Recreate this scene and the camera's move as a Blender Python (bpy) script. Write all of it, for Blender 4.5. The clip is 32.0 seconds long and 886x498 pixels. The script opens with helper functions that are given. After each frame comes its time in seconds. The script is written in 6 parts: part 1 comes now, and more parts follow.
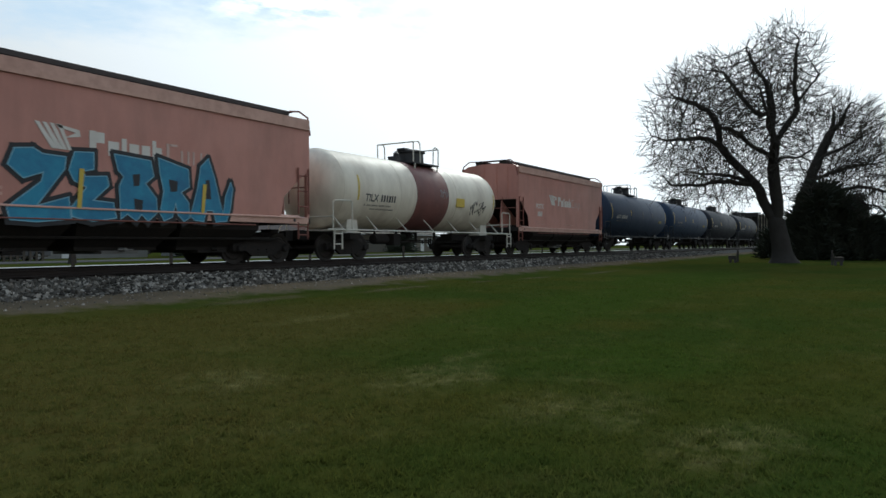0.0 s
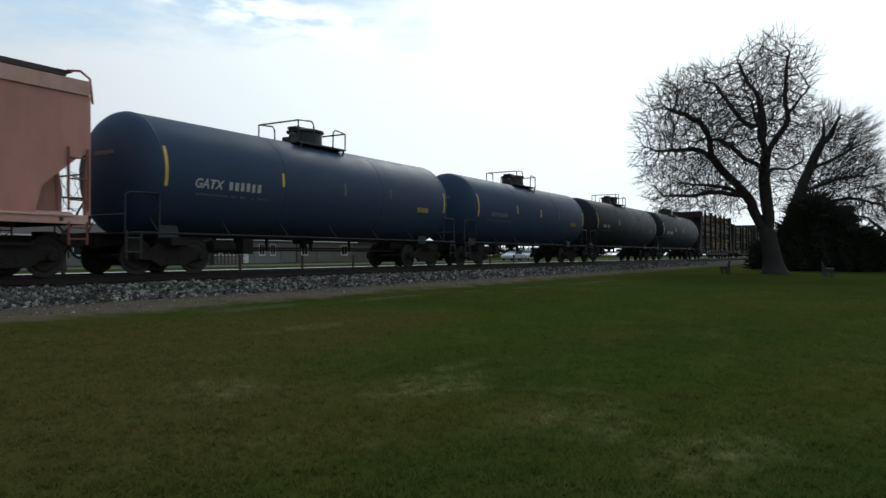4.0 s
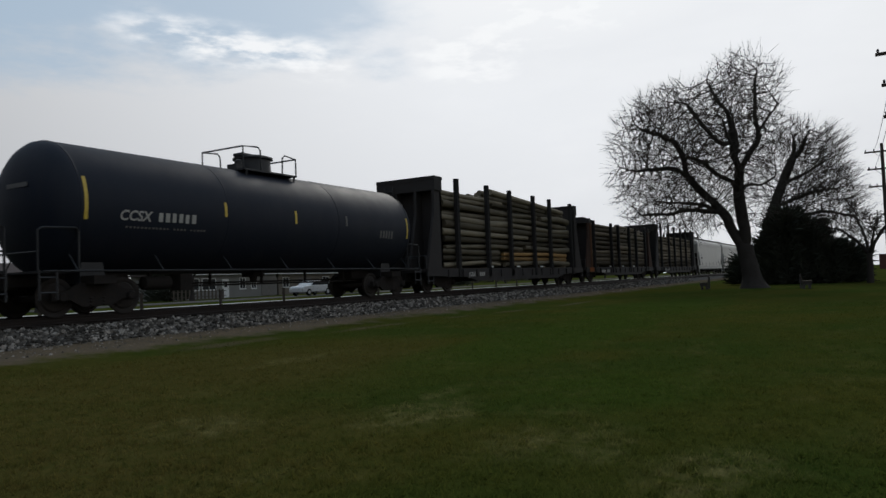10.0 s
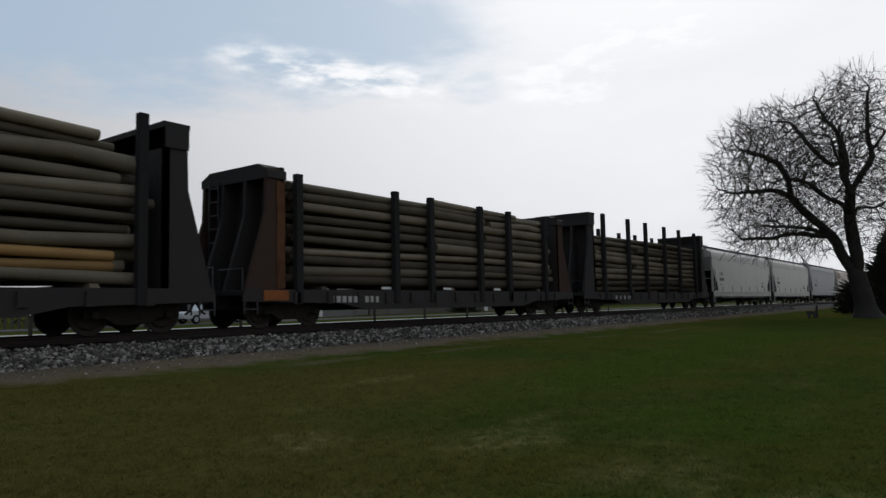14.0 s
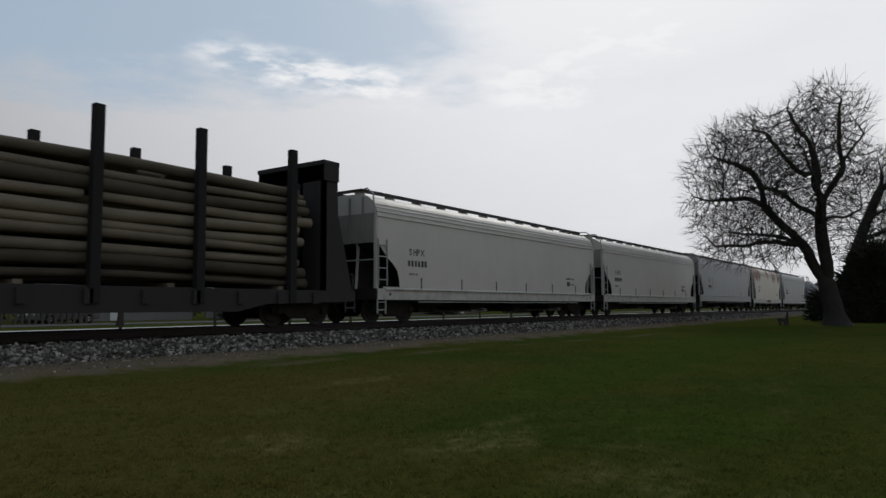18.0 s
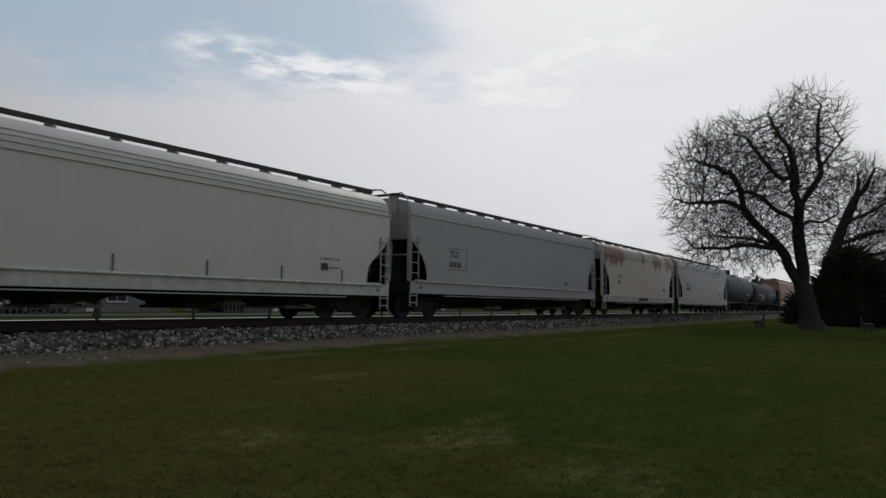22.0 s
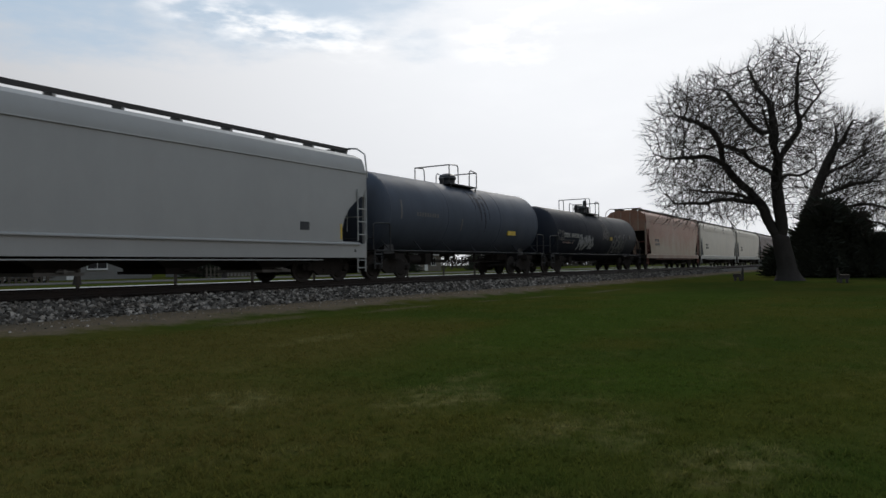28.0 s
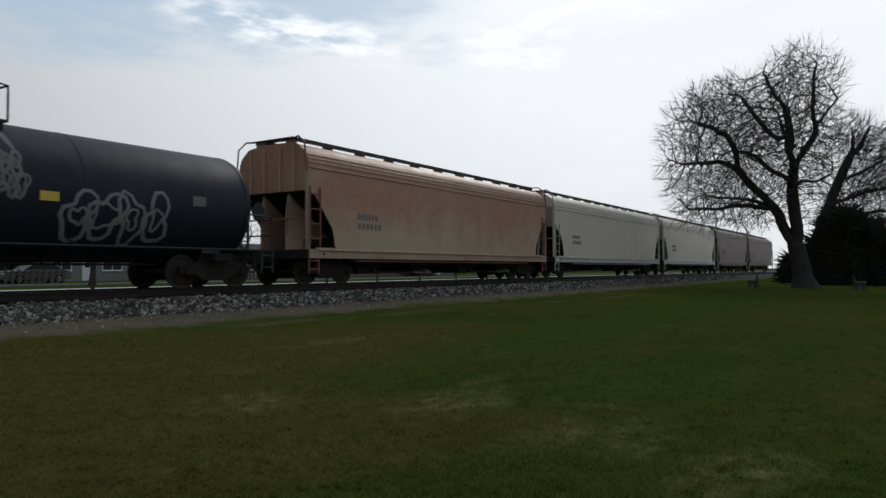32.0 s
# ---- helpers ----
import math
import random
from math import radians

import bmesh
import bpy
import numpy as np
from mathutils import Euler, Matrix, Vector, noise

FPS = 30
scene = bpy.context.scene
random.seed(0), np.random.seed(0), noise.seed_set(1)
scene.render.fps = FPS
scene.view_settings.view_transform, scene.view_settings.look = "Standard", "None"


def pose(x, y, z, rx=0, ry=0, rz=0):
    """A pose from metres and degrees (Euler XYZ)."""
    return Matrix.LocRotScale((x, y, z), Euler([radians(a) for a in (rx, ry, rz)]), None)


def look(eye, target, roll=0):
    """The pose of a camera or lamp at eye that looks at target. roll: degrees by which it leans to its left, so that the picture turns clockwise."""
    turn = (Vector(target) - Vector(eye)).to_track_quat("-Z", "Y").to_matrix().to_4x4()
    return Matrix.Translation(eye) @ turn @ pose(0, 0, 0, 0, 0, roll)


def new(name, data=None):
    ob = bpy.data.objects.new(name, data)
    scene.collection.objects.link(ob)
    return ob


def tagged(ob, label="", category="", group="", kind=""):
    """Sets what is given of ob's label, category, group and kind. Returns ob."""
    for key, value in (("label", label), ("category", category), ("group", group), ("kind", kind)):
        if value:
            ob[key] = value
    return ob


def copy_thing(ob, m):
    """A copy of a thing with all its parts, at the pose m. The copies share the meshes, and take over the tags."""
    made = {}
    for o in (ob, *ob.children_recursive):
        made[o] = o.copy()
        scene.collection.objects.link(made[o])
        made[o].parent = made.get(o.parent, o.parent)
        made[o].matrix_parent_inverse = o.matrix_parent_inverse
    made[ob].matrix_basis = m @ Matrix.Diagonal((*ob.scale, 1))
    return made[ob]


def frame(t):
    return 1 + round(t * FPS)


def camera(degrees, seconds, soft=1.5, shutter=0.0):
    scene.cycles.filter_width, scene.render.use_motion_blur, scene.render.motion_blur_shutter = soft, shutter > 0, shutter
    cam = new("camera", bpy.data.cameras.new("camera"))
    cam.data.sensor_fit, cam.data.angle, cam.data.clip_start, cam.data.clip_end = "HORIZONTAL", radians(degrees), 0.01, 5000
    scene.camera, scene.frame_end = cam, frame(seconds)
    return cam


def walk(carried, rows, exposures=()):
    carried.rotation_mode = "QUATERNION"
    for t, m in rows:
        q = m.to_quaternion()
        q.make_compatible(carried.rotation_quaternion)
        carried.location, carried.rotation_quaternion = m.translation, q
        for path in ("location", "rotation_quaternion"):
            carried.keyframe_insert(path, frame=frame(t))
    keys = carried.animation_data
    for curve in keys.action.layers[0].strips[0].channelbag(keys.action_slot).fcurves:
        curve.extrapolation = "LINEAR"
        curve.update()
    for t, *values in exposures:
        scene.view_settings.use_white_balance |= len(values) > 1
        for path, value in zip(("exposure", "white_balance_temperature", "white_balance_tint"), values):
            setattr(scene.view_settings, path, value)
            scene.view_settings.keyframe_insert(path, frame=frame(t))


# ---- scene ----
# world: lawn at z = 0, the track runs along X (centre y = 16.6, rail top z = 0.74), the train moves towards -X
cam = camera(64.0, 32.0, soft=1.5, shutter=0.15)
EYE = (0.0, 0.0, 1.2)
# seconds, tilt, lean, heading of the hand-held camera
TURN = [
    (0, 89.75, 0.38, -58.27), (0.5, 89.99, 0.64, -58.31), (1, 89.91, 0.68, -58.25), (1.5, 89.69, 0.55, -57.85), (2, 89.70, 0.23, -57.91),
    (2.5, 89.96, 0.30, -57.93), (3, 90.35, 0.20, -58.77), (3.5, 90.57, 0.40, -58.61), (4, 90.49, 0.10, -58.87), (4.5, 90.73, 0.03, -58.85),
    (6.5, 90.94, -0.08, -59.04), (7, 90.82, 0.17, -59.24), (7.5, 91.22, 0.23, -59.40), (8, 90.92, 0.04, -59.38), (8.5, 90.94, -0.08, -59.44),
    (9, 90.69, 0.07, -59.48), (9.5, 91.37, 0.79, -60.68), (10, 92.61, 2.26, -60.31), (10.5, 91.43, 1.90, -60.32), (11, 91.44, 1.42, -59.40),
    (11.5, 92.50, 1.46, -58.23), (12, 95.22, 1.13, -55.22), (12.5, 95.53, 0.83, -53.57), (13, 94.50, 1.67, -53.14), (13.5, 93.36, 1.60, -53.72),
    (14, 94.64, 1.24, -53.14), (14.5, 94.17, 2.02, -53.90), (15, 94.07, 1.07, -55.42), (15.5, 95.01, -0.21, -55.00), (17.5, 94.54, -0.43, -56.25),
    (18, 94.79, 0.44, -55.04), (18.5, 93.88, -0.12, -55.40), (19, 94.05, -0.31, -55.59), (19.5, 94.07, -0.61, -55.53), (20, 93.46, -0.34, -54.64),
    (20.5, 92.75, -0.07, -55.25), (21, 93.42, -0.09, -55.99), (21.5, 93.65, -0.45, -56.45), (22, 94.54, -0.56, -56.60), (22.5, 94.19, -0.59, -58.53),
    (23, 93.79, -0.31, -55.90), (23.5, 93.74, -0.06, -55.92), (24, 93.70, -0.45, -55.58), (24.5, 93.34, -0.04, -55.73), (25, 93.52, 0.26, -56.19),
    (25.5, 91.43, 1.10, -59.72), (26, 91.58, 0.93, -57.18), (26.5, 91.43, 1.24, -58.74), (28.5, 91.19, 0.65, -57.56), (29, 90.96, 0.96, -57.06),
    (29.5, 90.67, 0.67, -57.36), (30, 90.75, 0.68, -57.50), (30.5, 91.32, 0.41, -57.78), (31, 91.64, 0.63, -57.66), (31.5, 91.37, 0.26, -57.24),
    (32, 91.66, 0.23, -56.96),
]
EXPOSURE = [(0.0, -0.12), (4.0, -0.25), (9.0, -0.5), (10.0, -0.65), (11.0, -0.48), (12.0, -0.58), (13.0, -0.7), (14.0, -0.58), (15.0, -0.68), (19.0, -0.76), (20.0, -0.78), (21.0, -0.64), (22.0, -0.8), (24.0, -0.8),
            (25.0, -0.75), (26.0, -0.5), (30.0, -0.48), (31.0, -0.58), (32.0, -0.52)]
# the picture starts a little cool and green and warms as it darkens
BALANCE = [(0.0, 6150, 2), (4.0, 6150, 2), (7.0, 6450, 8), (9.0, 6450, 8), (12.0, 6500, 9), (24.0, 6540, 10), (28.0, 6520, 9), (32.0, 6400, 7)]
EXPOSURE = [(t, e, float(np.interp(t, [b[0] for b in BALANCE], [b[1] for b in BALANCE])), float(np.interp(t, [b[0] for b in BALANCE], [b[2] for b in BALANCE]))) for t, e in EXPOSURE]
walk(cam, [(t, pose(*EYE, a, b, c)) for t, a, b, c in TURN], EXPOSURE)

TRACK_Y, RAIL_Z = 16.6, 0.74


def travel(t):
    """Metres that the train has rolled after t seconds."""
    return 8.47 * t + 0.03 * t * t / 32 + 0.25 * t ** 3 / 1024

# ---------------------------------------------------------------- light
SUN_AZ, SUN_EL = 16.0, 34.0


def build_world():
    w = bpy.data.worlds.new("sky")
    scene.world = w
    w.use_nodes = True
    nt = w.node_tree
    n, l = nt.nodes, nt.links
    bg = n["Background"]
    sky = n.new("ShaderNodeTexSky")
    sky.sky_type, sky.sun_disc = "NISHITA", False
    sky.sun_elevation, sky.sun_rotation = radians(SUN_EL), radians(90 - SUN_AZ)
    sky.air_density, sky.dust_density, sky.altitude = 1.0, 2.0, 100
    tc = n.new("ShaderNodeTexCoord")
    sep = n.new("ShaderNodeSeparateXYZ")
    l.new(tc.outputs["Generated"], sep.inputs[0])

    def m(op, a, b=None, clamp=False):
        q = n.new("ShaderNodeMath")
        q.operation, q.use_clamp = op, clamp
        for k, v in enumerate((a, b)):
            if v is None:
                continue
            if isinstance(v, (int, float)):
                q.inputs[k].default_value = v
            else:
                l.new(v, q.inputs[k])
        return q.outputs[0]

    x, y, z = sep.outputs
    up = m("ADD", m("MAXIMUM", z, 0.0), 0.10)
    flat = n.new("ShaderNodeCombineXYZ")
    l.new(m("DIVIDE", x, up), flat.inputs[0])
    l.new(m("DIVIDE", y, up), flat.inputs[1])

    def noise_at(scale, detail, rough, off):
        mp = n.new("ShaderNodeMapping")
        mp.inputs["Location"].default_value = off
        l.new(flat.outputs[0], mp.inputs[0])
        t = n.new("ShaderNodeTexNoise")
        t.inputs["Scale"].default_value, t.inputs["Detail"].default_value, t.inputs["Roughness"].default_value = scale, detail, rough
        l.new(mp.outputs[0], t.inputs["Vector"])
        return t.outputs[0]

    big = noise_at(0.55, 2, 0.5, (3.1, 1.4, 0))
    fine = noise_at(3.2, 5, 0.52, (0.4, 2.2, 0))
    # cover grows towards the sun and towards the horizon
    sun = (math.cos(radians(SUN_EL)) * math.cos(radians(SUN_AZ)), math.cos(radians(SUN_EL)) * math.sin(radians(SUN_AZ)), math.sin(radians(SUN_EL)))
    dot = m("ADD", m("ADD", m("MULTIPLY", x, sun[0]), m("MULTIPLY", y, sun[1])), m("MULTIPLY", z, sun[2]))
    near = m("MAXIMUM", m("MULTIPLY", m("SUBTRACT", dot, 0.80), 4.0), -0.42)
    haze = m("MULTIPLY", m("SUBTRACT", 0.31, z), 9.0)
    cover = m("ADD", m("ADD", m("MULTIPLY", m("SUBTRACT", big, 0.5), 2.2), m("MULTIPLY", m("SUBTRACT", fine, 0.5), 2.0)), m("MAXIMUM", near, haze))
    cover = m("ADD", cover, m("MAXIMUM", m("MINIMUM", m("MULTIPLY", m("SUBTRACT", 0.34, z), 3.0), 0.0), -0.3))
    soft = n.new("ShaderNodeMapRange")
    soft.interpolation_type = "SMOOTHSTEP"
    soft.inputs["From Min"].default_value, soft.inputs["From Max"].default_value = -0.30, 0.80
    l.new(cover, soft.inputs["Value"])
    # above the picture the cover is left to chance; low in the north-east it opens to blue over a row of puffs
    az = m("MULTIPLY", m("ARCTAN2", y, x), 57.2958)
    el = m("MULTIPLY", m("ARCSINE", z), 57.2958)
    plate = n.new("ShaderNodeCombineXYZ")
    l.new(m("MULTIPLY", az, 0.10), plate.inputs[0])
    l.new(m("MULTIPLY", el, 0.30), plate.inputs[1])

    def plate_noise(scale, detail, rough, off):
        mp = n.new("ShaderNodeMapping")
        mp.inputs["Location"].default_value = off
        l.new(plate.outputs[0], mp.inputs[0])
        t = n.new("ShaderNodeTexNoise")
        t.inputs["Scale"].default_value, t.inputs["Detail"].default_value, t.inputs["Roughness"].default_value = scale, detail, rough
        l.new(mp.outputs[0], t.inputs["Vector"])
        return m("SUBTRACT", t.outputs[0], 0.5)

    def step(v, lo, hi):
        r = n.new("ShaderNodeMapRange")
        r.interpolation_type = "SMOOTHSTEP"
        r.inputs["From Min"].default_value, r.inputs["From Max"].default_value = lo, hi
        l.new(v, r.inputs["Value"])
        return r.outputs[0]

    def lens(u0, e0, ru, re):
        """1 in the middle of an ellipse of sky, 0 at its rim, below 0 outside."""
        du, de = m("DIVIDE", m("SUBTRACT", az, u0), ru), m("DIVIDE", m("SUBTRACT", el, e0), re)
        return m("SUBTRACT", 1.0, m("ADD", m("MULTIPLY", du, du), m("MULTIPLY", de, de)))

    wisps = m("ADD", m("MULTIPLY", plate_noise(1.1, 6, 0.55, (2.3, .4, 0)), 1.7), m("MULTIPLY", plate_noise(4.5, 5, 0.6, (.7, 3.1, 0)), 0.6))
    gap = m("MAXIMUM", m("MAXIMUM", lens(62.0, 22.5, 27.0, 7.4), lens(44.0, 21.6, 13.0, 4.4)), m("SUBTRACT", lens(34.0, 17.4, 4.2, 3.6), 0.75))
    opening = step(m("ADD", m("MAXIMUM", gap, -1.2), wisps), -0.35, 0.75)
    high = step(el, 24.0, 33.0)
    blue_here = m("MAXIMUM", m("MULTIPLY", opening, m("SUBTRACT", 1.0, high)), m("MULTIPLY", m("SUBTRACT", 1.0, soft.outputs[0]), high))
    mask = m("SUBTRACT", 1.0, m("MULTIPLY", blue_here, 0.92))
    glow = m("MULTIPLY", m("ADD", dot, 0.25), 0.85, clamp=True)
    # thin veil of cloud: brighter near the sun, greyer and faintly lilac low down
    cloud = n.new("ShaderNodeMix")
    cloud.data_type = "RGBA"
    cloud.inputs[6].default_value = (0.19, 0.195, 0.21, 1)
    cloud.inputs[7].default_value = (1.04, 1.055, 1.10, 1)
    l.new(m("POWER", glow, 2.3), cloud.inputs[0])
    blue = n.new("ShaderNodeMix")
    blue.data_type, blue.blend_type = "RGBA", "MULTIPLY"
    blue.inputs[0].default_value = 1.0
    l.new(sky.outputs[0], blue.inputs[6])
    blue.inputs[7].default_value = (0.16, 0.16, 0.16, 1)
    veil = n.new("ShaderNodeMix")
    veil.data_type = "RGBA"
    veil.inputs[0].default_value = 0.86
    l.new(blue.outputs[2], veil.inputs[6])
    veil.inputs[7].default_value = (0.47, 0.60, 0.745, 1)
    mix = n.new("ShaderNodeMix")
    mix.data_type = "RGBA"
    l.new(mask, mix.inputs[0])
    l.new(veil.outputs[2], mix.inputs[6])
    l.new(cloud.outputs[2], mix.inputs[7])
    # the row of small bright puffs sinks from the left to the right, with a larger heap at its end
    line = m("SUBTRACT", el, m("ADD", 12.6, m("MULTIPLY", az, 0.125)))
    row = m("MULTIPLY", m("SUBTRACT", 1.0, m("ABSOLUTE", m("DIVIDE", line, 2.3)), clamp=True), m("MAXIMUM", lens(44.0, 18.0, 12.5, 9.0), 0.0, clamp=True))
    heap = m("MAXIMUM", m("MAXIMUM", lens(26.5, 17.8, 6.2, 2.9), lens(20.0, 20.5, 9.0, 3.0)), 0.0, clamp=True)
    lumps = m("ADD", m("MULTIPLY", plate_noise(2.7, 4, 0.55, (5.1, 1.2, 0)), 5.5), 0.18)
    puff = step(m("MULTIPLY", m("MAXIMUM", row, heap), m("ADD", lumps, 0.45)), -0.05, 1.0)
    puffs = n.new("ShaderNodeMix")
    puffs.data_type = "RGBA"
    drift = step(m("ADD", m("MULTIPLY", wisps, 0.7), m("MULTIPLY", m("SUBTRACT", 40.0, az), 0.012)), 0.0, 0.75)
    l.new(m("MAXIMUM", m("MAXIMUM", m("MULTIPLY", puff, 0.95), m("MULTIPLY", m("POWER", m("MAXIMUM", lens(19.0, 25.5, 19.0, 8.0), 0.0, clamp=True), 0.8), 0.85)), m("MULTIPLY", m("MULTIPLY", drift, m("SUBTRACT", 1.0, blue_here)), 0.30)), puffs.inputs[0])
    l.new(mix.outputs[2], puffs.inputs[6])
    puffs.inputs[7].default_value = (1.17, 1.175, 1.20, 1)
    l.new(puffs.outputs[2], bg.inputs[0])
    bg.inputs[1].default_value = 1.25


build_world()
sun = new("sun", bpy.data.lights.new("sun", "SUN"))
sun.data.energy, sun.data.angle, sun.data.color = 1.35, radians(12), (1.0, 0.95, 0.88)
sun.matrix_world = look((math.cos(radians(SUN_AZ)) * 80, math.sin(radians(SUN_AZ)) * 80, 80 * math.tan(radians(SUN_EL))), (0, 0, 0))


# ---------------------------------------------------------------- materials
def material(name, base, other=None, rough=0.6, metal=0.0, scale=3.0, amount=0.5, grime=None, grime_amount=0.35, streak=False, bump=0.15,
             bump_scale=40.0, patches=None, patch_level=0.6, patch_scale=0.6, per_piece=0.0, coat=0.0, space="Object"):
    """A weathered surface: two tones in broad blotches, fine grain, dirt or rain streaks, and an optional third tone in sharp patches."""
    mt = bpy.data.materials.new(name)
    mt.use_nodes = True
    n, l = mt.node_tree.nodes, mt.node_tree.links
    bsdf = n["Principled BSDF"]
    tc = n.new("ShaderNodeTexCoord")

    def tex(sc, detail=5, stretch=(1, 1, 1), rough_=0.6):
        mp = n.new("ShaderNodeMapping")
        mp.inputs["Scale"].default_value = stretch
        l.new(tc.outputs[space], mp.inputs[0])
        t = n.new("ShaderNodeTexNoise")
        t.inputs["Scale"].default_value, t.inputs["Detail"].default_value, t.inputs["Roughness"].default_value = sc, detail, rough_
        l.new(mp.outputs[0], t.inputs["Vector"])
        return t.outputs[0]

    def ramp(v, lo, hi):
        r = n.new("ShaderNodeMapRange")
        r.inputs["From Min"].default_value, r.inputs["From Max"].default_value = lo, hi
        l.new(v, r.inputs["Value"])
        return r.outputs[0]

    def blend(f, a, b, k=1.0):
        q = n.new("ShaderNodeMix")
        q.data_type = "RGBA"
        if k != 1.0:
            s = n.new("ShaderNodeMath")
            s.operation = "MULTIPLY"
            l.new(f, s.inputs[0])
            s.inputs[1].default_value = k
            f = s.outputs[0]
        l.new(f, q.inputs[0])
        for sock, c in ((q.inputs[6], a), (q.inputs[7], b)):
            if isinstance(c, tuple):
                sock.default_value = (*c, 1)
            else:
                l.new(c, sock)
        return q.outputs[2]

    other = other or tuple(c * 0.7 for c in base)
    col = blend(ramp(tex(scale), 0.35, 0.68), base, other, amount)
    if patches:
        col = blend(ramp(tex(patch_scale, 7, (1, 1, 1.4), 0.68), patch_level, patch_level + 0.06), col, patches)
    if grime:
        st = tex(1.3, 5, (1.2, 1.2, 0.35)) if streak else tex(scale * 4, 6)
        col = blend(ramp(st, 0.42, 0.75), col, grime, grime_amount)
    fine = tex(bump_scale, 3)
    col = blend(ramp(fine, 0.3, 0.7), col, blend(fine, col, other), 0.35)
    if per_piece:
        oi = n.new("ShaderNodeObjectInfo")
        hsv = n.new("ShaderNodeHueSaturation")
        l.new(col, hsv.inputs["Color"])
        r = n.new("ShaderNodeMapRange")
        r.inputs["To Min"].default_value, r.inputs["To Max"].default_value = 1 - per_piece, 1 + per_piece
        l.new(oi.outputs["Random"], r.inputs["Value"])
        l.new(r.outputs[0], hsv.inputs["Value"])
        col = hsv.outputs[0]
    l.new(col, bsdf.inputs["Base Color"])
    bsdf.inputs["Metallic"].default_value = metal
    bsdf.inputs["Specular IOR Level"].default_value = 0.5 if rough < 0.58 else 0.25 if rough < 0.85 else 0.06
    rr = n.new("ShaderNodeMapRange")
    rr.inputs["To Min"].default_value, rr.inputs["To Max"].default_value = max(rough - 0.1, 0.05), min(rough + 0.15, 1.0)
    l.new(tex(scale * 2), rr.inputs["Value"])
    l.new(rr.outputs[0], bsdf.inputs["Roughness"])
    if coat:
        bsdf.inputs["Coat Weight"].default_value = coat
    if bump:
        bp = n.new("ShaderNodeBump")
        bp.inputs["Strength"].default_value, bp.inputs["Distance"].default_value = bump, 0.02
        l.new(fine, bp.inputs["Height"])
        l.new(bp.outputs[0], bsdf.inputs["Normal"])
    return mt


M = {}
M["red_paint"] = material("faded red paint", (0.53, 0.235, 0.185), (0.42, 0.175, 0.135), 0.52, scale=0.7, grime=(0.15, 0.08, 0.06), streak=True)
M["red_light"] = material("faded salmon paint", (0.58, 0.34, 0.27), (0.47, 0.25, 0.19), 0.52, scale=1.0, grime=(0.2, 0.1, 0.08))
M["tan_paint"] = material("rust-washed tan paint", (0.36, 0.28, 0.21), (0.30, 0.165, 0.11), 0.52, scale=0.45, amount=0.8, grime=(0.14, 0.09, 0.07), streak=True)
M["cream_paint"] = material("cream tank paint", (0.75, 0.665, 0.55), (0.65, 0.56, 0.45), 0.5, scale=0.8, grime=(0.26, 0.17, 0.11), grime_amount=0.5, streak=True, bump=0.05)
M["band_red"] = material("dark red band paint", (0.19, 0.070, 0.060), (0.14, 0.05, 0.045), 0.55, scale=1.5, grime=(0.06, 0.04, 0.04), streak=True, bump=0.05)
M["navy_paint"] = material("dark navy tank paint", (0.022, 0.041, 0.082), (0.032, 0.050, 0.086), 0.62, scale=0.6, grime=(0.05, 0.05, 0.05), grime_amount=0.2, streak=True, bump=0.05)
M["black_paint"] = material("black tank paint", (0.007, 0.010, 0.019), (0.012, 0.015, 0.025), 0.62, scale=0.6, grime=(0.034, 0.032, 0.032), grime_amount=0.2, streak=True, bump=0.05)
M["slate_paint"] = material("slate blue tank paint", (0.058, 0.071, 0.098), (0.075, 0.084, 0.105), 0.62, scale=0.6, grime=(0.02, 0.02, 0.024), grime_amount=0.4, streak=True, bump=0.05)
M["grey_paint"] = material("light grey hopper paint", (0.53, 0.49, 0.44), (0.46, 0.425, 0.38), 0.52, scale=0.5, grime=(0.26, 0.24, 0.215), grime_amount=0.13, streak=True, bump=0.05)
M["blue_grey"] = material("blue-grey hopper paint", (0.325, 0.32, 0.31), (0.275, 0.27, 0.265), 0.52, scale=0.5, grime=(0.20, 0.19, 0.18), grime_amount=0.14, streak=True, bump=0.05)
M["rusty_white"] = material("rusting off-white hopper paint", (0.57, 0.51, 0.42), (0.48, 0.42, 0.34), 0.52, scale=0.5, grime=(0.25, 0.21, 0.16), grime_amount=0.22, streak=True, bump=0.06)
M["white_paint"] = material("pale greenish-white hopper paint", (0.56, 0.49, 0.39), (0.45, 0.395, 0.32), 0.52, scale=0.5, grime=(0.28, 0.27, 0.24), grime_amount=0.22, streak=True, bump=0.05)
M["brown_paint"] = material("dark brown hopper paint", (0.10, 0.055, 0.042), (0.07, 0.04, 0.032), 0.52, scale=0.6, grime=(0.05, 0.035, 0.03), streak=True)
M["rust"] = material("orange rust", (0.28, 0.10, 0.035), (0.16, 0.06, 0.03), 0.9, scale=2.5, amount=0.8, bump=0.4, bump_scale=25)
M["rust_dark"] = material("dark brown rust", (0.15, 0.068, 0.033), (0.07, 0.036, 0.022), 0.9, scale=1.6, amount=0.9, bump=0.4, bump_scale=25)
M["end_dark"] = material("dark streaked hopper end paint", (0.29, 0.27, 0.24), (0.20, 0.185, 0.165), 0.8, scale=0.8, grime=(0.10, 0.09, 0.08), streak=True)
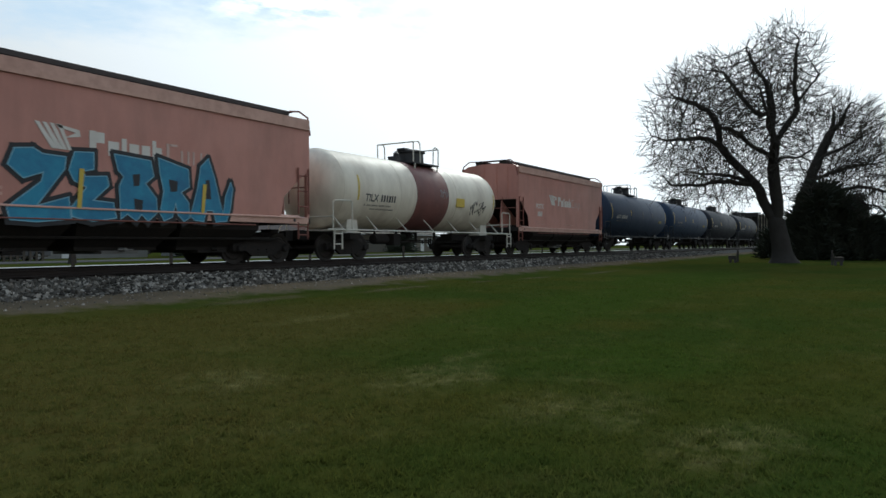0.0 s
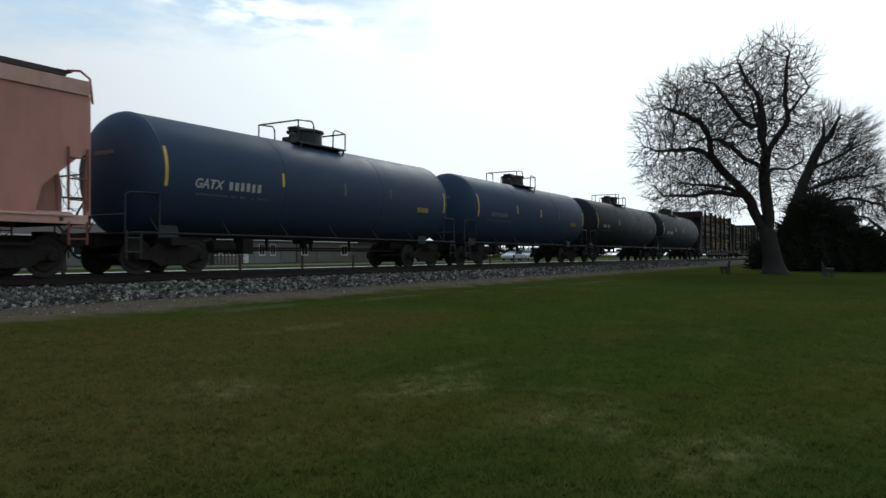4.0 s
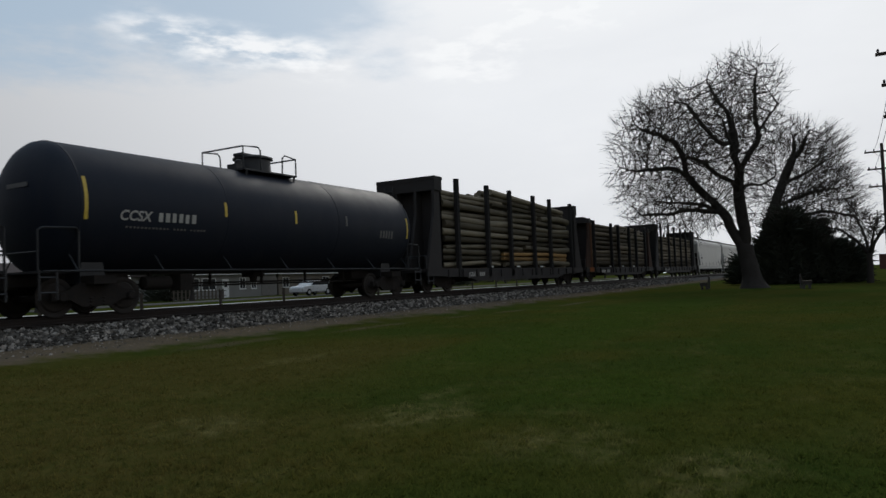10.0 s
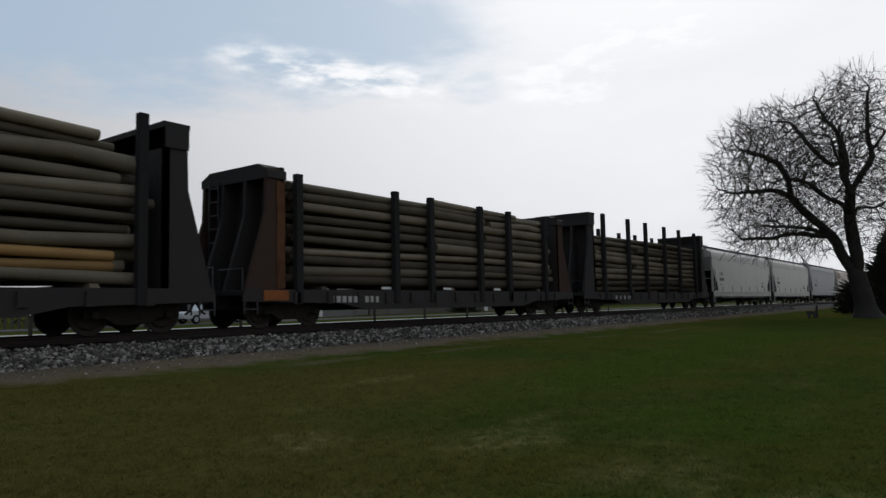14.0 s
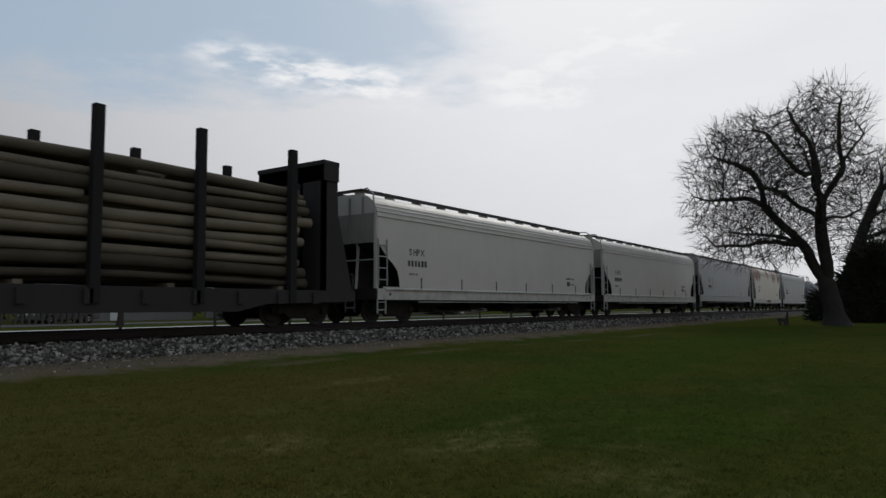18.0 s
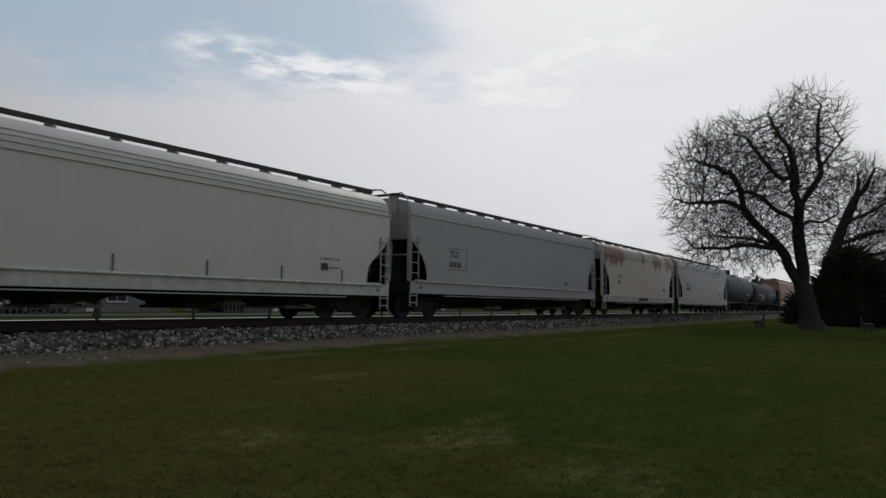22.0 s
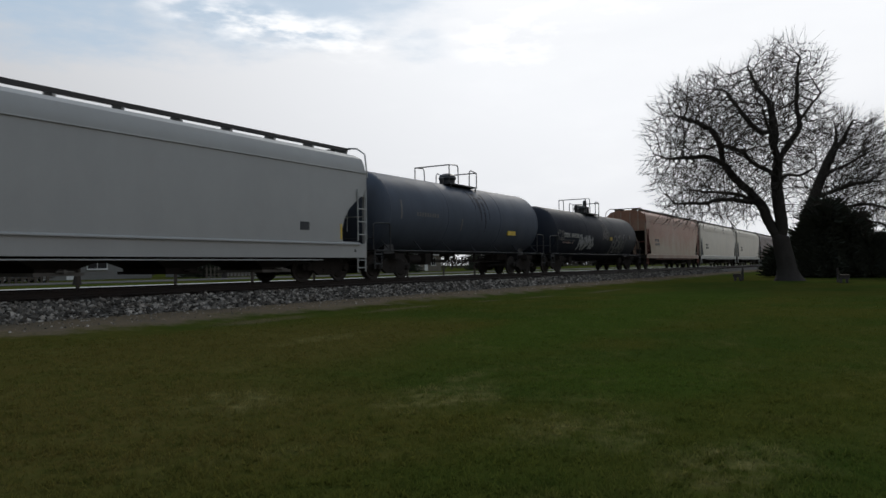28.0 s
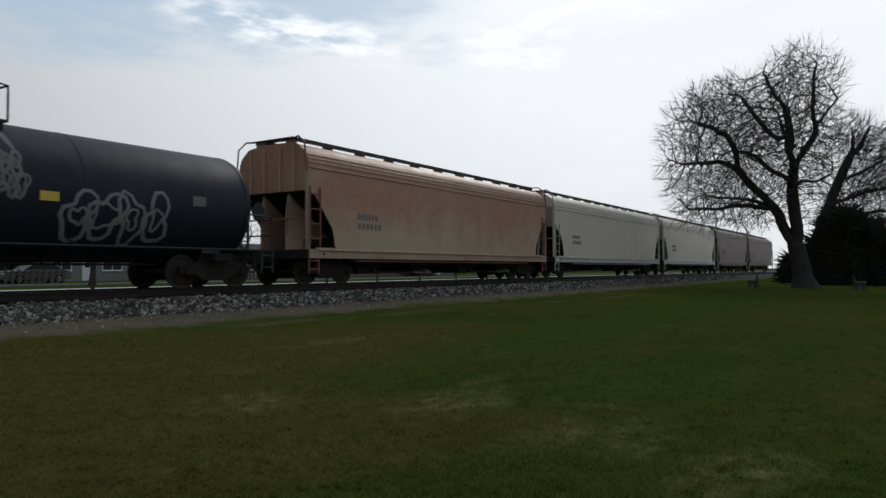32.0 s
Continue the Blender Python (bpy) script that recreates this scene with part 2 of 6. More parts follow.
M["sill_grey"] = material("grimy light side sill", (0.50, 0.48, 0.44), (0.36, 0.34, 0.30), 0.52, scale=0.8, grime=(0.16, 0.13, 0.10), grime_amount=0.5)
M["underframe"] = material("sooty underframe steel, also painted shade", (0.023, 0.021, 0.020), (0.034, 0.029, 0.026), 0.9, scale=3, grime=(0.05, 0.036, 0.028))
M["dark_grate"] = material("dark galvanised grating", (0.045, 0.042, 0.042), (0.07, 0.06, 0.055), 0.7, scale=3)
M["wheel_steel"] = material("wheel steel", (0.030, 0.026, 0.024), (0.048, 0.038, 0.031), 0.8, metal=0.1, scale=6)
M["rail_steel"] = material("rusty rail", (0.020, 0.015, 0.013), (0.032, 0.022, 0.018), 0.6, metal=0.3, scale=3)
M["tie_wood"] = material("creosoted tie wood", (0.035, 0.028, 0.024), (0.06, 0.05, 0.042), 0.9, scale=4, per_piece=0.3, bump=0.5)
M["pipe_white"] = material("white handrail paint", (0.62, 0.58, 0.50), (0.45, 0.4, 0.33), 0.5, scale=6)
M["pipe_black"] = material("black handrail paint", (0.016, 0.016, 0.018), None, 0.5, scale=6)
M["pipe_red"] = material("faded red handrail paint", (0.22, 0.08, 0.06), None, 0.6, scale=6)
M["pipe_grey"] = material("grey handrail paint", (0.36, 0.36, 0.35), None, 0.6, scale=6)
M["yellow"] = material("yellow reflective strip", (0.60, 0.42, 0.05), (0.45, 0.3, 0.05), 0.5, scale=5)
M["white_mark"] = material("white stencil paint", (0.42, 0.40, 0.37), (0.26, 0.25, 0.23), 0.6, scale=3)
M["white_faded"] = material("faded white emblem paint", (0.66, 0.61, 0.56), (0.52, 0.45, 0.40), 0.55, scale=3)
M["dark_mark"] = material("dark stencil paint", (0.05, 0.05, 0.055), None, 0.6, scale=3)
M["olive_mark"] = material("worn yellow placard paint", (0.24, 0.19, 0.035), (0.13, 0.105, 0.03), 0.6, scale=3, amount=0.9)
M["dull_mark"] = material("worn grey stencil paint", (0.16, 0.15, 0.14), None, 0.7, scale=3)
M["dull_red"] = material("worn pinkish stencil paint", (0.55, 0.40, 0.35), (0.46, 0.30, 0.25), 0.7, scale=3)
M["spray_blue"] = material("blue spray paint", (0.022, 0.24, 0.38), (0.012, 0.12, 0.24), 0.5, scale=2.2, amount=0.95)
M["spray_pale"] = material("pale blue spray paint", (0.22, 0.42, 0.52), (0.10, 0.27, 0.38), 0.5, scale=2)
M["spray_black"] = material("black spray paint", (0.010, 0.010, 0.014), None, 0.5, scale=2)
M["spray_white"] = material("white spray paint", (0.30, 0.30, 0.30), (0.16, 0.16, 0.165), 0.5, scale=2)
M["log"] = material("weathered grey-brown pole wood", (0.155, 0.127, 0.092), (0.075, 0.062, 0.046), 0.85, scale=1.0, per_piece=0.55, bump=0.4, bump_scale=18)
M["spray_grey"] = material("grey spray paint", (0.20, 0.20, 0.205), (0.10, 0.10, 0.105), 0.5, scale=2)
M["log_dark"] = material("dark damp pole wood", (0.17, 0.145, 0.105), (0.085, 0.072, 0.054), 0.85, scale=1.0, per_piece=0.55, bump=0.4, bump_scale=18)
M["log_fresh"] = material("fresh orange pole wood", (0.30, 0.175, 0.065), (0.20, 0.115, 0.045), 0.8, scale=1.0, per_piece=0.2, bump=0.4, bump_scale=18)
M["flat_dark"] = material("dark flat car paint", (0.030, 0.027, 0.027), (0.043, 0.037, 0.034), 0.80, scale=1.2, grime=(0.028, 0.02, 0.016))
M["flat_rust"] = material("rust-brown flat car paint", (0.060, 0.038, 0.030), (0.045, 0.031, 0.027), 0.88, scale=1.0, grime=(0.09, 0.045, 0.022))
M["stake"] = material("dark steel stake", (0.024, 0.023, 0.023), (0.034, 0.031, 0.03), 0.86, scale=2)
M["bark"] = material("dark grey bark", (0.044, 0.039, 0.035), (0.026, 0.023, 0.021), 0.95, scale=3, bump=0.6, bump_scale=14)
M["twig"] = material("dark twig bark", (0.060, 0.052, 0.045), (0.038, 0.034, 0.030), 0.95, scale=3, bump=0)
M["needles"] = material("dark evergreen needles", (0.050, 0.056, 0.044), (0.075, 0.08, 0.062), 0.9, scale=2, bump=0)
M["stone"] = material("grey ballast stone", (0.13, 0.118, 0.105), (0.06, 0.054, 0.048), 0.95, scale=5, amount=0.9, bump=0.3)
M["dirt"] = material("dry dirt and gravel", (0.088, 0.070, 0.044), (0.115, 0.094, 0.064), 0.95, scale=0.5, amount=0.9, grime=(0.055, 0.056, 0.024), grime_amount=.8, bump=0.5, bump_scale=30)
M["concrete"] = material("pale road concrete", (0.50, 0.49, 0.46), (0.42, 0.41, 0.39), 0.9, scale=0.6)
M["asphalt"] = material("worn street asphalt", (0.060, 0.058, 0.056), (0.045, 0.044, 0.043), 0.9, scale=0.8)
M["siding"] = material("pale house siding", (0.20, 0.195, 0.185), (0.15, 0.148, 0.14), 0.8, scale=1.0)
M["siding_tan"] = material("tan house siding", (0.16, 0.14, 0.115), (0.125, 0.112, 0.095), 0.8, scale=1.0)
M["roofing"] = material("dark roof shingle", (0.06, 0.05, 0.048), (0.09, 0.075, 0.07), 0.95, scale=2)
M["roof_brown"] = material("brown roof shingle", (0.10, 0.05, 0.04), (0.07, 0.035, 0.03), 0.95, scale=2)
M["trim_white"] = material("white window trim", (0.68, 0.68, 0.66), None, 0.6, scale=2)
M["glass"] = material("dark window glass", (0.02, 0.022, 0.025), None, 0.08, scale=1, bump=0)
M["car_white"] = material("white car paint", (0.50, 0.50, 0.50), (0.42, 0.42, 0.42), 0.25, scale=2, bump=0, coat=0.5)
M["car_grey"] = material("dark grey car paint", (0.10, 0.10, 0.105), (0.08, 0.08, 0.085), 0.3, scale=2, bump=0, coat=0.5)
M["tyre"] = material("tyre rubber", (0.015, 0.015, 0.015), None, 0.9, scale=6)
M["pole_wood"] = material("weathered pole wood", (0.075, 0.06, 0.05), (0.045, 0.038, 0.034), 0.9, scale=2, bump=0.4)
M["bench_wood"] = material("weathered bench wood", (0.10, 0.085, 0.07), (0.06, 0.05, 0.042), 0.9, scale=4)


def washed_material(name, base, other, wash, z0, z1, level, scale, stretch, rough=.52, soft_edge=.07, spans=()):
    """Paint with a third tone (rust, faded colour) whose ragged patches gather towards the height z1 of the car side."""
    mt = material(name, base, other, rough, scale=.5, grime=tuple(c * .5 for c in base), grime_amount=.25, streak=True, bump=.06)
    n, l = mt.node_tree.nodes, mt.node_tree.links
    bsdf = n["Principled BSDF"]
    old = bsdf.inputs["Base Color"].links[0].from_socket
    tc = n.new("ShaderNodeTexCoord")
    mp = n.new("ShaderNodeMapping")
    mp.inputs["Scale"].default_value = stretch
    l.new(tc.outputs["Object"], mp.inputs[0])
    t = n.new("ShaderNodeTexNoise")
    t.inputs["Scale"].default_value, t.inputs["Detail"].default_value, t.inputs["Roughness"].default_value = scale, 7, .62
    l.new(mp.outputs[0], t.inputs["Vector"])
    sep = n.new("ShaderNodeSeparateXYZ")
    l.new(tc.outputs["Object"], sep.inputs[0])
    zr = n.new("ShaderNodeMapRange")
    zr.inputs["From Min"].default_value, zr.inputs["From Max"].default_value = z0, z1
    zr.inputs["To Min"].default_value, zr.inputs["To Max"].default_value = -.35, .16
    l.new(sep.outputs[2], zr.inputs["Value"])
    add = n.new("ShaderNodeMath")
    add.operation = "ADD"
    l.new(t.outputs[0], add.inputs[0])
    l.new(zr.outputs[0], add.inputs[1])
    total = add.outputs[0]
    if spans:
        # the wash keeps to stretches (middle, half width) along the car
        best = None
        for c, hw in spans:
            a = n.new("ShaderNodeMath")
            a.operation = "SUBTRACT"
            l.new(sep.outputs[0], a.inputs[0])
            a.inputs[1].default_value = c
            b = n.new("ShaderNodeMath")
            b.operation = "ABSOLUTE"
            l.new(a.outputs[0], b.inputs[0])
            d = n.new("ShaderNodeMath")
            d.operation = "SUBTRACT"
            l.new(b.outputs[0], d.inputs[0])
            d.inputs[1].default_value = hw
            if best is None:
                best = d.outputs[0]
            else:
                e = n.new("ShaderNodeMath")
                e.operation = "MINIMUM"
                l.new(best, e.inputs[0])
                l.new(d.outputs[0], e.inputs[1])
                best = e.outputs[0]
        xr = n.new("ShaderNodeMapRange")
        xr.inputs["From Min"].default_value, xr.inputs["From Max"].default_value = -.5, .6
        xr.inputs["To Min"].default_value, xr.inputs["To Max"].default_value = .10, -.45
        l.new(best, xr.inputs["Value"])
        a2 = n.new("ShaderNodeMath")
        a2.operation = "ADD"
        l.new(total, a2.inputs[0])
        l.new(xr.outputs[0], a2.inputs[1])
        total = a2.outputs[0]
    r = n.new("ShaderNodeMapRange")
    r.inputs["From Min"].default_value, r.inputs["From Max"].default_value = level, level + soft_edge
    l.new(total, r.inputs["Value"])
    q = n.new("ShaderNodeMix")
    q.data_type = "RGBA"
    l.new(r.outputs[0], q.inputs[0])
    l.new(old, q.inputs[6])
    t2 = n.new("ShaderNodeTexNoise")
    t2.inputs["Scale"].default_value, t2.inputs["Detail"].default_value = 5, 6
    l.new(tc.outputs["Object"], t2.inputs["Vector"])
    q2 = n.new("ShaderNodeMix")
    q2.data_type = "RGBA"
    l.new(t2.outputs[0], q2.inputs[0])
    q2.inputs[6].default_value, q2.inputs[7].default_value = (*wash, 1), (*[c * .45 for c in wash], 1)
    l.new(q2.outputs[2], q.inputs[7])
    l.new(q.outputs[2], bsdf.inputs["Base Color"])
    return mt


M["rust_washed"] = washed_material("off-white paint with rust blooms", (.57, .51, .42), (.48, .42, .34), (.26, .092, .038), 2.45, 3.55, .47, 1.5, (1.6, 1.6, .5), soft_edge=.20, spans=((-5.4, 1.9), (3.4, 1.2), (6.2, 1.0), (0.2, .5)))
M["tan_washed"] = washed_material("tan paint with a red-orange wash", (.38, .29, .20), (.32, .24, .165), (.42, .20, .12), .9, 3.0, .30, .5, (1.0, 1.0, .8), soft_edge=.30)


def stone_material():
    mt = bpy.data.materials.new("loose ballast stone")
    mt.use_nodes = True
    n, l = mt.node_tree.nodes, mt.node_tree.links
    geo = n.new("ShaderNodeNewGeometry")
    ramp = n.new("ShaderNodeValToRGB")
    ramp.color_ramp.elements[0].color, ramp.color_ramp.elements[1].color = (.030, .027, .024, 1), (.36, .325, .285, 1)
    e = ramp.color_ramp.elements.new(.6)
    e.color = (.115, .102, .088, 1)
    l.new(geo.outputs["Random Per Island"], ramp.inputs[0])
    l.new(ramp.outputs[0], n["Principled BSDF"].inputs["Base Color"])
    n["Principled BSDF"].inputs["Roughness"].default_value, n["Principled BSDF"].inputs["Specular IOR Level"].default_value = .95, .1
    return mt


def grass_material(name, k=1.0, verge=False):
    """Spring lawn: deep green, lighter green and dry yellow-brown patches at three scales."""
    mt = bpy.data.materials.new(name)
    mt.use_nodes = True
    n, l = mt.node_tree.nodes, mt.node_tree.links
    bsdf = n["Principled BSDF"]
    geo = n.new("ShaderNodeNewGeometry")

    def tex(sc, detail, lo, hi, off=0.0):
        mp = n.new("ShaderNodeMapping")
        mp.inputs["Location"].default_value = (off, off * .7, 0)
        l.new(geo.outputs["Position"], mp.inputs[0])
        t = n.new("ShaderNodeTexNoise")
        t.inputs["Scale"].default_value, t.inputs["Detail"].default_value, t.inputs["Roughness"].default_value = sc, detail, .68
        l.new(mp.outputs[0], t.inputs["Vector"])
        r = n.new("ShaderNodeMapRange")
        r.inputs["From Min"].default_value, r.inputs["From Max"].default_value = lo, hi
        l.new(t.outputs[0], r.inputs["Value"])
        return r.outputs[0], t.outputs[0]

    def mix(f, a, b):
        q = n.new("ShaderNodeMix")
        q.data_type = "RGBA"
        l.new(f, q.inputs[0])
        for sock, c in ((q.inputs[6], a), (q.inputs[7], b)):
            if isinstance(c, tuple):
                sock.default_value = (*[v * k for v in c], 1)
            else:
                l.new(c, sock)
        return q.outputs[2]

    broad, _ = tex(.16, 4, .42, .60, 2.5)
    mid, _ = tex(.9, 9, .50, .72, 7)
    small, _ = tex(8, 6, .42, .66, 3)
    fine, raw = tex(42, 3, .35, .7, 5)
    _, ragged = tex(1.3, 8, .3, .7, 21)
    pos = n.new("ShaderNodeSeparateXYZ")
    l.new(geo.outputs["Position"], pos.inputs[0])

    def math_(op, a, b):
        q = n.new("ShaderNodeMath")
        q.operation = op
        for sock, v in zip(q.inputs, (a, b)):
            if isinstance(v, (int, float)):
                sock.default_value = v
            else:
                l.new(v, sock)
        return q.outputs[0]

    def area(spots, lo, hi, rag=2.4):
        """Ragged patches: middle x, y and half widths on the lawn."""
        best = None
        for cx, cy, rx_, ry_ in spots:
            a, b = math_("DIVIDE", math_("SUBTRACT", pos.outputs[0], cx), rx_), math_("DIVIDE", math_("SUBTRACT", pos.outputs[1], cy), ry_)
            v = math_("SUBTRACT", 1.0, math_("ADD", math_("MULTIPLY", a, a), math_("MULTIPLY", b, b)))
            best = v if best is None else math_("MAXIMUM", best, v)
        r = n.new("ShaderNodeMapRange")
        r.interpolation_type = "SMOOTHSTEP"
        r.inputs["From Min"].default_value, r.inputs["From Max"].default_value = lo, hi
        l.new(math_("ADD", math_("MAXIMUM", best, -1.5), math_("MULTIPLY", math_("SUBTRACT", ragged, .5), rag)), r.inputs["Value"])
        return r.outputs[0]

    green = mix(broad, (.026, .044, .008), (.050, .049, .010))
    green = mix(area(((7, 8.5, 6, 3.6), (3, 6, 3.4, 3.4), (2.5, 11, 5, 4)), -.4, 1.0, 1.6), green, (.062, .050, .015))
    green = mix(area(((15, 5.2, 8, 1.7), (26, 6.0, 9, 2.6), (7.6, 2.2, 1.6, 1.2)), -.3, .9, 1.8), green, (.029, .051, .008))
    speck, _ = tex(5.5, 7, .40, .66, 17)
    dry = mix(math_("MULTIPLY", speck, area(((5.5, 3.5, 1.2, .7), (4.9, 1.9, .9, .8), (4.5, .7, .9, .5), (6.9, 3.9, .8, .22), (9.2, 8.0, 1.6, .5), (4.4, 4.9, .8, .7)), .0, 1.5, 3.6)), green, (.165, .145, .062))
    dry = mix(math_("MULTIPLY", speck, mid), dry, (.095, .086, .030))
    col = mix(math_("MULTIPLY", small, .6), dry, (.019, .031, .006))
    col = mix(math_("MULTIPLY", fine, .45), col, (.057, .057, .015))
    bare = area(((30, 10.4, 3.2, .35), (24, 10.9, 2.0, .3), (16.2, 11.4, 2.6, .35), (11.3, 11.8, 2.4, .4), (20.5, 11.2, 1.2, .3)), .1, 1.2, 2.4)
    col = mix(bare, col, (.072, .064, .034))
    if verge:
        # bare soil and fine stone, thinning out into the grass
        sep = n.new("ShaderNodeSeparateXYZ")
        l.new(geo.outputs["Position"], sep.inputs[0])
        soil_n, soil_raw = tex(.8, 6, .3, .7, 11)
        grit, _ = tex(16, 4, .35, .65, 9)
        yr = n.new("ShaderNodeMapRange")
        yr.inputs["From Min"].default_value, yr.inputs["From Max"].default_value = 11.4, 13.4
        yr.inputs["To Min"].default_value, yr.inputs["To Max"].default_value = -.36, .30
        l.new(sep.outputs[1], yr.inputs["Value"])
        ad = n.new("ShaderNodeMath")
        ad.operation = "ADD"
        l.new(yr.outputs[0], ad.inputs[0])
        l.new(soil_raw, ad.inputs[1])
        edge = n.new("ShaderNodeMapRange")
        edge.inputs["From Min"].default_value, edge.inputs["From Max"].default_value = .43, .66
        l.new(ad.outputs[0], edge.inputs["Value"])
        beyond = n.new("ShaderNodeMapRange")
        beyond.inputs["From Min"].default_value, beyond.inputs["From Max"].default_value = 19.5, 22.0
        beyond.inputs["To Min"].default_value, beyond.inputs["To Max"].default_value = 1.0, 0.0
        l.new(sep.outputs[1], beyond.inputs["Value"])
        soil = mix(soil_n, (.175, .125, .078), (.105, .086, .062))
        soil = mix(grit, soil, (.080, .070, .054))
        col = mix(math_("MULTIPLY", edge.outputs[0], beyond.outputs[0]), col, soil)
    l.new(col, bsdf.inputs["Base Color"])
    bsdf.inputs["Roughness"].default_value, bsdf.inputs["Specular IOR Level"].default_value = 1.0, 0.0
    if not verge:
        # thin blades let part of the light through
        lucent = n.new("ShaderNodeBsdfTranslucent")
        l.new(col, lucent.inputs[0])
        both = n.new("ShaderNodeMixShader")
        both.inputs[0].default_value = .45
        l.new(bsdf.outputs[0], both.inputs[1])
        l.new(lucent.outputs[0], both.inputs[2])
        l.new(both.outputs[0], n["Material Output"].inputs["Surface"])
        return mt
    bp = n.new("ShaderNodeBump")
    bp.inputs["Strength"].default_value, bp.inputs["Distance"].default_value = .45, .03
    l.new(raw, bp.inputs["Height"])
    l.new(bp.outputs[0], bsdf.inputs["Normal"])
    return mt


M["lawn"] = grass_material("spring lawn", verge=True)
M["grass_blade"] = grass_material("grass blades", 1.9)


# ---------------------------------------------------------------- mesh tools
class Shape:
    """Collects vertices and faces of one part."""

    def __init__(self):
        self.v, self.f = [], []

    def add(self, vs, fs):
        o = len(self.v)
        self.v += [tuple(p) for p in vs]
        self.f += [tuple(i + o for i in q) for q in fs]
        return self

    def box(self, x0, x1, y0, y1, z0, z1):
        p = [(x, y, z) for x in (x0, x1) for y in (y0, y1) for z in (z0, z1)]
        return self.add(p, [(0, 1, 3, 2), (4, 6, 7, 5), (0, 4, 5, 1), (2, 3, 7, 6), (0, 2, 6, 4), (1, 5, 7, 3)])

    def tube(self, pts, r, n=6, r2=None):
        pts = [Vector(p) for p in pts]
        rings, m = [], len(pts)
        ref = None
        for i, p in enumerate(pts):
            d = (pts[min(i + 1, m - 1)] - pts[max(i - 1, 0)]).normalized()
            if ref is None:
                ref = d.orthogonal().normalized()
            a = (ref - d * ref.dot(d)).normalized()
            ref = a
            b = d.cross(a)
            rr = r if r2 is None else r + (r2 - r) * i / (m - 1)
            rings.append([p + (a * math.cos(2 * math.pi * k / n) + b * math.sin(2 * math.pi * k / n)) * rr for k in range(n)])
        vs = [q for ring in rings for q in ring]
        fs = [(i * n + k, i * n + (k + 1) % n, (i + 1) * n + (k + 1) % n, (i + 1) * n + k) for i in range(m - 1) for k in range(n)]
        fs += [tuple(range(n - 1, -1, -1)), tuple((m - 1) * n + k for k in range(n))]
        return self.add(vs, fs)

    def prism(self, poly, y0, y1):
        """A polygon in x, z drawn out from y0 to y1."""
        k = len(poly)
        vs = [(x, y0, z) for x, z in poly] + [(x, y1, z) for x, z in poly]
        fs = [tuple(range(k)), tuple(range(2 * k - 1, k - 1, -1))] + [(i, i + k, (i + 1) % k + k, (i + 1) % k) for i in range(k)]
        return self.add(vs, fs)

    def spin(self, profile, centre, axis="x", n=32):
        """Turns (along, radius) pairs about an axis through centre."""
        cx, cy, cz = centre
        vs = []
        for a, r in profile:
            for k in range(n):
                c, s = r * math.cos(2 * math.pi * k / n), r * math.sin(2 * math.pi * k / n)
                vs.append((cx + a, cy + c, cz + s) if axis == "x" else (cx + c, cy + a, cz + s) if axis == "y" else (cx + c, cy + s, cz + a))
        m = len(profile)
        fs = [(i * n + k, i * n + (k + 1) % n, (i + 1) * n + (k + 1) % n, (i + 1) * n + k) for i in range(m - 1) for k in range(n)]
        fs += [tuple(range(n - 1, -1, -1)), tuple((m - 1) * n + k for k in range(n))]
        return self.add(vs, fs)

    def loft(self, rings):
        k = len(rings[0])
        vs = [p for r in rings for p in r]
        fs = [(i * k + j, i * k + (j + 1) % k, (i + 1) * k + (j + 1) % k, (i + 1) * k + j) for i in range(len(rings) - 1) for j in range(k)]
        fs += [tuple(range(k - 1, -1, -1)), tuple((len(rings) - 1) * k + j for j in range(k))]
        return self.add(vs, fs)

    def mesh(self, name, mat, smooth=0):
        me = bpy.data.meshes.new(name)
        me.from_pydata(self.v, [], self.f)
        bm = bmesh.new()
        bm.from_mesh(me)
        bmesh.ops.recalc_face_normals(bm, faces=bm.faces)
        bm.to_mesh(me)
        bm.free()
        me.materials.append(mat)
        if smooth:
            me.set_sharp_from_angle(angle=radians(smooth))
            me.polygons.foreach_set("use_smooth", [True] * len(me.polygons))
        return me


def part(name, shape, mat, parent, label="", smooth=0, at=None, bevel=0.0):
    me = shape if isinstance(shape, bpy.types.Mesh) else shape.mesh(name, M[mat] if isinstance(mat, str) else mat, smooth)
    ob = new(name, me)
    ob.parent = parent
    if at:
        ob.location = at
    if label:
        tagged(ob, label)
    if bevel:
        b = ob.modifiers.new("edge", "BEVEL")
        b.width, b.segments, b.limit_method = bevel, 2, "ANGLE"
    return ob


def thing(name, label, category, at=(0, 0, 0), group="", turn=0):
    ob = new(name)
    ob.matrix_basis = pose(*at, 0, 0, turn)
    return tagged(ob, label, category, group)


def setting(name, shape, mat, label="", smooth=0):
    ob = new(name, shape.mesh(name, M[mat] if isinstance(mat, str) else mat, smooth))
    return tagged(ob, label, kind="structure")


# ---------------------------------------------------------------- ground and track
def ground_height(x, y):
    """Lawn, a dirt strip that rises to the ballast, and the flat land behind the line."""
    if y < 11.5:
        z = 0.0
    elif y < 14.6:
        z = 0.20 * (y - 11.5) / 3.1
    elif y < 19.5:
        z = 0.20
    else:
        z = 0.20 + 0.10 * min((y - 19.5) / 10, 1)
    if -10 < x < 90 and y < 12.5:
        z += 0.05 * noise.noise(Vector((x * 0.12, y * 0.12, 0.3)))
    return z


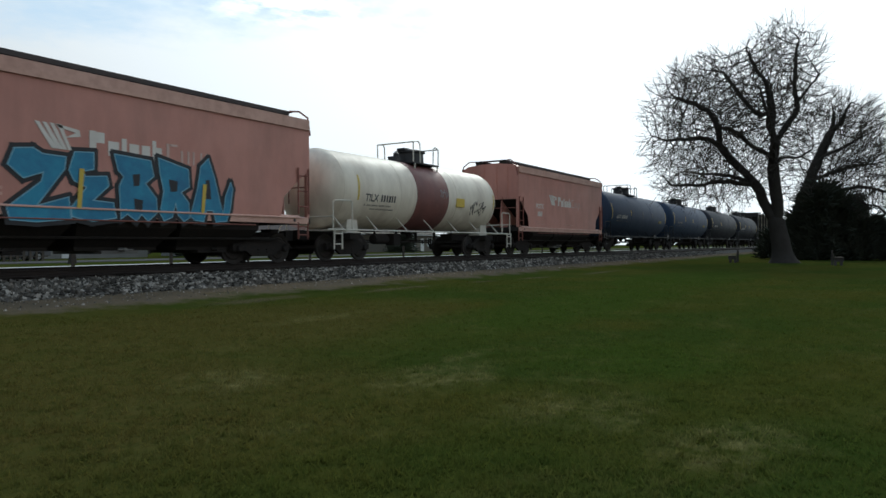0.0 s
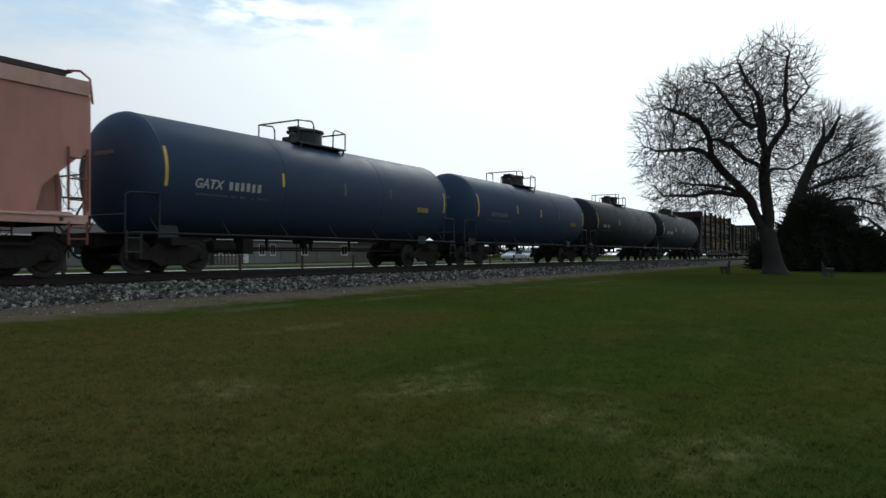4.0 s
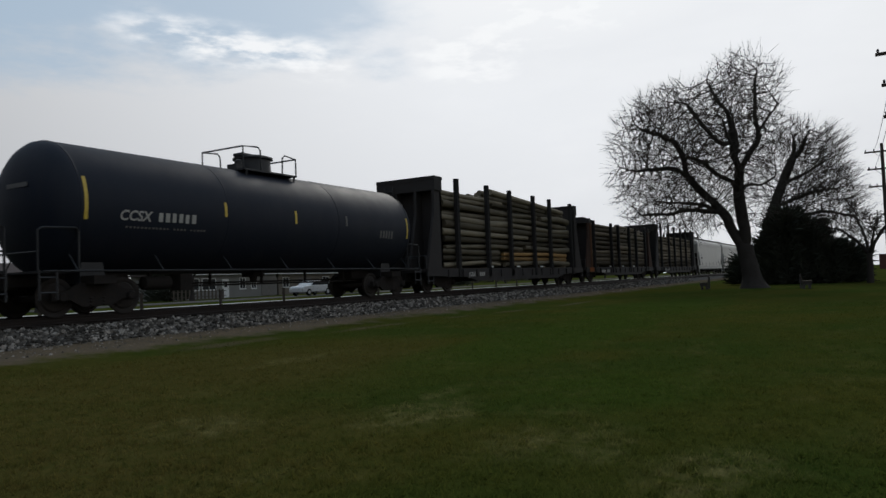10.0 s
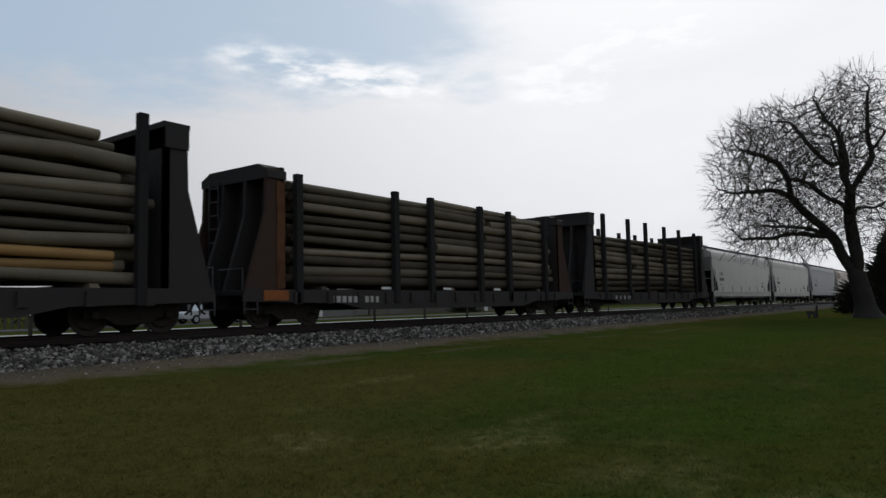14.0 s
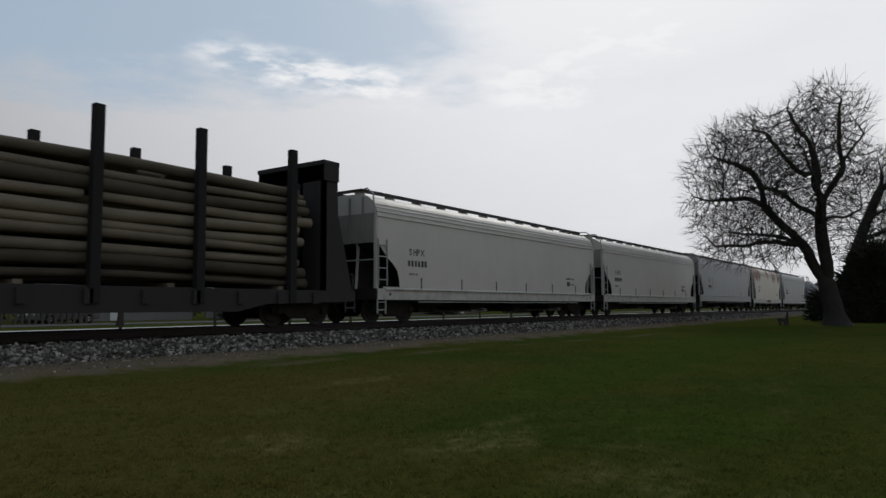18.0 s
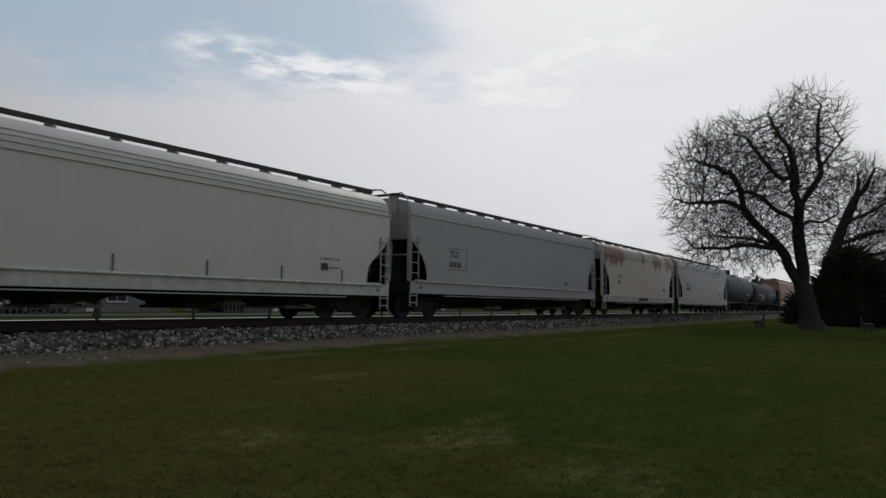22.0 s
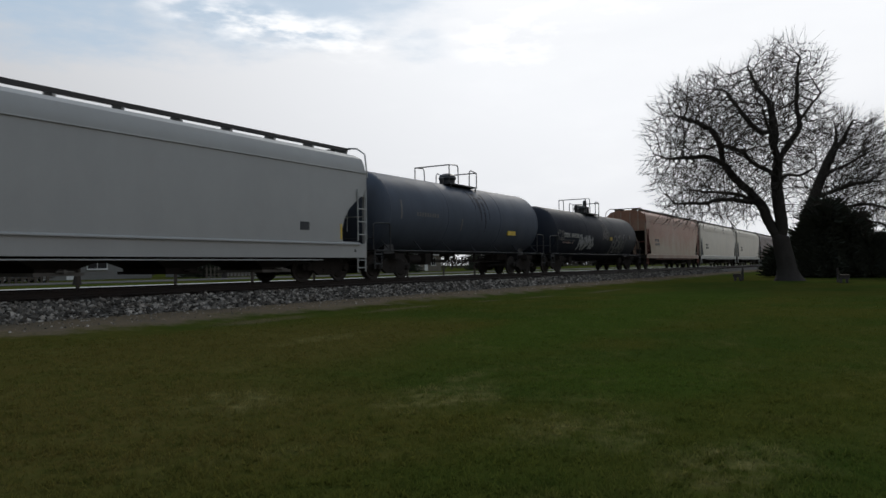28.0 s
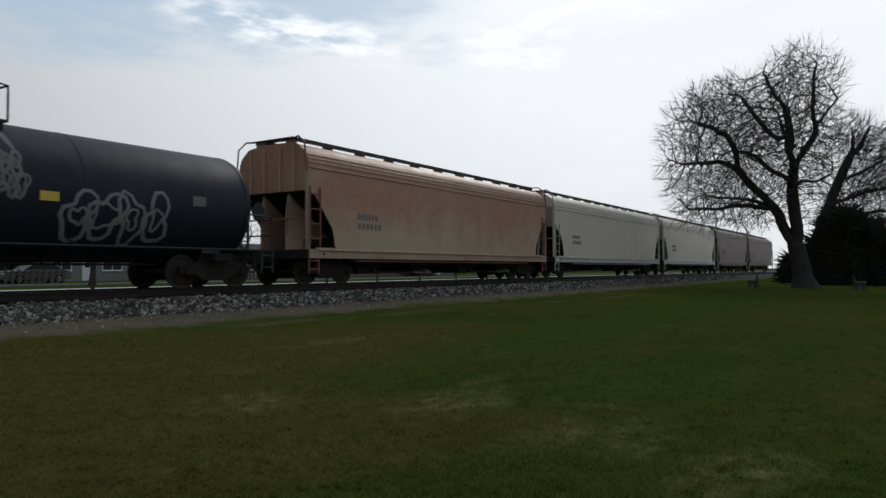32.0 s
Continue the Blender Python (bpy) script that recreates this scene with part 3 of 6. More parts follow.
def build_ground():
    xs = [-1500, -400, -120, -40] + [-20 + 1.0 * i for i in range(131)] + [120, 140, 180, 260, 400, 800, 2500]
    ys = [-1500, -400, -120, -40] + [-20 + 1.0 * i for i in range(31)] + [11.5, 12, 12.5, 13, 13.6, 14.2, 14.6, 15.2, 18, 19.5, 22, 26, 30, 40, 60, 120, 300, 800, 2500]
    s = Shape()
    s.v = [(x, y, ground_height(x, y)) for x in xs for y in ys]
    m = len(ys)
    s.f = [(i * m + j, (i + 1) * m + j, (i + 1) * m + j + 1, i * m + j + 1) for i in range(len(xs) - 1) for j in range(m - 1)]
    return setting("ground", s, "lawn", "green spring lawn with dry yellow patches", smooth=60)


def wavy(y, x, seed):
    return y + 0.30 * noise.noise(Vector((x * 0.25, seed, 0))) + 0.15 * noise.noise(Vector((x * 0.9, seed, 4)))


def build_track():
    # dirt strip between lawn and ballast
    s = Shape()
    xs = [-60, -20] + [-10 + 0.8 * i for i in range(140)] + [110, 140, 200, 320, 600, 1400]
    for x in xs:
        w = 0.5 * min(max((x - 25) / 60, 0), 1)
        for y in (wavy(12.3 - w, x, 1), 13.1, 13.8, 14.9):
            s.v.append((x, y, ground_height(x, y) + 0.03 + (0.01 if y > 13 else -0.028)))
    s.f = [(i * 4 + j, (i + 1) * 4 + j, (i + 1) * 4 + j + 1, i * 4 + j + 1) for i in range(len(xs) - 1) for j in range(3)]
    setting("dirt_verge", s, "lawn", "bare dirt and fine gravel beside the ballast", smooth=60)
    # ballast bed
    s = Shape()
    prof = [(13.9, 0.10), (14.2, 0.25), (14.7, 0.42), (15.1, 0.49), (18.1, 0.49), (18.5, 0.42), (19.2, 0.10)]
    xs = [-300, -60] + [-10 + 0.4 * i for i in range(260)] + [100, 160, 400, 1400]
    for x in xs:
        for k, (y, z) in enumerate(prof):
            e = 0.05 * noise.noise(Vector((x * 1.7, y * 1.7, 2))) if -12 < x < 98 and 0 < k < 6 else 0
            s.v.append((x, y + e, z + e))
    k = len(prof)
    s.f = [(i * k + j, (i + 1) * k + j, (i + 1) * k + j + 1, i * k + j + 1) for i in range(len(xs) - 1) for j in range(k - 1)]
    setting("ballast_bed", s, "stone", "bed of grey crushed stone under the track")
    # loose stones on the near shoulder
    rng = random.Random(5)
    s = Shape()
    for _ in range(17000):
        x = 3 + 75 * rng.random() ** 1.6
        y = 13.75 + 1.5 * rng.random() ** .85
        z = np.interp(y, [p[0] for p in prof], [p[1] for p in prof])
        r = 0.03 + 0.055 * rng.random() ** 1.5
        q = Matrix.Rotation(rng.random() * 6.28, 3, Vector((rng.random() - .5, rng.random() - .5, rng.random() + .1)).normalized())
        d = Vector((r * rng.uniform(.7, 1.3), r * rng.uniform(.7, 1.2), r * rng.uniform(.5, .9)))
        vs = [Vector((x, y, z + r * 0.25)) + q @ Vector((a * d.x, b * d.y, c * d.z)) for a, b, c in
              ((1, .2, 0), (-1, -.1, .2), (.1, 1, -.2), (0, -1, 0), (.2, -.1, 1), (-.2, .3, -1))]
        s.add(vs, [(0, 2, 4), (2, 1, 4), (1, 3, 4), (3, 0, 4), (2, 0, 5), (1, 2, 5), (3, 1, 5), (0, 3, 5)])
    for _ in range(3000):
        x = 3 + 70 * rng.random() ** 1.6
        y = 13.9 - 1.0 * rng.random() ** 1.5
        r = 0.012 + 0.035 * rng.random() ** 2
        b = rng.uniform(0, 6.28)
        z = ground_height(x, y) + .035
        ca, sa = math.cos(b) * r, math.sin(b) * r
        s.add([(x + ca, y + sa, z - .01), (x - sa, y + ca, z - .01), (x - ca, y - sa, z - .01), (x + sa, y - ca, z - .01), (x + ca * .2, y + sa * .3, z + r * .7), (x, y, z - .03)],
              [(0, 1, 4), (1, 2, 4), (2, 3, 4), (3, 0, 4), (1, 0, 5), (2, 1, 5), (3, 2, 5), (0, 3, 5)])
    stone_mat = stone_material()
    ob = new("ballast_stones", s.mesh("ballast_stones", stone_mat))
    tagged(ob, "loose grey crushed stones on the ballast shoulder", "ballast", kind="stuff")
    # rails
    for y in (TRACK_Y - 0.75, TRACK_Y + 0.75):
        s = Shape()
        poly = [(-.075, 0), (.075, 0), (.07, .02), (.012, .035), (.012, .125), (.036, .135), (.036, .17), (-.036, .17), (-.036, .135), (-.012, .125), (-.012, .035), (-.07, .02)]
        s.loft([[(x, y + a, RAIL_Z - 0.17 + b) for a, b in poly] for x in (-300, 1400)])
        setting("rail", s, "rail_steel", "rusty steel rail")
    # ties
    tie = Shape().box(-.11, .11, -1.32, 1.32, -.10, .05).mesh("tie", M["tie_wood"])
    bed = tagged(new("track_ties"), "creosoted wooden ties under the rails", kind="structure")
    bed.location = (0, TRACK_Y, RAIL_Z - 0.17 - 0.055)
    rng = random.Random(3)
    for i in range(290):
        ob = part("tie", tie, None, bed, at=(-8 + 0.5 * i, rng.uniform(-.05, .05), rng.uniform(-.01, .01)))


def build_grass():
    """Short blades, partly in tufts, over the part of the lawn that lies nearest."""
    rng = np.random.RandomState(12)
    count = 170000
    d = 2.6 + 24 * rng.random_sample(count) ** 1.55
    a = np.radians(rng.uniform(-8, 76, count))
    x, y = d * np.cos(a), d * np.sin(a)
    tufts = rng.randint(0, 9000, count)
    own = rng.random_sample(count) < .45
    tx, ty = x[tufts], y[tufts]
    spread = rng.normal(0, .05, (2, count))
    x, y = np.where(own, tx + spread[0], x), np.where(own, ty + spread[1], y)
    # the same lawn close round the standpoint, thinning out behind it
    near_d = 4.6 * np.sqrt(rng.random_sample(190000)) * rng.uniform(.6, 1.0, 190000) ** -1.5
    near_a = rng.uniform(-180, 180, 190000)
    rest = ~((near_a > -8) & (near_a < 76) & (near_d > 2.6 + rng.uniform(0, .6, 190000)))
    near_d, near_a = near_d[rest], np.radians(near_a[rest])
    x, y, d = np.append(x, near_d * np.cos(near_a)), np.append(y, near_d * np.sin(near_a)), np.append(d, near_d)
    own = np.append(own, rng.random_sample(len(near_d)) < .3)
    keep = y < 11.7 + .4 * np.sin(x * 1.3)
    x, y, d, own = x[keep], y[keep], d[keep], own[keep]
    k = len(x)
    z = np.array([ground_height(p, q) for p, q in zip(x, y)])
    h = rng.uniform(.012, .040, k) * np.where(own, 1.35, 1.0)
    w = rng.uniform(.0025, .0055, k) * (1 + d * .07)
    b = rng.uniform(0, 6.283, k)
    lean_ = rng.uniform(.2, 1.3, k) * h
    c = b + rng.uniform(-1.2, 1.2, k)
    v = np.empty((k, 3, 3))
    v[:, 0] = np.stack([x - np.cos(b) * w, y - np.sin(b) * w, z - .003], 1)
    v[:, 1] = np.stack([x + np.cos(b) * w, y + np.sin(b) * w, z - .003], 1)
    v[:, 2] = np.stack([x - np.sin(c) * lean_, y + np.cos(c) * lean_, z + h], 1)
    me = bpy.data.meshes.new("grass")
    me.from_pydata(v.reshape(-1, 3).tolist(), [], np.arange(3 * k).reshape(-1, 3).tolist())
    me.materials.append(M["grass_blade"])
    tagged(new("grass", me), "short green lawn grass with dry blades", "grass", kind="stuff")


build_ground()
build_grass()
build_track()

# ---------------------------------------------------------------- parts of rail cars
TRAIN = []


def car_root(name, label, category, u, group=""):
    """An empty at the rail top under the middle of a car; u is the middle's place on the line at the start."""
    ob = thing(name, label, category, (u, TRACK_Y, RAIL_Z), group)
    TRAIN.append((ob, u))
    return ob


def truck_meshes():
    wheel = Shape().spin([(-.07, .10), (-.07, .30), (-.03, .34), (-.07, .40), (-.07, .455), (-.04, .46), (-.03, .43), (.06, .42), (.06, .36), (.02, .33), (.03, .12), (.08, .10)], (0, 0, 0), "y", 24)
    axle = Shape().spin([(-1.05, .07), (-.9, .08), (.9, .08), (1.05, .07)], (0, 0, 0), "y", 8)
    cap = Shape().spin([(-.06, .09), (-.02, .12), (.08, .12)], (0, 0, 0), "y", 10)
    bolster = Shape().box(-.2, .2, -1.05, 1.05, .42, .72)
    spring = Shape().spin([(.20, .06), (.24, .085), (.28, .06), (.32, .085), (.36, .06), (.40, .085), (.44, .06)], (0, 0, 0), "z", 8)
    u = M["underframe"]
    return dict(wheel=wheel.mesh("wheel", M["wheel_steel"], 40), axle=axle.mesh("axle", M["wheel_steel"], 40),
                cap=cap.mesh("bearing_cap", u, 40), bolster=bolster.mesh("bolster", u), spring=spring.mesh("spring", u, 40))


TRUCK = truck_meshes()
SIDE_ONE = Shape().prism([(-1.12, .36), (-1.12, .56), (-.72, .60), (-.42, .76), (.42, .76), (.72, .60), (1.12, .56), (1.12, .36), (.66, .36), (.40, .20), (-.40, .20), (-.66, .36)], -.06, .06).mesh("sideframe", M["underframe"])


def add_truck(car, x):
    truck = part("truck", TRUCK["bolster"], None, car, "sooty four-wheel truck", at=(x, 0, 0))
    for y in (-1.02, 1.02):
        part("sideframe", SIDE_ONE, None, truck, at=(0, y, 0))
        for sx in (-.17, .17):
            part("spring", TRUCK["spring"], None, truck, at=(sx, y, 0))
    for ax in (-0.89, 0.89):
        part("axle", TRUCK["axle"], None, truck, at=(ax, 0, .43))
        for y in (-.76, .76):
            w = part("wheel", TRUCK["wheel"], None, truck, at=(ax, y, .43))
            if y > 0:
                w.rotation_euler = (0, 0, math.pi)
        for y in (-1.1, 1.1):
            part("bearing_cap", TRUCK["cap"], None, truck, at=(ax, y, .43))


COUPLER = Shape().box(0, .55, -.09, .09, -.10, .10).box(.42, .75, -.16, .12, -.16, .16).box(-.3, .05, -.22, .22, -.18, .2).mesh("coupler", M["underframe"])
HOSE = Shape().tube([(0, -.3, .05), (.25, -.32, -.1), (.4, -.33, -.35), (.55, -.3, -.42)], .03, 6).mesh("air_hose", M["underframe"])


def add_coupler(car, x, way):
    c = part("coupler", COUPLER, None, car, at=(x, 0, .82))
    h = part("air_hose", HOSE, None, car, at=(x, 0, .82))
    if way < 0:
        c.rotation_euler = h.rotation_euler = (0, 0, math.pi)


def ladder(car, x, y, z0, z1, width, mat, along="x", rungs=None, label=""):
    s = Shape()
    n = rungs or max(2, int((z1 - z0) / 0.38))
    if along == "x":
        s.tube([(x, y, z0), (x, y, z1)], .028, 5).tube([(x + width, y, z0), (x + width, y, z1)], .028, 5)
        for i in range(n):
            z = z0 + (z1 - z0) * (i + .5) / n
            s.tube([(x, y, z), (x + width, y, z)], .02, 5)
    else:
        s.tube([(x, y, z0), (x, y, z1)], .028, 5).tube([(x, y + width, z0), (x, y + width, z1)], .028, 5)
        for i in range(n):
            z = z0 + (z1 - z0) * (i + .5) / n
            s.tube([(x, y, z), (x, y + width, z)], .02, 5)
    return part("ladder", s, mat, car, label)


def bars(car, x, z, w, h, count, mat, y=-1.6, seed=1, name="lettering", label="", cz=None, radius=None):
    """A line of writing, set as a row of small plain bars."""
    rng = random.Random(seed)
    s = Shape()
    step = w / count

    def bar(shape, x0, x1, z0, z1):
        shape.box(x0, x1, y - .006, y + .01, z0, z1)
        if cz is not None:
            for i in range(len(shape.v) - 8, len(shape.v)):
                vx, vy, vz = shape.v[i]
                shape.v[i] = (vx, -math.sqrt(max(radius ** 2 - (vz - cz) ** 2, .01)) + (-.006 if vy < y else .01), vz)
        return shape

    for i in range(count):
        if count > 6 and rng.random() < .12:
            continue
        a = x + i * step
        if h >= .15:
            part("letter_bar", bar(Shape(), a, a + step * rng.uniform(.50, .66), z + h * rng.uniform(0, .05), z + h * rng.uniform(.94, 1)), mat, car, label)
            continue
        bar(s, a, a + step * rng.uniform(.42, .62), z + h * rng.uniform(0, .06), z + h * rng.uniform(.92, 1))
    if s.v:
        tagged(part(name, s, mat, car, label), kind="stuff")


def lettering(car, body, x, z, h, mat, y=-1.566, cz=None, radius=None, label="", shear=0.0):
    """Painted capitals of height h, laid on the near side or round a tank."""
    cu = bpy.data.curves.new("lettering", "FONT")
    cu.body, cu.size, cu.shear, cu.resolution_u, cu.offset = body, h / .70, shear, 3, h * .035
    ob = new("lettering", cu)
    bpy.context.view_layer.update()
    me = bpy.data.meshes.new_from_object(ob.evaluated_get(bpy.context.evaluated_depsgraph_get()))
    bpy.data.objects.remove(ob)
    wide = 0
    for v in me.vertices:
        vz = z + v.co.y
        wide = max(wide, v.co.x)
        vy = y if cz is None else -math.sqrt(max(radius ** 2 - (vz - cz) ** 2, .01)) - .006
        v.co = (x + v.co.x, vy, vz)
    me.materials.clear()
    me.materials.append(M[mat])
    part("lettering", me, None, car, label)
    return wide


# ---------------------------------------------------------------- covered hopper
def covered_hopper(name, label, u0, u1, side, roof, sill, pipe, sill_z=(0.82, 1.09), wall_z=3.60, roof_z=4.42, cut=((0, 2.67), (.35, 2.52), (.70, 2.26), (.95, 1.85), (1.08, 1.35), (1.10, 1.09)),
                   bays=4, ribs=0, gaps=True, group="covered hoppers in the train", end_mat=None, outlet="underframe", shoulder=True, fascia=None, sill_out=.03, bay=.30):
    length, half = u1 - u0, (u1 - u0) / 2
    car = car_root(name, label, "hopper car", (u0 + u1) / 2, group)
    w = 1.56
    # body: sections along the car whose lower edge follows the slope sheets
    inner_cut = ((0, cut[0][1]), (.12, cut[0][1] - .02), (2.7, sill_z[1]))
    stations = [(-half + d, z) for d, z in inner_cut] + [(half - d, z) for d, z in reversed(inner_cut)]
    rings = []
    for x, zb in stations:
        top = [(w, wall_z), (w - .05, wall_z + .25), (w - .16, wall_z + .48), (w - .46, roof_z - .09), (0.5, roof_z)] if shoulder else [(w, wall_z), (w, wall_z + .1), (w, roof_z - .25), (w - .3, roof_z - .08), (0.5, roof_z)]
        sec = [(w, zb)] + top
        rings.append([(x, -y, z) for y, z in sec] + [(x, y, z) for y, z in reversed(sec)])
    part("body", Shape().loft(rings), side, car, smooth=35)
    for sx in (-1, 1):
        for sy in (-1, 1):
            poly = [(sx * (half - d), z) for d, z in cut] + [(sx * (half - 2.75), sill_z[1]), (sx * (half - .1), cut[0][1] + .04)]
            part("side_apron", Shape().prism(poly, *sorted((sy * (w + .001), sy * (w - .02)))), side, car)
        # extra dark sheet: the shade under the slope is put into its colour
        part("slope_sheet", Shape().prism([(sx * (half - d), z - .012) for d, z in inner_cut] + [(sx * (half - d), z - .03) for d, z in reversed(inner_cut)], -w + .03, w - .03), "underframe", car, "underside of the slope sheet, shade painted dark")
        for y in (-.55, .55):
            part("end_gusset", Shape().prism([(sx * (half - (.9 if sx > 0 and end_mat is None else .13 if end_mat is None else .02)), sill_z[1]), (sx * (half - 2.6), sill_z[1]), (sx * (half - .13), cut[0][1] - .06), (sx * (half - (.13 if end_mat is None else .02)), cut[0][1] - .75)], y - .02, y + .02), end_mat or "underframe", car)
    # eave strips and roof seams
    if shoulder:
        for y, z in ((w + .012, wall_z - .02), (w - .02, wall_z + .14), (w - .06, wall_z + .28), (w - .12, wall_z + .40))[:1 if side == "blue_grey" else 4]:
            for sy in (-1, 1):
                part("eave_strip", Shape().tube([(-half, sy * y, z), (half, sy * y, z)], .022, 6), fascia or roof, car)
    else:
        for sy in (-1, 1):
            part("eave_strip", Shape().box(-half - .01, half + .01, sy * (w + .025) - .03, sy * (w + .025) + .03, wall_z, roof_z - .17), fascia or roof, car)
    # side ribs
    for i in range(ribs):
        x = -half + 2.4 + (length - 4.8) * i / max(ribs - 1, 1)
        part("side_rib", Shape().box(x - .022, x + .022, -w - .025, -w + .01, sill_z[1], sill_z[1] + .42), "dull_mark", car)
    # side sills
    for sy in (-1, 1):
        s = Shape()
        y = sy * (w + sill_out)
        s.box(-half, half, min(y, y - sy * .12), max(y, y - sy * .12), sill_z[0], sill_z[1])
        o = sy * (sill_out + .03)
        s.loft([[(x, y - sy * .10, sill_z[1] + .07), (x, y + o, sill_z[1] - .005), (x, y + o, sill_z[1] - .04), (x, y - sy * .10, sill_z[1] - .02)] for x in (-half + .35, half - .35)])
        part("side_sill", s, sill, car, bevel=.008)
    # hopper bays and outlets
    inner = length - 2 * cut[-1][0] - 1.4
    for b in range(bays):
        x = -inner / 2 + inner * (b + .5) / bays
        q = inner / bays / 2
        s = Shape()
        s.loft([[(x - a * q, -yy, z), (x + a * q, -yy, z), (x + a * q, yy, z), (x - a * q, yy, z)] for a, yy, z in ((.98, 1.45, sill_z[1]), (.95, 1.42, .95), (bay, .9, .48), (bay, .9, .40))])
        part("hopper_bay", s, outlet, car)
        part("outlet_gate", Shape().box(x - .35 * q, x + .35 * q, -1.02, 1.02, .32, .40).tube([(x, -1.25, .42), (x, -1.0, .42)], .05, 8).tube([(x - .2, -1.24, .42), (x + .2, -1.24, .42)], .018, 5), "dull_mark" if b % 2 else "underframe", car)
    # centre sill, brake pipe and cylinder
    part("centre_sill", Shape().box(-half + .1, half - .1, -.3, .3, .62, .92), "underframe", car)
    part("brake_pipe", Shape().tube([(-half + 1, -1.2, .70), (half - 1, -1.2, .70)], .035, 6), "underframe", car)
    part("sill_pipe", Shape().tube([(-half + 2.2, -w - .02, sill_z[0] - .07), (half - 2.2, -w - .02, sill_z[0] - .07)], .018, 5), pipe, car)
    for x in (-half + .62, half - .62):
        part("jacking_slot", Shape().spin([(-.006, .005), (-.006, .05), (.004, .05)], (x, -w - sill_out - .006, (sill_z[0] + sill_z[1]) / 2), "y", 10), "dark_mark", car)
    part("air_reservoir", Shape().spin([(-.5, .02), (-.46, .17), (.46, .17), (.5, .02)], (-half + 1.25, -.7, 1.33), "x", 12), "underframe", car, smooth=40)
    # trucks, couplers
    for sx in (-1, 1):
        add_truck(car, sx * (half - 1.45))
        add_coupler(car, sx * (half + .02), sx)
    # ends: platform, corner posts, ladders, braces
    pz = sill_z[1]
    for sx in (-1, 1):
        e = sx * half
        part("end_platform", Shape().box(min(e, e - sx * .9), max(e, e - sx * .9), -1.5, 1.5, pz - .06, pz), "dark_grate", car)
        part("end_sill", Shape().box(min(e, e + sx * .08), max(e, e + sx * .08), -1.55, 1.55, sill_z[0], pz), "underframe", car)
        for sy in (-1, 1):
            part("corner_post", Shape().box(e - .06, e + .06, sy * 1.5 - .05, sy * 1.5 + .05, pz, wall_z), end_mat or roof, car)
            x0 = e - sx * .55 if sx > 0 else e + .1
            ladder(car, min(e, e - sx * .48) if sx > 0 else e, sy * 1.6, pz + .1, cut[0][1] + .1, .45, pipe)
            ladder(car, e - (.45 if sx > 0 else 0), sy * 1.56, sill_z[0] - .46, sill_z[0] + .05, .42, pipe, rungs=2)
            part("slope_brace", Shape().tube([(e - sx * .08, sy * .55, pz), (e - sx * .2, sy * .55, cut[0][1] + .05)], .05, 6), end_mat or roof, car)
        s = Shape()
        s.tube([(e + sx * .04, -1.5, pz + .95), (e + sx * .04, 1.5, pz + .95)], .022, 5)
        s.tube([(e + sx * .04, -.7, pz + .45), (e + sx * .04, -.7, pz + 1.5)], .022, 5)
        part("grab_rail", s, pipe, car)
        # thin end plate in a darker tone than the car sides
        if end_mat is None:
            part("end_panel", Shape().box(*sorted((e, e + sx * .012)), -w + .06, w - .06, cut[0][1] + .02, wall_z + .1), "end_dark", car, "darker end wall")
        s = Shape()
        for y in (-.95, -.35, .35, .95):
            s.box(min(e, e + sx * .05), max(e, e + sx * .05), y - .03, y + .03, cut[0][1], roof_z - .12)
        part("end_rib", s, end_mat or "end_dark", car)
    # brake wheel
    part("brake_wheel", Shape().spin([(-.02, .27), (.0, .29), (.02, .27)], (-half - .14, .5, 2.3), "x", 16).tube([(-half - .14, .5, 2.04), (-half - .14, .5, 2.56)], .015, 4).tube([(-half - .14, .24, 2.3), (-half - .14, .76, 2.3)], .015, 4), "dark_grate", car)
    # roof: hatches and running boards
    nh = max(4, int(length / 1.9))
    for i in range(nh):
        x = -half + .5 + (length - 1.0) * (i + .5) / nh
        q = (length - 1.0) / nh / 2
        part("roof_hatch", Shape().loft([[(x - q * a, -b, z), (x + q * a, -b, z), (x + q * a, b, z), (x - q * a, b, z)] for a, b, z in ((.96, .3, roof_z - .02), (.96, .3, roof_z + .06), (.85, .22, roof_z + .10))]), roof, car)
    rb = roof_z + .13
    for sy in (-1, 1):
        s = Shape()
        for k in range(3):
            y = sy * (.52 + .14 * k)
            s.box(-half + .1, half - .1, y - .055, y + .055, rb, rb + .035)
        s.box(-half + .1, half - .1, sy * .87 - .012, sy * .87 + .012, rb - .085, rb + .035)
        part("running_board", s, "dark_grate", car)
        ns = int(length / 1.6)
        y0, y1 = sorted((sy * .45, sy * .87))
        for i in range(ns + 1):
            x = -half + .15 + (length - .3) * i / ns
            part("board_support", Shape().box(x - .035, x + .035, y0, y1, roof_z - .1, rb), "dark_grate" if not gaps else roof, car)
        if not gaps:
            part("board_skirt", Shape().box(-half + .15, half - .15, sy * .7 - .02, sy * .7 + .02, roof_z - .1, rb), "dark_grate", car)
    for sx in (-1, 1):
        e = sx * half
        s = Shape()
        s.box(min(e - sx * .35, e + sx * .02), max(e - sx * .35, e + sx * .02), -.9, .9, rb, rb + .035)
        part("end_board", s, "dark_grate", car)
        for sy in (-1, 1):
            part("roof_grab", Shape().tube([(e - sx * .1, sy * .9, rb + .03), (e + sx * .06, sy * 1.15, rb + .02), (e + sx * .10, sy * 1.46, rb - .20), (e + sx * .10, sy * 1.56, wall_z - .15)], .028, 6), pipe, car)
    return car


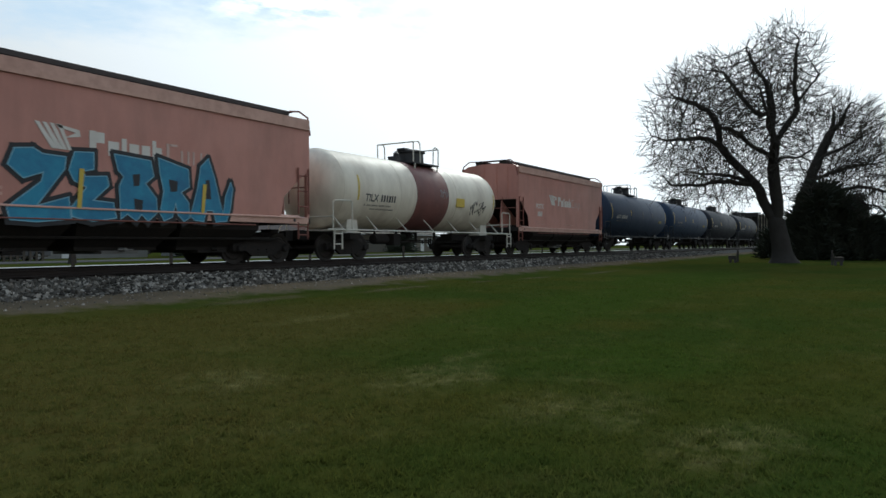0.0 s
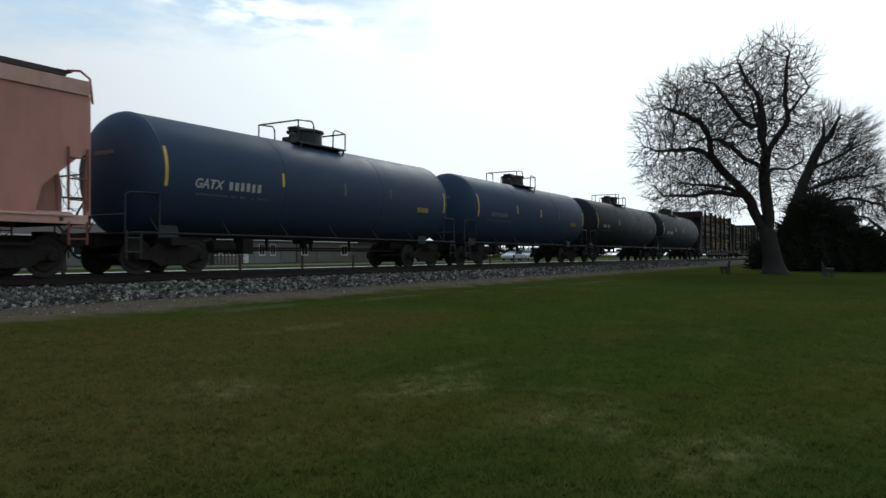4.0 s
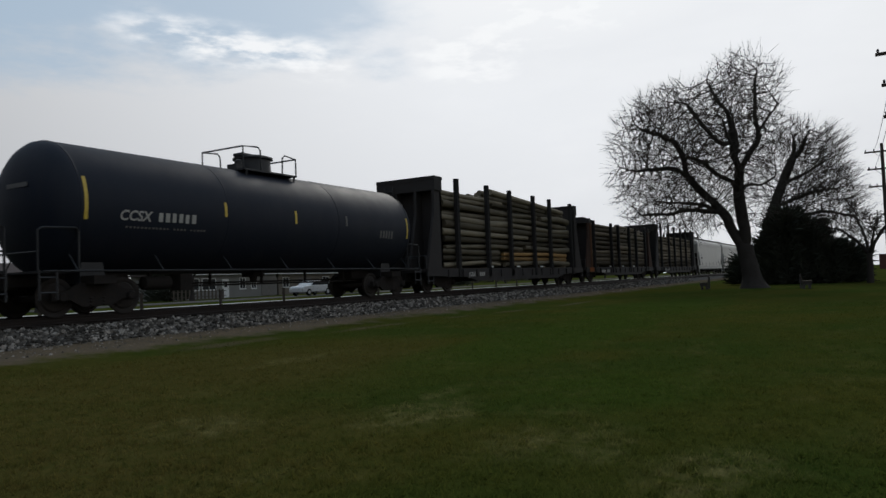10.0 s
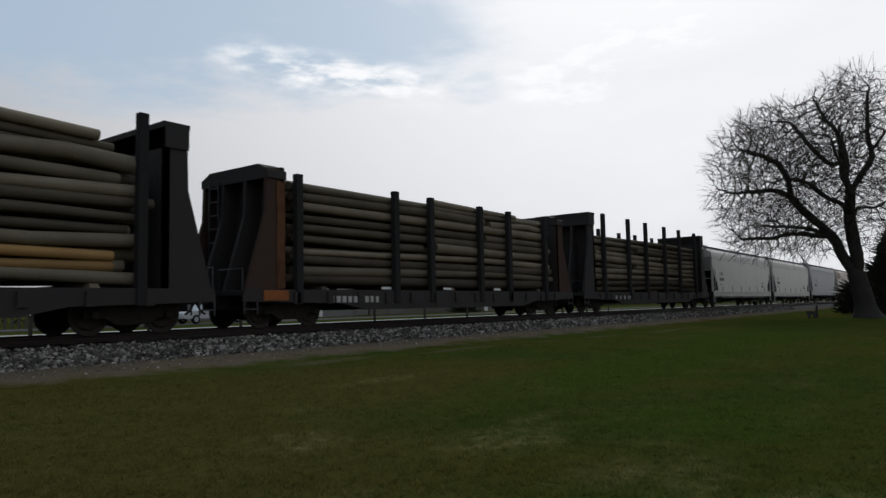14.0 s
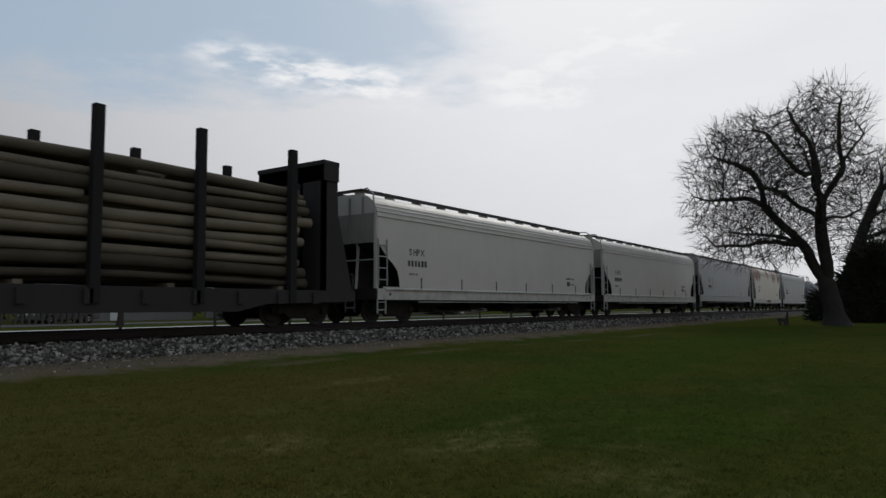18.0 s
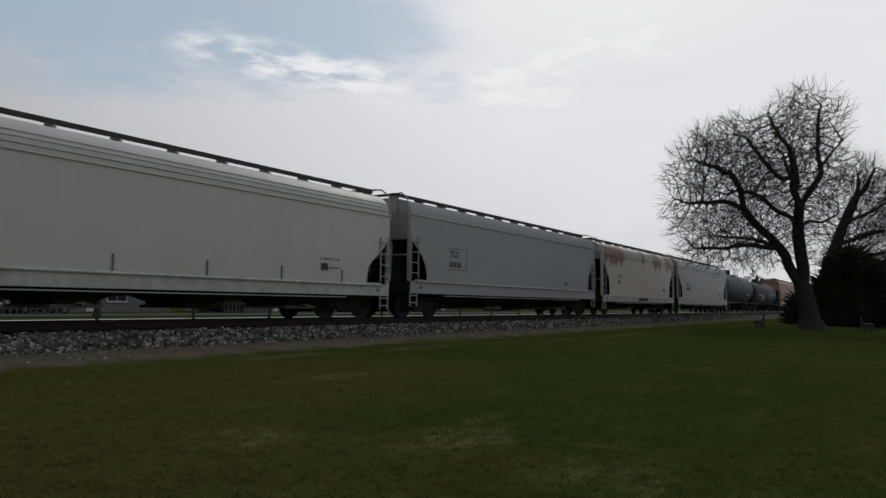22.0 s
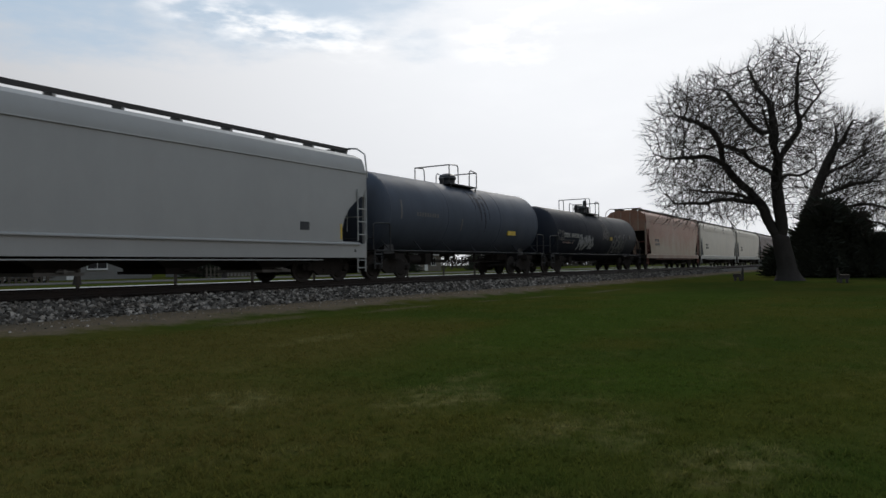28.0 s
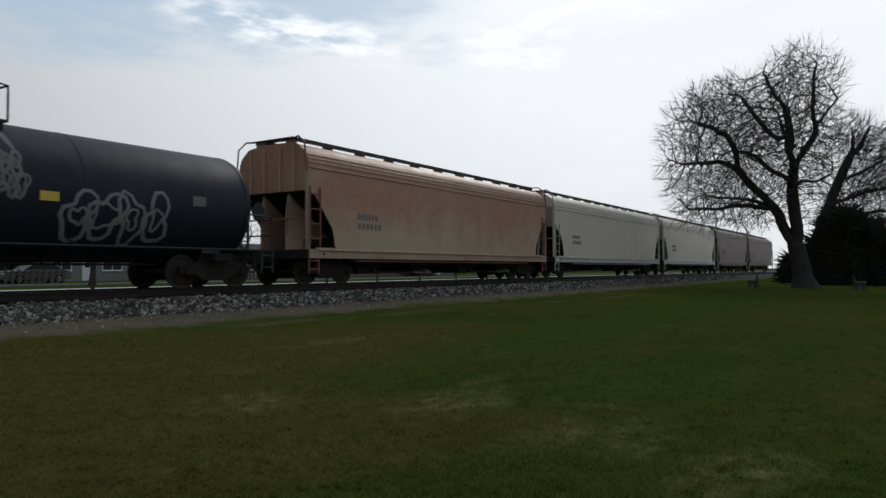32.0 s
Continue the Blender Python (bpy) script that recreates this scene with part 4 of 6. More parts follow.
# ---------------------------------------------------------------- tank car
def tank_car(name, label, u0, u1, radius, cz, paint, pipe, group="tank cars in the train", band=None, valves=False, stripes=(), head=.62, fat_dome=True, plat=(0.0, 1.18), rail_h=.62):
    """u0, u1: the tips of the two heads."""
    half = (u1 - u0) / 2
    car = car_root(name, label, "tank car", (u0 + u1) / 2, group)
    prof = [(-half, .02)]
    for k in range(1, 9):
        a = math.pi / 2 * k / 8
        prof.append((-half + head * (1 - math.cos(a)), radius * math.sin(a)))
    prof += [(half - (p[0] + half), p[1]) for p in reversed(prof)]
    part("tank_shell", Shape().spin(prof, (0, 0, cz), "x", 56), paint, car, smooth=40)
    # weld seams
    for x in (-half + head + .02, -half * .33, half * .33, half - head - .02):
        part("seam", Shape().spin([(-.03, radius - .01), (-.025, radius + .006), (.025, radius + .006), (.03, radius - .01)], (x, 0, cz), "x", 56), paint, car, smooth=40)
    if band:
        part("painted_band", Shape().spin([(band[0], radius + .004), (band[0] + .01, radius + .008), (band[1] - .01, radius + .008), (band[1], radius + .004)], (0, 0, cz), "x", 56), "band_red", car, "dark red band round the tank", smooth=40)
    low = cz - radius
    # stub sills, bolsters, trucks
    tx = half - 1.35
    for sx in (-1, 1):
        part("stub_sill", Shape().box(min(sx * (half + .35), sx * (tx - 1.4)), max(sx * (half + .35), sx * (tx - 1.4)), -.32, .32, .70, 1.0), "underframe", car)
        part("saddle", Shape().prism([(sx * tx - .35, .75), (sx * tx + .35, .75), (sx * tx + .25, low + .45), (sx * tx - .25, low + .45)], -.9, .9), pipe, car)
        part("side_bearer", Shape().box(sx * tx - .3, sx * tx + .3, -1.4, 1.4, .72, .92), "underframe", car)
        add_truck(car, sx * tx)
        add_coupler(car, sx * (half + .35), sx)
        e = sx * (half + .3)
        part("end_platform", Shape().box(min(e, e - sx * .75), max(e, e - sx * .75), -1.45, 1.45, .98, 1.03), pipe, car)
        for sy in (-1, 1):
            x0 = e - sx * 1.35
            s = Shape()
            s.tube([(e, sy * 1.45, 1.0), (e, sy * 1.45, 1.92), (e - sx * .1, sy * 1.46, 1.98), (e - sx * .85, sy * 1.5, 2.0), (e - sx * .92, sy * 1.5, 1.92), (e - sx * .92, sy * 1.5, 1.0)], .026, 6)
            part("end_rail", s, pipe, car)
            ladder(car, e - (.4 if sx > 0 else 0), sy * 1.5, .38, 1.05, .4, pipe, rungs=2)
        s = Shape()
        s.tube([(e, -1.45, 1.45), (e, 1.45, 1.45)], .022, 5)
        part("end_grab", s, pipe, car)
    # long handrails and drain, brake rod and gear
    for sy in (-1, 1):
        s = Shape()
        s.tube([(-half - .2, sy * 1.5, 1.02), (half + .2, sy * 1.5, 1.02)], .026, 6)
        for i in range(7):
            x = -half + .6 + (2 * half - 1.2) * i / 6
            s.tube([(x, sy * 1.5, 1.02), (x, sy * (radius * .72), low + .45)], .02, 5)
        part("side_handrail", s, pipe, car)
    part("drain_valve", Shape().spin([(-.28, .10), (-.05, .14), (.1, .2)], (0, 0, low), "z", 12).box(-.25, .25, -.25, .25, low - .12, low + .06), "underframe", car)
    s = Shape().tube([(-tx + 1.2, -.35, .62), (tx - 1.2, -.35, .62)], .03, 6).tube([(-tx + 1.2, .35, .70), (tx - 1.2, .35, .70)], .03, 6)
    for i in range(5):
        x = -tx + 2 + (2 * tx - 4) * i / 4
        s.box(x - .02, x + .02, -.4, -.3, .6, low + .2)
    part("brake_rod", s, "underframe", car)
    part("air_reservoir", Shape().spin([(-.45, .02), (-.4, .18), (.4, .18), (.45, .02)], (-tx + 2.1, -.5, .72), "x", 12).box(-tx + 2.7, -tx + 3.1, -.75, -.35, .5, .95), "underframe", car, smooth=40)
    # top platform with railings, manway and ladder
    top = cz + radius
    px, w = plat
    first = len(car.children)
    part("platform", Shape().box(-w, w, -.92, -.40, top - .10, top - .05).box(-w, w, .40, .92, top - .10, top - .05).box(-w, -w + .5, -.92, .92, top - .10, top - .05).box(w - .5, w, -.92, .92, top - .10, top - .05), "pipe_black", car)
    for sy in (-1, 1):
        for sx in (-1, 1):
            part("platform_bracket", Shape().tube([(sx * w * .9, sy * .9, top - .1), (sx * w * .9, sy * .85, top - .42)], .035, 5), pipe, car)
    h = rail_h
    for sy in (-1, 1):
        s = Shape()
        s.tube([(-w, sy * 0.88, top - .05), (-w, sy * 0.88, top + h), (-.55, sy * 0.88, top + h + .05), (-.45, sy * 0.88, top + h - .05), (-.42, sy * 0.88, top - .05)], .026, 6)
        part("platform_railing", s, pipe if not valves else "pipe_black", car)
        s = Shape()
        s.tube([(w, sy * 0.88, top - .05), (w, sy * 0.88, top + h - .12), (.65, sy * 0.88, top + h - .06), (.55, sy * 0.88, top + h - .15), (.52, sy * 0.88, top - .05)], .026, 6)
        part("platform_railing", s, pipe if not valves else "pipe_black", car)
    for sx in (-1, 1):
        s = Shape()
        s.tube([(sx * w, -0.88, top + h - (0 if sx < 0 else .12)), (sx * w, 0.88, top + h - (0 if sx < 0 else .12))], .026, 6)
        part("end_railing", s, pipe if not valves else "pipe_black", car)
    if fat_dome:
        part("manway", Shape().spin([(-.15, .58), (.42, .56), (.44, .64), (.50, .64), (.56, .45)], (.12, 0, top), "z", 20), "pipe_black", car, smooth=35)
        part("manway_lid", Shape().box(-.55, .75, -.2, .2, top + .5, top + .60), "pipe_black", car, bevel=.02)
        part("vent_valve", Shape().spin([(0, .12), (.3, .12), (.34, .05)], (-.72, -.2, top), "z", 10).box(-1.0, -.7, -.4, 0, top - .02, top + .16), "pipe_black", car)
    else:
        part("manway", Shape().spin([(-.1, .34), (.22, .34), (.30, .40), (.42, .36), (.52, .22), (.55, .03)], (.1, 0, top), "z", 18), "pipe_black", car, smooth=35)
        part("vent_valve", Shape().spin([(0, .10), (.25, .10), (.30, .05)], (-.55, -.1, top), "z", 10), "pipe_black", car)
    if valves:
        for x, r, hh in ((-1.05, .10, .42), (.45, .12, .80), (.85, .14, .42)):
            part("valve", Shape().spin([(0, r), (hh, r), (hh + .05, r * .4)], (x, -.2, top), "z", 10).box(x - .18, x + .18, -.25, -.15, top + hh * .6, top + hh * .7), "pipe_black", car)
    for ob in car.children[first:]:
        ob.location.x += px
    ladder(car, px - 1.35, 1.52, 1.0, top - .1, .42, pipe)
    # stripes on the near side
    for k, (x, z0, z1, m) in enumerate(stripes):
        s = Shape()
        seg = []
        for i in range(7):
            z = z0 + (z1 - z0) * i / 6
            y = -math.sqrt(max(radius ** 2 - (z - cz) ** 2, 0)) - .006
            seg.append([(x - .045, y, z), (x + .045, y, z), (x + .045, y + .01, z), (x - .045, y + .01, z)])
        part("reflector_strip", s.loft(seg), m, car)
    return car


# ---------------------------------------------------------------- bulkhead flat with poles
def log_car(name, label, u0, u1, bulk, log_top, stakes, stake_top, bulk_mat, deck_mat, seed, group="flat cars with poles", post_mat=None, top_poles=0):
    """u0, u1: outer faces of the two bulkheads; stakes: their places along the car."""
    half, mid = (u1 - u0) / 2, (u0 + u1) / 2
    car = car_root(name, label, "flat car", mid, group)
    end = half + .95
    part("deck", Shape().box(-end, end, -1.42, 1.42, .86, 1.0), deck_mat, car, bevel=.01)
    for sy in (-1, 1):
        y = sy * 1.44
        part("side_sill", Shape().prism([(-end, .70), (-half + 2.6, .62), (-half + 3.6, .42), (half - 3.6, .42), (half - 2.6, .62), (end, .70), (end, 1.02), (-end, 1.02)], y - .06, y + .06), deck_mat, car)
        for i in range(13):
            x = -half + .8 + (2 * half - 1.6) * i / 12
            part("stake_pocket", Shape().box(x - .10, x + .10, sy * 1.52 - .04, sy * 1.52 + .04, .62, .95), deck_mat, car)
    part("centre_sill", Shape().box(-end, end, -.35, .35, .5, .86), "underframe", car)
    for k, sx in enumerate((-1, 1)):
        zt = bulk[k]
        o, i = sx * (half + .2), sx * (half - .42)
        part("bulkhead", Shape().box(min(i, i + sx * .14), max(i, i + sx * .14), -1.45, 1.45, 1.0, zt - .08), bulk_mat, car)
        for y in (-1.44, -.5, .5, 1.44):
            yy = max(min(y, 1.39), -1.39)
            part("bulkhead_brace", Shape().prism([(i, 1.0), (sx * (half + .88), 1.0), (o + sx * .02, zt * .62 + .3), (o - sx * .02, zt - .15), (i, zt - .1)], yy - .06, yy + .06), (post_mat or bulk_mat) if abs(y) > 1 else bulk_mat, car)
        s = Shape()
        s.box(min(i - sx * .05, o + sx * .02), max(i - sx * .05, o + sx * .02), -1.5, 1.5, zt - .14, zt) if zt > 4.6 else s.loft([[(x, -1.5, zt - .42), (x, -1.5, zt - .2), (x, -1.1, zt), (x, 1.1, zt), (x, 1.5, zt - .2), (x, 1.5, zt - .42)] for x in (i - sx * .03, o)])
        part("bulkhead_cap", s, bulk_mat, car)
        if zt > 4.6:
            part("bulkhead_top_panel", Shape().box(min(i, o), max(i, o), -1.5, 1.5, zt - .62, zt - .14), bulk_mat, car)
        ladder(car, o + sx * .06, .6, 1.05, zt - .3, .42, "pipe_black", along="y")
        part("end_rail", Shape().tube([(sx * end, -1.4, 1.0), (sx * end, -1.4, 1.55), (sx * end, -.4, 1.55), (sx * end, -.4, 1.0)], .025, 6), "pipe_black", car)
        add_truck(car, sx * (half - .95))
        add_coupler(car, sx * end, sx)
        for sy in (-1, 1):
            ladder(car, sx * end - (.42 if sx > 0 else 0), sy * 1.48, .36, .9, .42, "pipe_black", rungs=2)
    for i, (u, both) in enumerate(stakes):
        for sy in (-1, 1):
            part("stake", Shape().box(u - mid - .12, u - mid + .12, sy * 1.47 - .09, sy * 1.47 + .09, .62, stake_top + (.0 if sy < 0 else both)), "stake", car, bevel=.012)
    for i in range(5):
        x = -half + 2 + (2 * half - 4) * i / 4
        part("bolster_timber", Shape().box(x - .1, x + .1, -1.35, 1.35, 1.0, 1.12), "log", car)
    # the poles, layer by layer
    rng = random.Random(seed)
    z, layer = 1.12, 0
    inside = half - .55
    meshes = {}
    while z < log_top - .12:
        r = rng.uniform(.145, .195)
        n = 8
        for k in range(n):
            y = -1.20 + 2.40 * k / (n - 1) + rng.uniform(-.02, .02)
            if layer and 2 < k < n - 3 and z < log_top - .75:
                continue
            spans = [(-inside + rng.uniform(0, .5), inside - rng.uniform(0, 1.0))] if rng.random() < .55 else None
            special = seed == 1 and k == 0 and layer in (1, 2)
            if special:
                spans = [(-inside + .1, -2.5), (-1.9, 7.4)]
            if spans is None:
                c = rng.uniform(-inside * .5, inside * .5)
                spans = [(-inside + rng.uniform(0, .5), c - rng.uniform(.1, .4)), (c + rng.uniform(.1, .5), inside - rng.uniform(0, .6))]
            for a, b in spans:
                rr = r * rng.uniform(.70, 1.12)
                sag = rng.uniform(-.08, .08)
                dy = rng.uniform(-.03, .03)
                flip = rng.random() < .5
                s = Shape().tube([(a, y, z + rr + sag), (a + (b - a) * .33, y + dy, z + rr), (a + (b - a) * .66, y - dy, z + rr - sag), (b, y, z + rr + sag * .5)], rr * (1.0 if flip else .72), 10, rr * (.72 if flip else 1.0))
                fresh = special and b > 0 and (layer == 2 or rng.random() < .6)
                part("pole", s, "log_fresh" if fresh else "log_dark" if seed == 1 else "log", car, smooth=50)
        z += r * 1.72
        layer += 1
    for k in range(top_poles):
        rr = rng.uniform(.12, .16)
        if seed == 1:
            # three sloping layers with their butts near the middle, and two that fill the front part
            tier, lane = divmod(k, 6)
            y = -1.16 + .46 * lane + rng.uniform(-.06, .06)
            a, b = ((-3.2, inside - .4), (-3.4, inside - .7), (-3.1, inside - 1.0), (-inside + .3, -3.3), (-inside + .2, -1.4))[tier]
            a, b = a + rng.uniform(-.35, .35) * (tier < 3), b - rng.uniform(0, .5)
            z0, z1 = ((z + .10, z - .14), (z + .38, z + .06), (z + .66, z + .24), (z + .02, z + .02), (z + .24, z + .20))[tier]
        else:
            a, b = rng.uniform(-inside * .7, -inside * .1), rng.uniform(inside * .3, inside * .8)
            y = -1.15 + 2.1 * k / max(top_poles - 1, 1) + rng.uniform(-.08, .08)
            z0, z1 = z + rng.uniform(-.21, -.08), z + rng.uniform(-.19, -.10)
        part("pole", Shape().tube([(a, y, z0 + rr), ((a + b) / 2, y + rng.uniform(-.05, .05), (z0 + z1) / 2 + rr), (b, y + rng.uniform(-.05, .05), z1 + rr)], rr, 10, rr * .8), "log_dark" if seed == 1 else "log", car, smooth=50)
    return car


# ---------------------------------------------------------------- the train, front to rear
STD_CUT = ((0, 2.67), (.35, 2.52), (.70, 2.26), (.95, 1.85), (1.08, 1.35), (1.10, 1.09))
SHORT_CUT = ((0, 2.66), (.20, 2.48), (.45, 2.22), (.80, 1.98), (1.05, 1.75), (1.15, 1.45), (1.18, 1.13))
DIAG_CUT = ((0, 2.85), (.35, 2.60), (.75, 2.25), (.98, 1.90), (1.07, 1.55), (1.07, 1.33))
RED_CUT = ((0, 2.75), (.28, 2.60), (1.05, 1.95), (1.18, 1.36))


def red_hopper(u0, u1, label):
    car = covered_hopper("covered_hopper", label, u0, u1, "red_paint", "red_light", "red_light", "pipe_red", (1.16, 1.36), 4.04, 4.53, RED_CUT, bays=3, gaps=False,
                         end_mat="red_paint", outlet="underframe", shoulder=False, fascia="red_light", sill_out=.006, bay=.78)
    # emblem and company name as plain shapes
    half = (u1 - u0) / 2
    x0 = -half + 3.72
    s = Shape()
    for i in range(4):
        s.prism([(x0 + .16 * i, 3.14), (x0 + .16 * i + .09, 3.14), (x0 + .50 + .10 * i, 2.60), (x0 + .36 + .12 * i, 2.60)], -1.575, -1.56)
    s.prism([(x0 + .45, 3.14), (x0 + .98, 3.06), (x0 + 1.0, 2.92), (x0 + .65, 2.86), (x0 + .9, 2.99), (x0 + .5, 3.07)], -1.575, -1.56)
    part("emblem", s, "white_faded", car, "faded white emblem")
    # the name: a tall bar, five low ones and a tall one in white, then four thin ones
    for dx, w_, z_, h_, m_ in ((1.21, .16, 2.60, .50, "white_faded"), (1.37, .20, 2.84, .24, "white_faded"), (1.66, .27, 2.58, .33, "white_faded"), (2.00, .13, 2.58, .43, "white_faded"), (2.20, .25, 2.58, .33, "white_faded"),
                               (2.53, .22, 2.58, .33, "white_faded"), (2.82, .10, 2.58, .48, "white_faded"), (2.92, .16, 2.58, .32, "white_faded"), (3.22, .08, 2.58, .46, "dull_red"), (3.32, .22, 2.98, .06, "dull_red"), (3.32, .22, 2.58, .06, "dull_red"),
                               (3.64, .06, 2.58, .33, "dull_red"), (3.84, .06, 2.58, .33, "dull_red"), (4.00, .06, 2.58, .33, "dull_red"), (4.24, .06, 2.46, .45, "dull_red"), (4.42, .06, 2.58, .33, "dull_red")):
        part("letter_bar", Shape().box(x0 + dx, x0 + dx + w_, -1.571, -1.555, z_, z_ + h_), m_, car, "faded white company lettering")
    lettering(car, "POTX", -half + 2.05, 2.36, .25, "white_faded", label="faded white stencilled letters")
    bars(car, -half + 2.25, 1.95, .60, .26, 4, "white_faded", -1.565, 6)
    bars(car, -half + 2.1, 1.66, 1.0, .07, 12, "red_light", -1.565, 7)
    bars(car, -half + 2.1, 1.54, 1.0, .07, 12, "red_light", -1.565, 8)
    bars(car, -half + 5.6, 1.55, 1.5, .07, 14, "red_light", -1.565, 9)
    return car


c1 = red_hopper(4.40, 16.44, "faded red covered hopper car with blue graffiti")


# five chunky sprayed letters with pointed corners: black outline below, blue fill, dark counters, pale edge line
GLYPH = {}
GLYPH["Z"] = ([(.02, .75), (.12, .97), (.40, 1), (.55, .93), (.92, .92), (.90, .75), (.62, .42), (.45, .22), (.96, .36), (1, .05), (.45, 0), (.05, .02), (0, .18), (.52, .55), (.56, .68), (.25, .58)], ())
GLYPH["E"] = ([(0, .70), (.12, .96), (.52, .98), (.52, .74), (.28, .70), (.34, .63), (.80, .66), (.84, .52), (.50, .30), (.94, .28), (1, .06), (.48, 0), (.06, .06), (.04, .18), (.36, .48), (.10, .56)], ())
GLYPH["B"] = ([(.02, .98), (.85, .94), (.92, .70), (.72, .58), (.98, .36), (1, .14), (.78, 0), (.62, .10), (.50, 0), (.30, .10), (.15, .02), (.12, .50), (.22, .66), (.10, .74)],
              ([(.42, .70), (.60, .72), (.58, .54), (.45, .52)], [(.45, .34), (.66, .32), (.64, .16), (.47, .18)]))
GLYPH["R"] = ([(.05, .95), (.95, .82), (.98, .55), (.72, .45), (.95, .30), (.98, .06), (.80, 0), (.62, .10), (.55, .28), (.45, .06), (.20, 0), (.08, .12), (.20, .45), (.10, .70)], ([(.35, .64), (.62, .62), (.60, .46), (.40, .45)],))
GLYPH["A"] = ([(0, .08), (.16, .50), (.24, .86), (.42, 1), (.56, .70), (.68, .34), (.76, .14), (.82, .42), (.95, .66), (1, .55), (.94, .22), (.84, .02), (.58, 0), (.52, .18), (.36, .18), (.30, 0), (.10, .02)], ([(.36, .66), (.44, .66), (.48, .36), (.33, .36)],))


def ribbon(shape, pts, width, y):
    """A flat broad stroke with square ends in the x, z plane."""
    for k, ((x0, z0), (x1, z1)) in enumerate(zip(pts, pts[1:])):
        dx, dz = x1 - x0, z1 - z0
        n = math.hypot(dx, dz)
        ex, ez = dx / n * width * .5, dz / n * width * .5
        px, pz = -ez, ex
        d = y + .0003 * (k % 5)
        shape.prism([(x0 - ex * .8 + px, z0 - ez * .8 + pz), (x1 + ex * .8 + px, z1 + ez * .8 + pz), (x1 + ex * .8 - px, z1 + ez * .8 - pz), (x0 - ex * .8 - px, z0 - ez * .8 - pz)], d, d + .004)


ZEBRA_BOX = ((-2.88, 1.02, 1.35, 1.55), (-1.58, 1.06, 1.12, 1.58), (-.52, 1.10, 1.15, 1.56), (.62, 1.12, .98, 1.62), (1.60, 1.13, 1.40, 1.66))
for k, ch in enumerate("ZEBRA"):
    lx, lz, lw, lh = ZEBRA_BOX[k]
    edge, holes = GLYPH[ch]
    place = lambda pts: [(lx + a * lw, lz + b * lh) for a, b in pts]
    ring = place(edge) + place(edge[:1])
    s = Shape()
    ribbon(s, ring, .21, -1.572)
    part("graffiti_outline", s, "spray_black", c1, "black graffiti outline")
    letter_ = part("graffiti_letter", Shape().prism(place(edge), -1.580, -1.574), "spray_blue", c1, "bright blue graffiti letter")
    for h_ in holes:
        part("counter", Shape().prism(place(h_), -1.584, -1.579), "spray_black", letter_)
    s = Shape()
    ribbon(s, ring, .022, -1.586)
    part("edge_line", s, "spray_pale", letter_, "thin pale blue edge line")

for x_, z_, t_ in ((-1.36, 1.34, 2.22), (1.98, 1.36, 2.1)):
    part("graffiti_drip", Shape().prism([(x_ - .05, z_), (x_ + .05, z_), (x_ + .13, t_), (x_ + .02, t_)], -1.602, -1.594), "yellow", c1, "yellow sprayed stroke")
c2 = tank_car("tank_car", "cream tank car with a dark red band and scattered graffiti", 18.02, 30.3, 1.39, 2.46, "cream_paint", "pipe_white", band=(-1.41, .94), head=.80, plat=(-.42, .92), rail_h=.74,
              stripes=((-5.0, 2.06, 2.92, "yellow"), (4.9, 2.1, 2.8, "yellow")))
w_ = lettering(c2, "TILX", -4.6, 2.05, .25, "dark_mark", cz=2.46, radius=1.39, label="dark stencilled letters")
bars(c2, -4.6 + w_ + .16, 2.05, .95, .25, 6, "dark_mark", seed=11, cz=2.46, radius=1.39)
bars(c2, -4.6, 1.88, 1.6, .06, 20, "dull_mark", seed=12, cz=2.46, radius=1.39)
bars(c2, -4.2, 1.76, 1.4, .05, 20, "dull_mark", seed=13, cz=2.46, radius=1.39)
part("placard", Shape().box(1.55, 2.2, -1.41, -1.35, 2.10, 2.46), "yellow", c2, "yellow warning placard")


def scribble(car, x, z, w, h, mat, seed, y=-1.5, r=.035, strokes=5, cz=None, radius=None):
    """Loops of spray paint that cannot be read."""
    rng = random.Random(seed)

    def skin(pz):
        return y if cz is None else -math.sqrt(max(radius ** 2 - (pz - cz) ** 2, .01)) - .003

    for k in range(strokes):
        a = x + w * k / strokes
        s = Shape()
        pts = []
        for i in range(7):
            pz = z + h * rng.uniform(0, 1)
            pts.append((a + w / strokes * rng.uniform(-.35, 1.5), skin(pz) - .0006 * k, pz))
        s.tube(pts, r, 4)
        s.v = [(p, (q - skin(c)) * .15 + skin(c), c) for p, q, c in s.v]
        part("graffiti_stroke", s, mat, car, "hand-sprayed scribble")


scribble(c2, 2.85, 1.8, 1.2, .62, "spray_black", 21, r=.03, cz=2.46, radius=1.395)
scribble(c2, .3, 2.4, .5, .35, "spray_white", 22, r=.02, strokes=3, cz=2.46, radius=1.402)

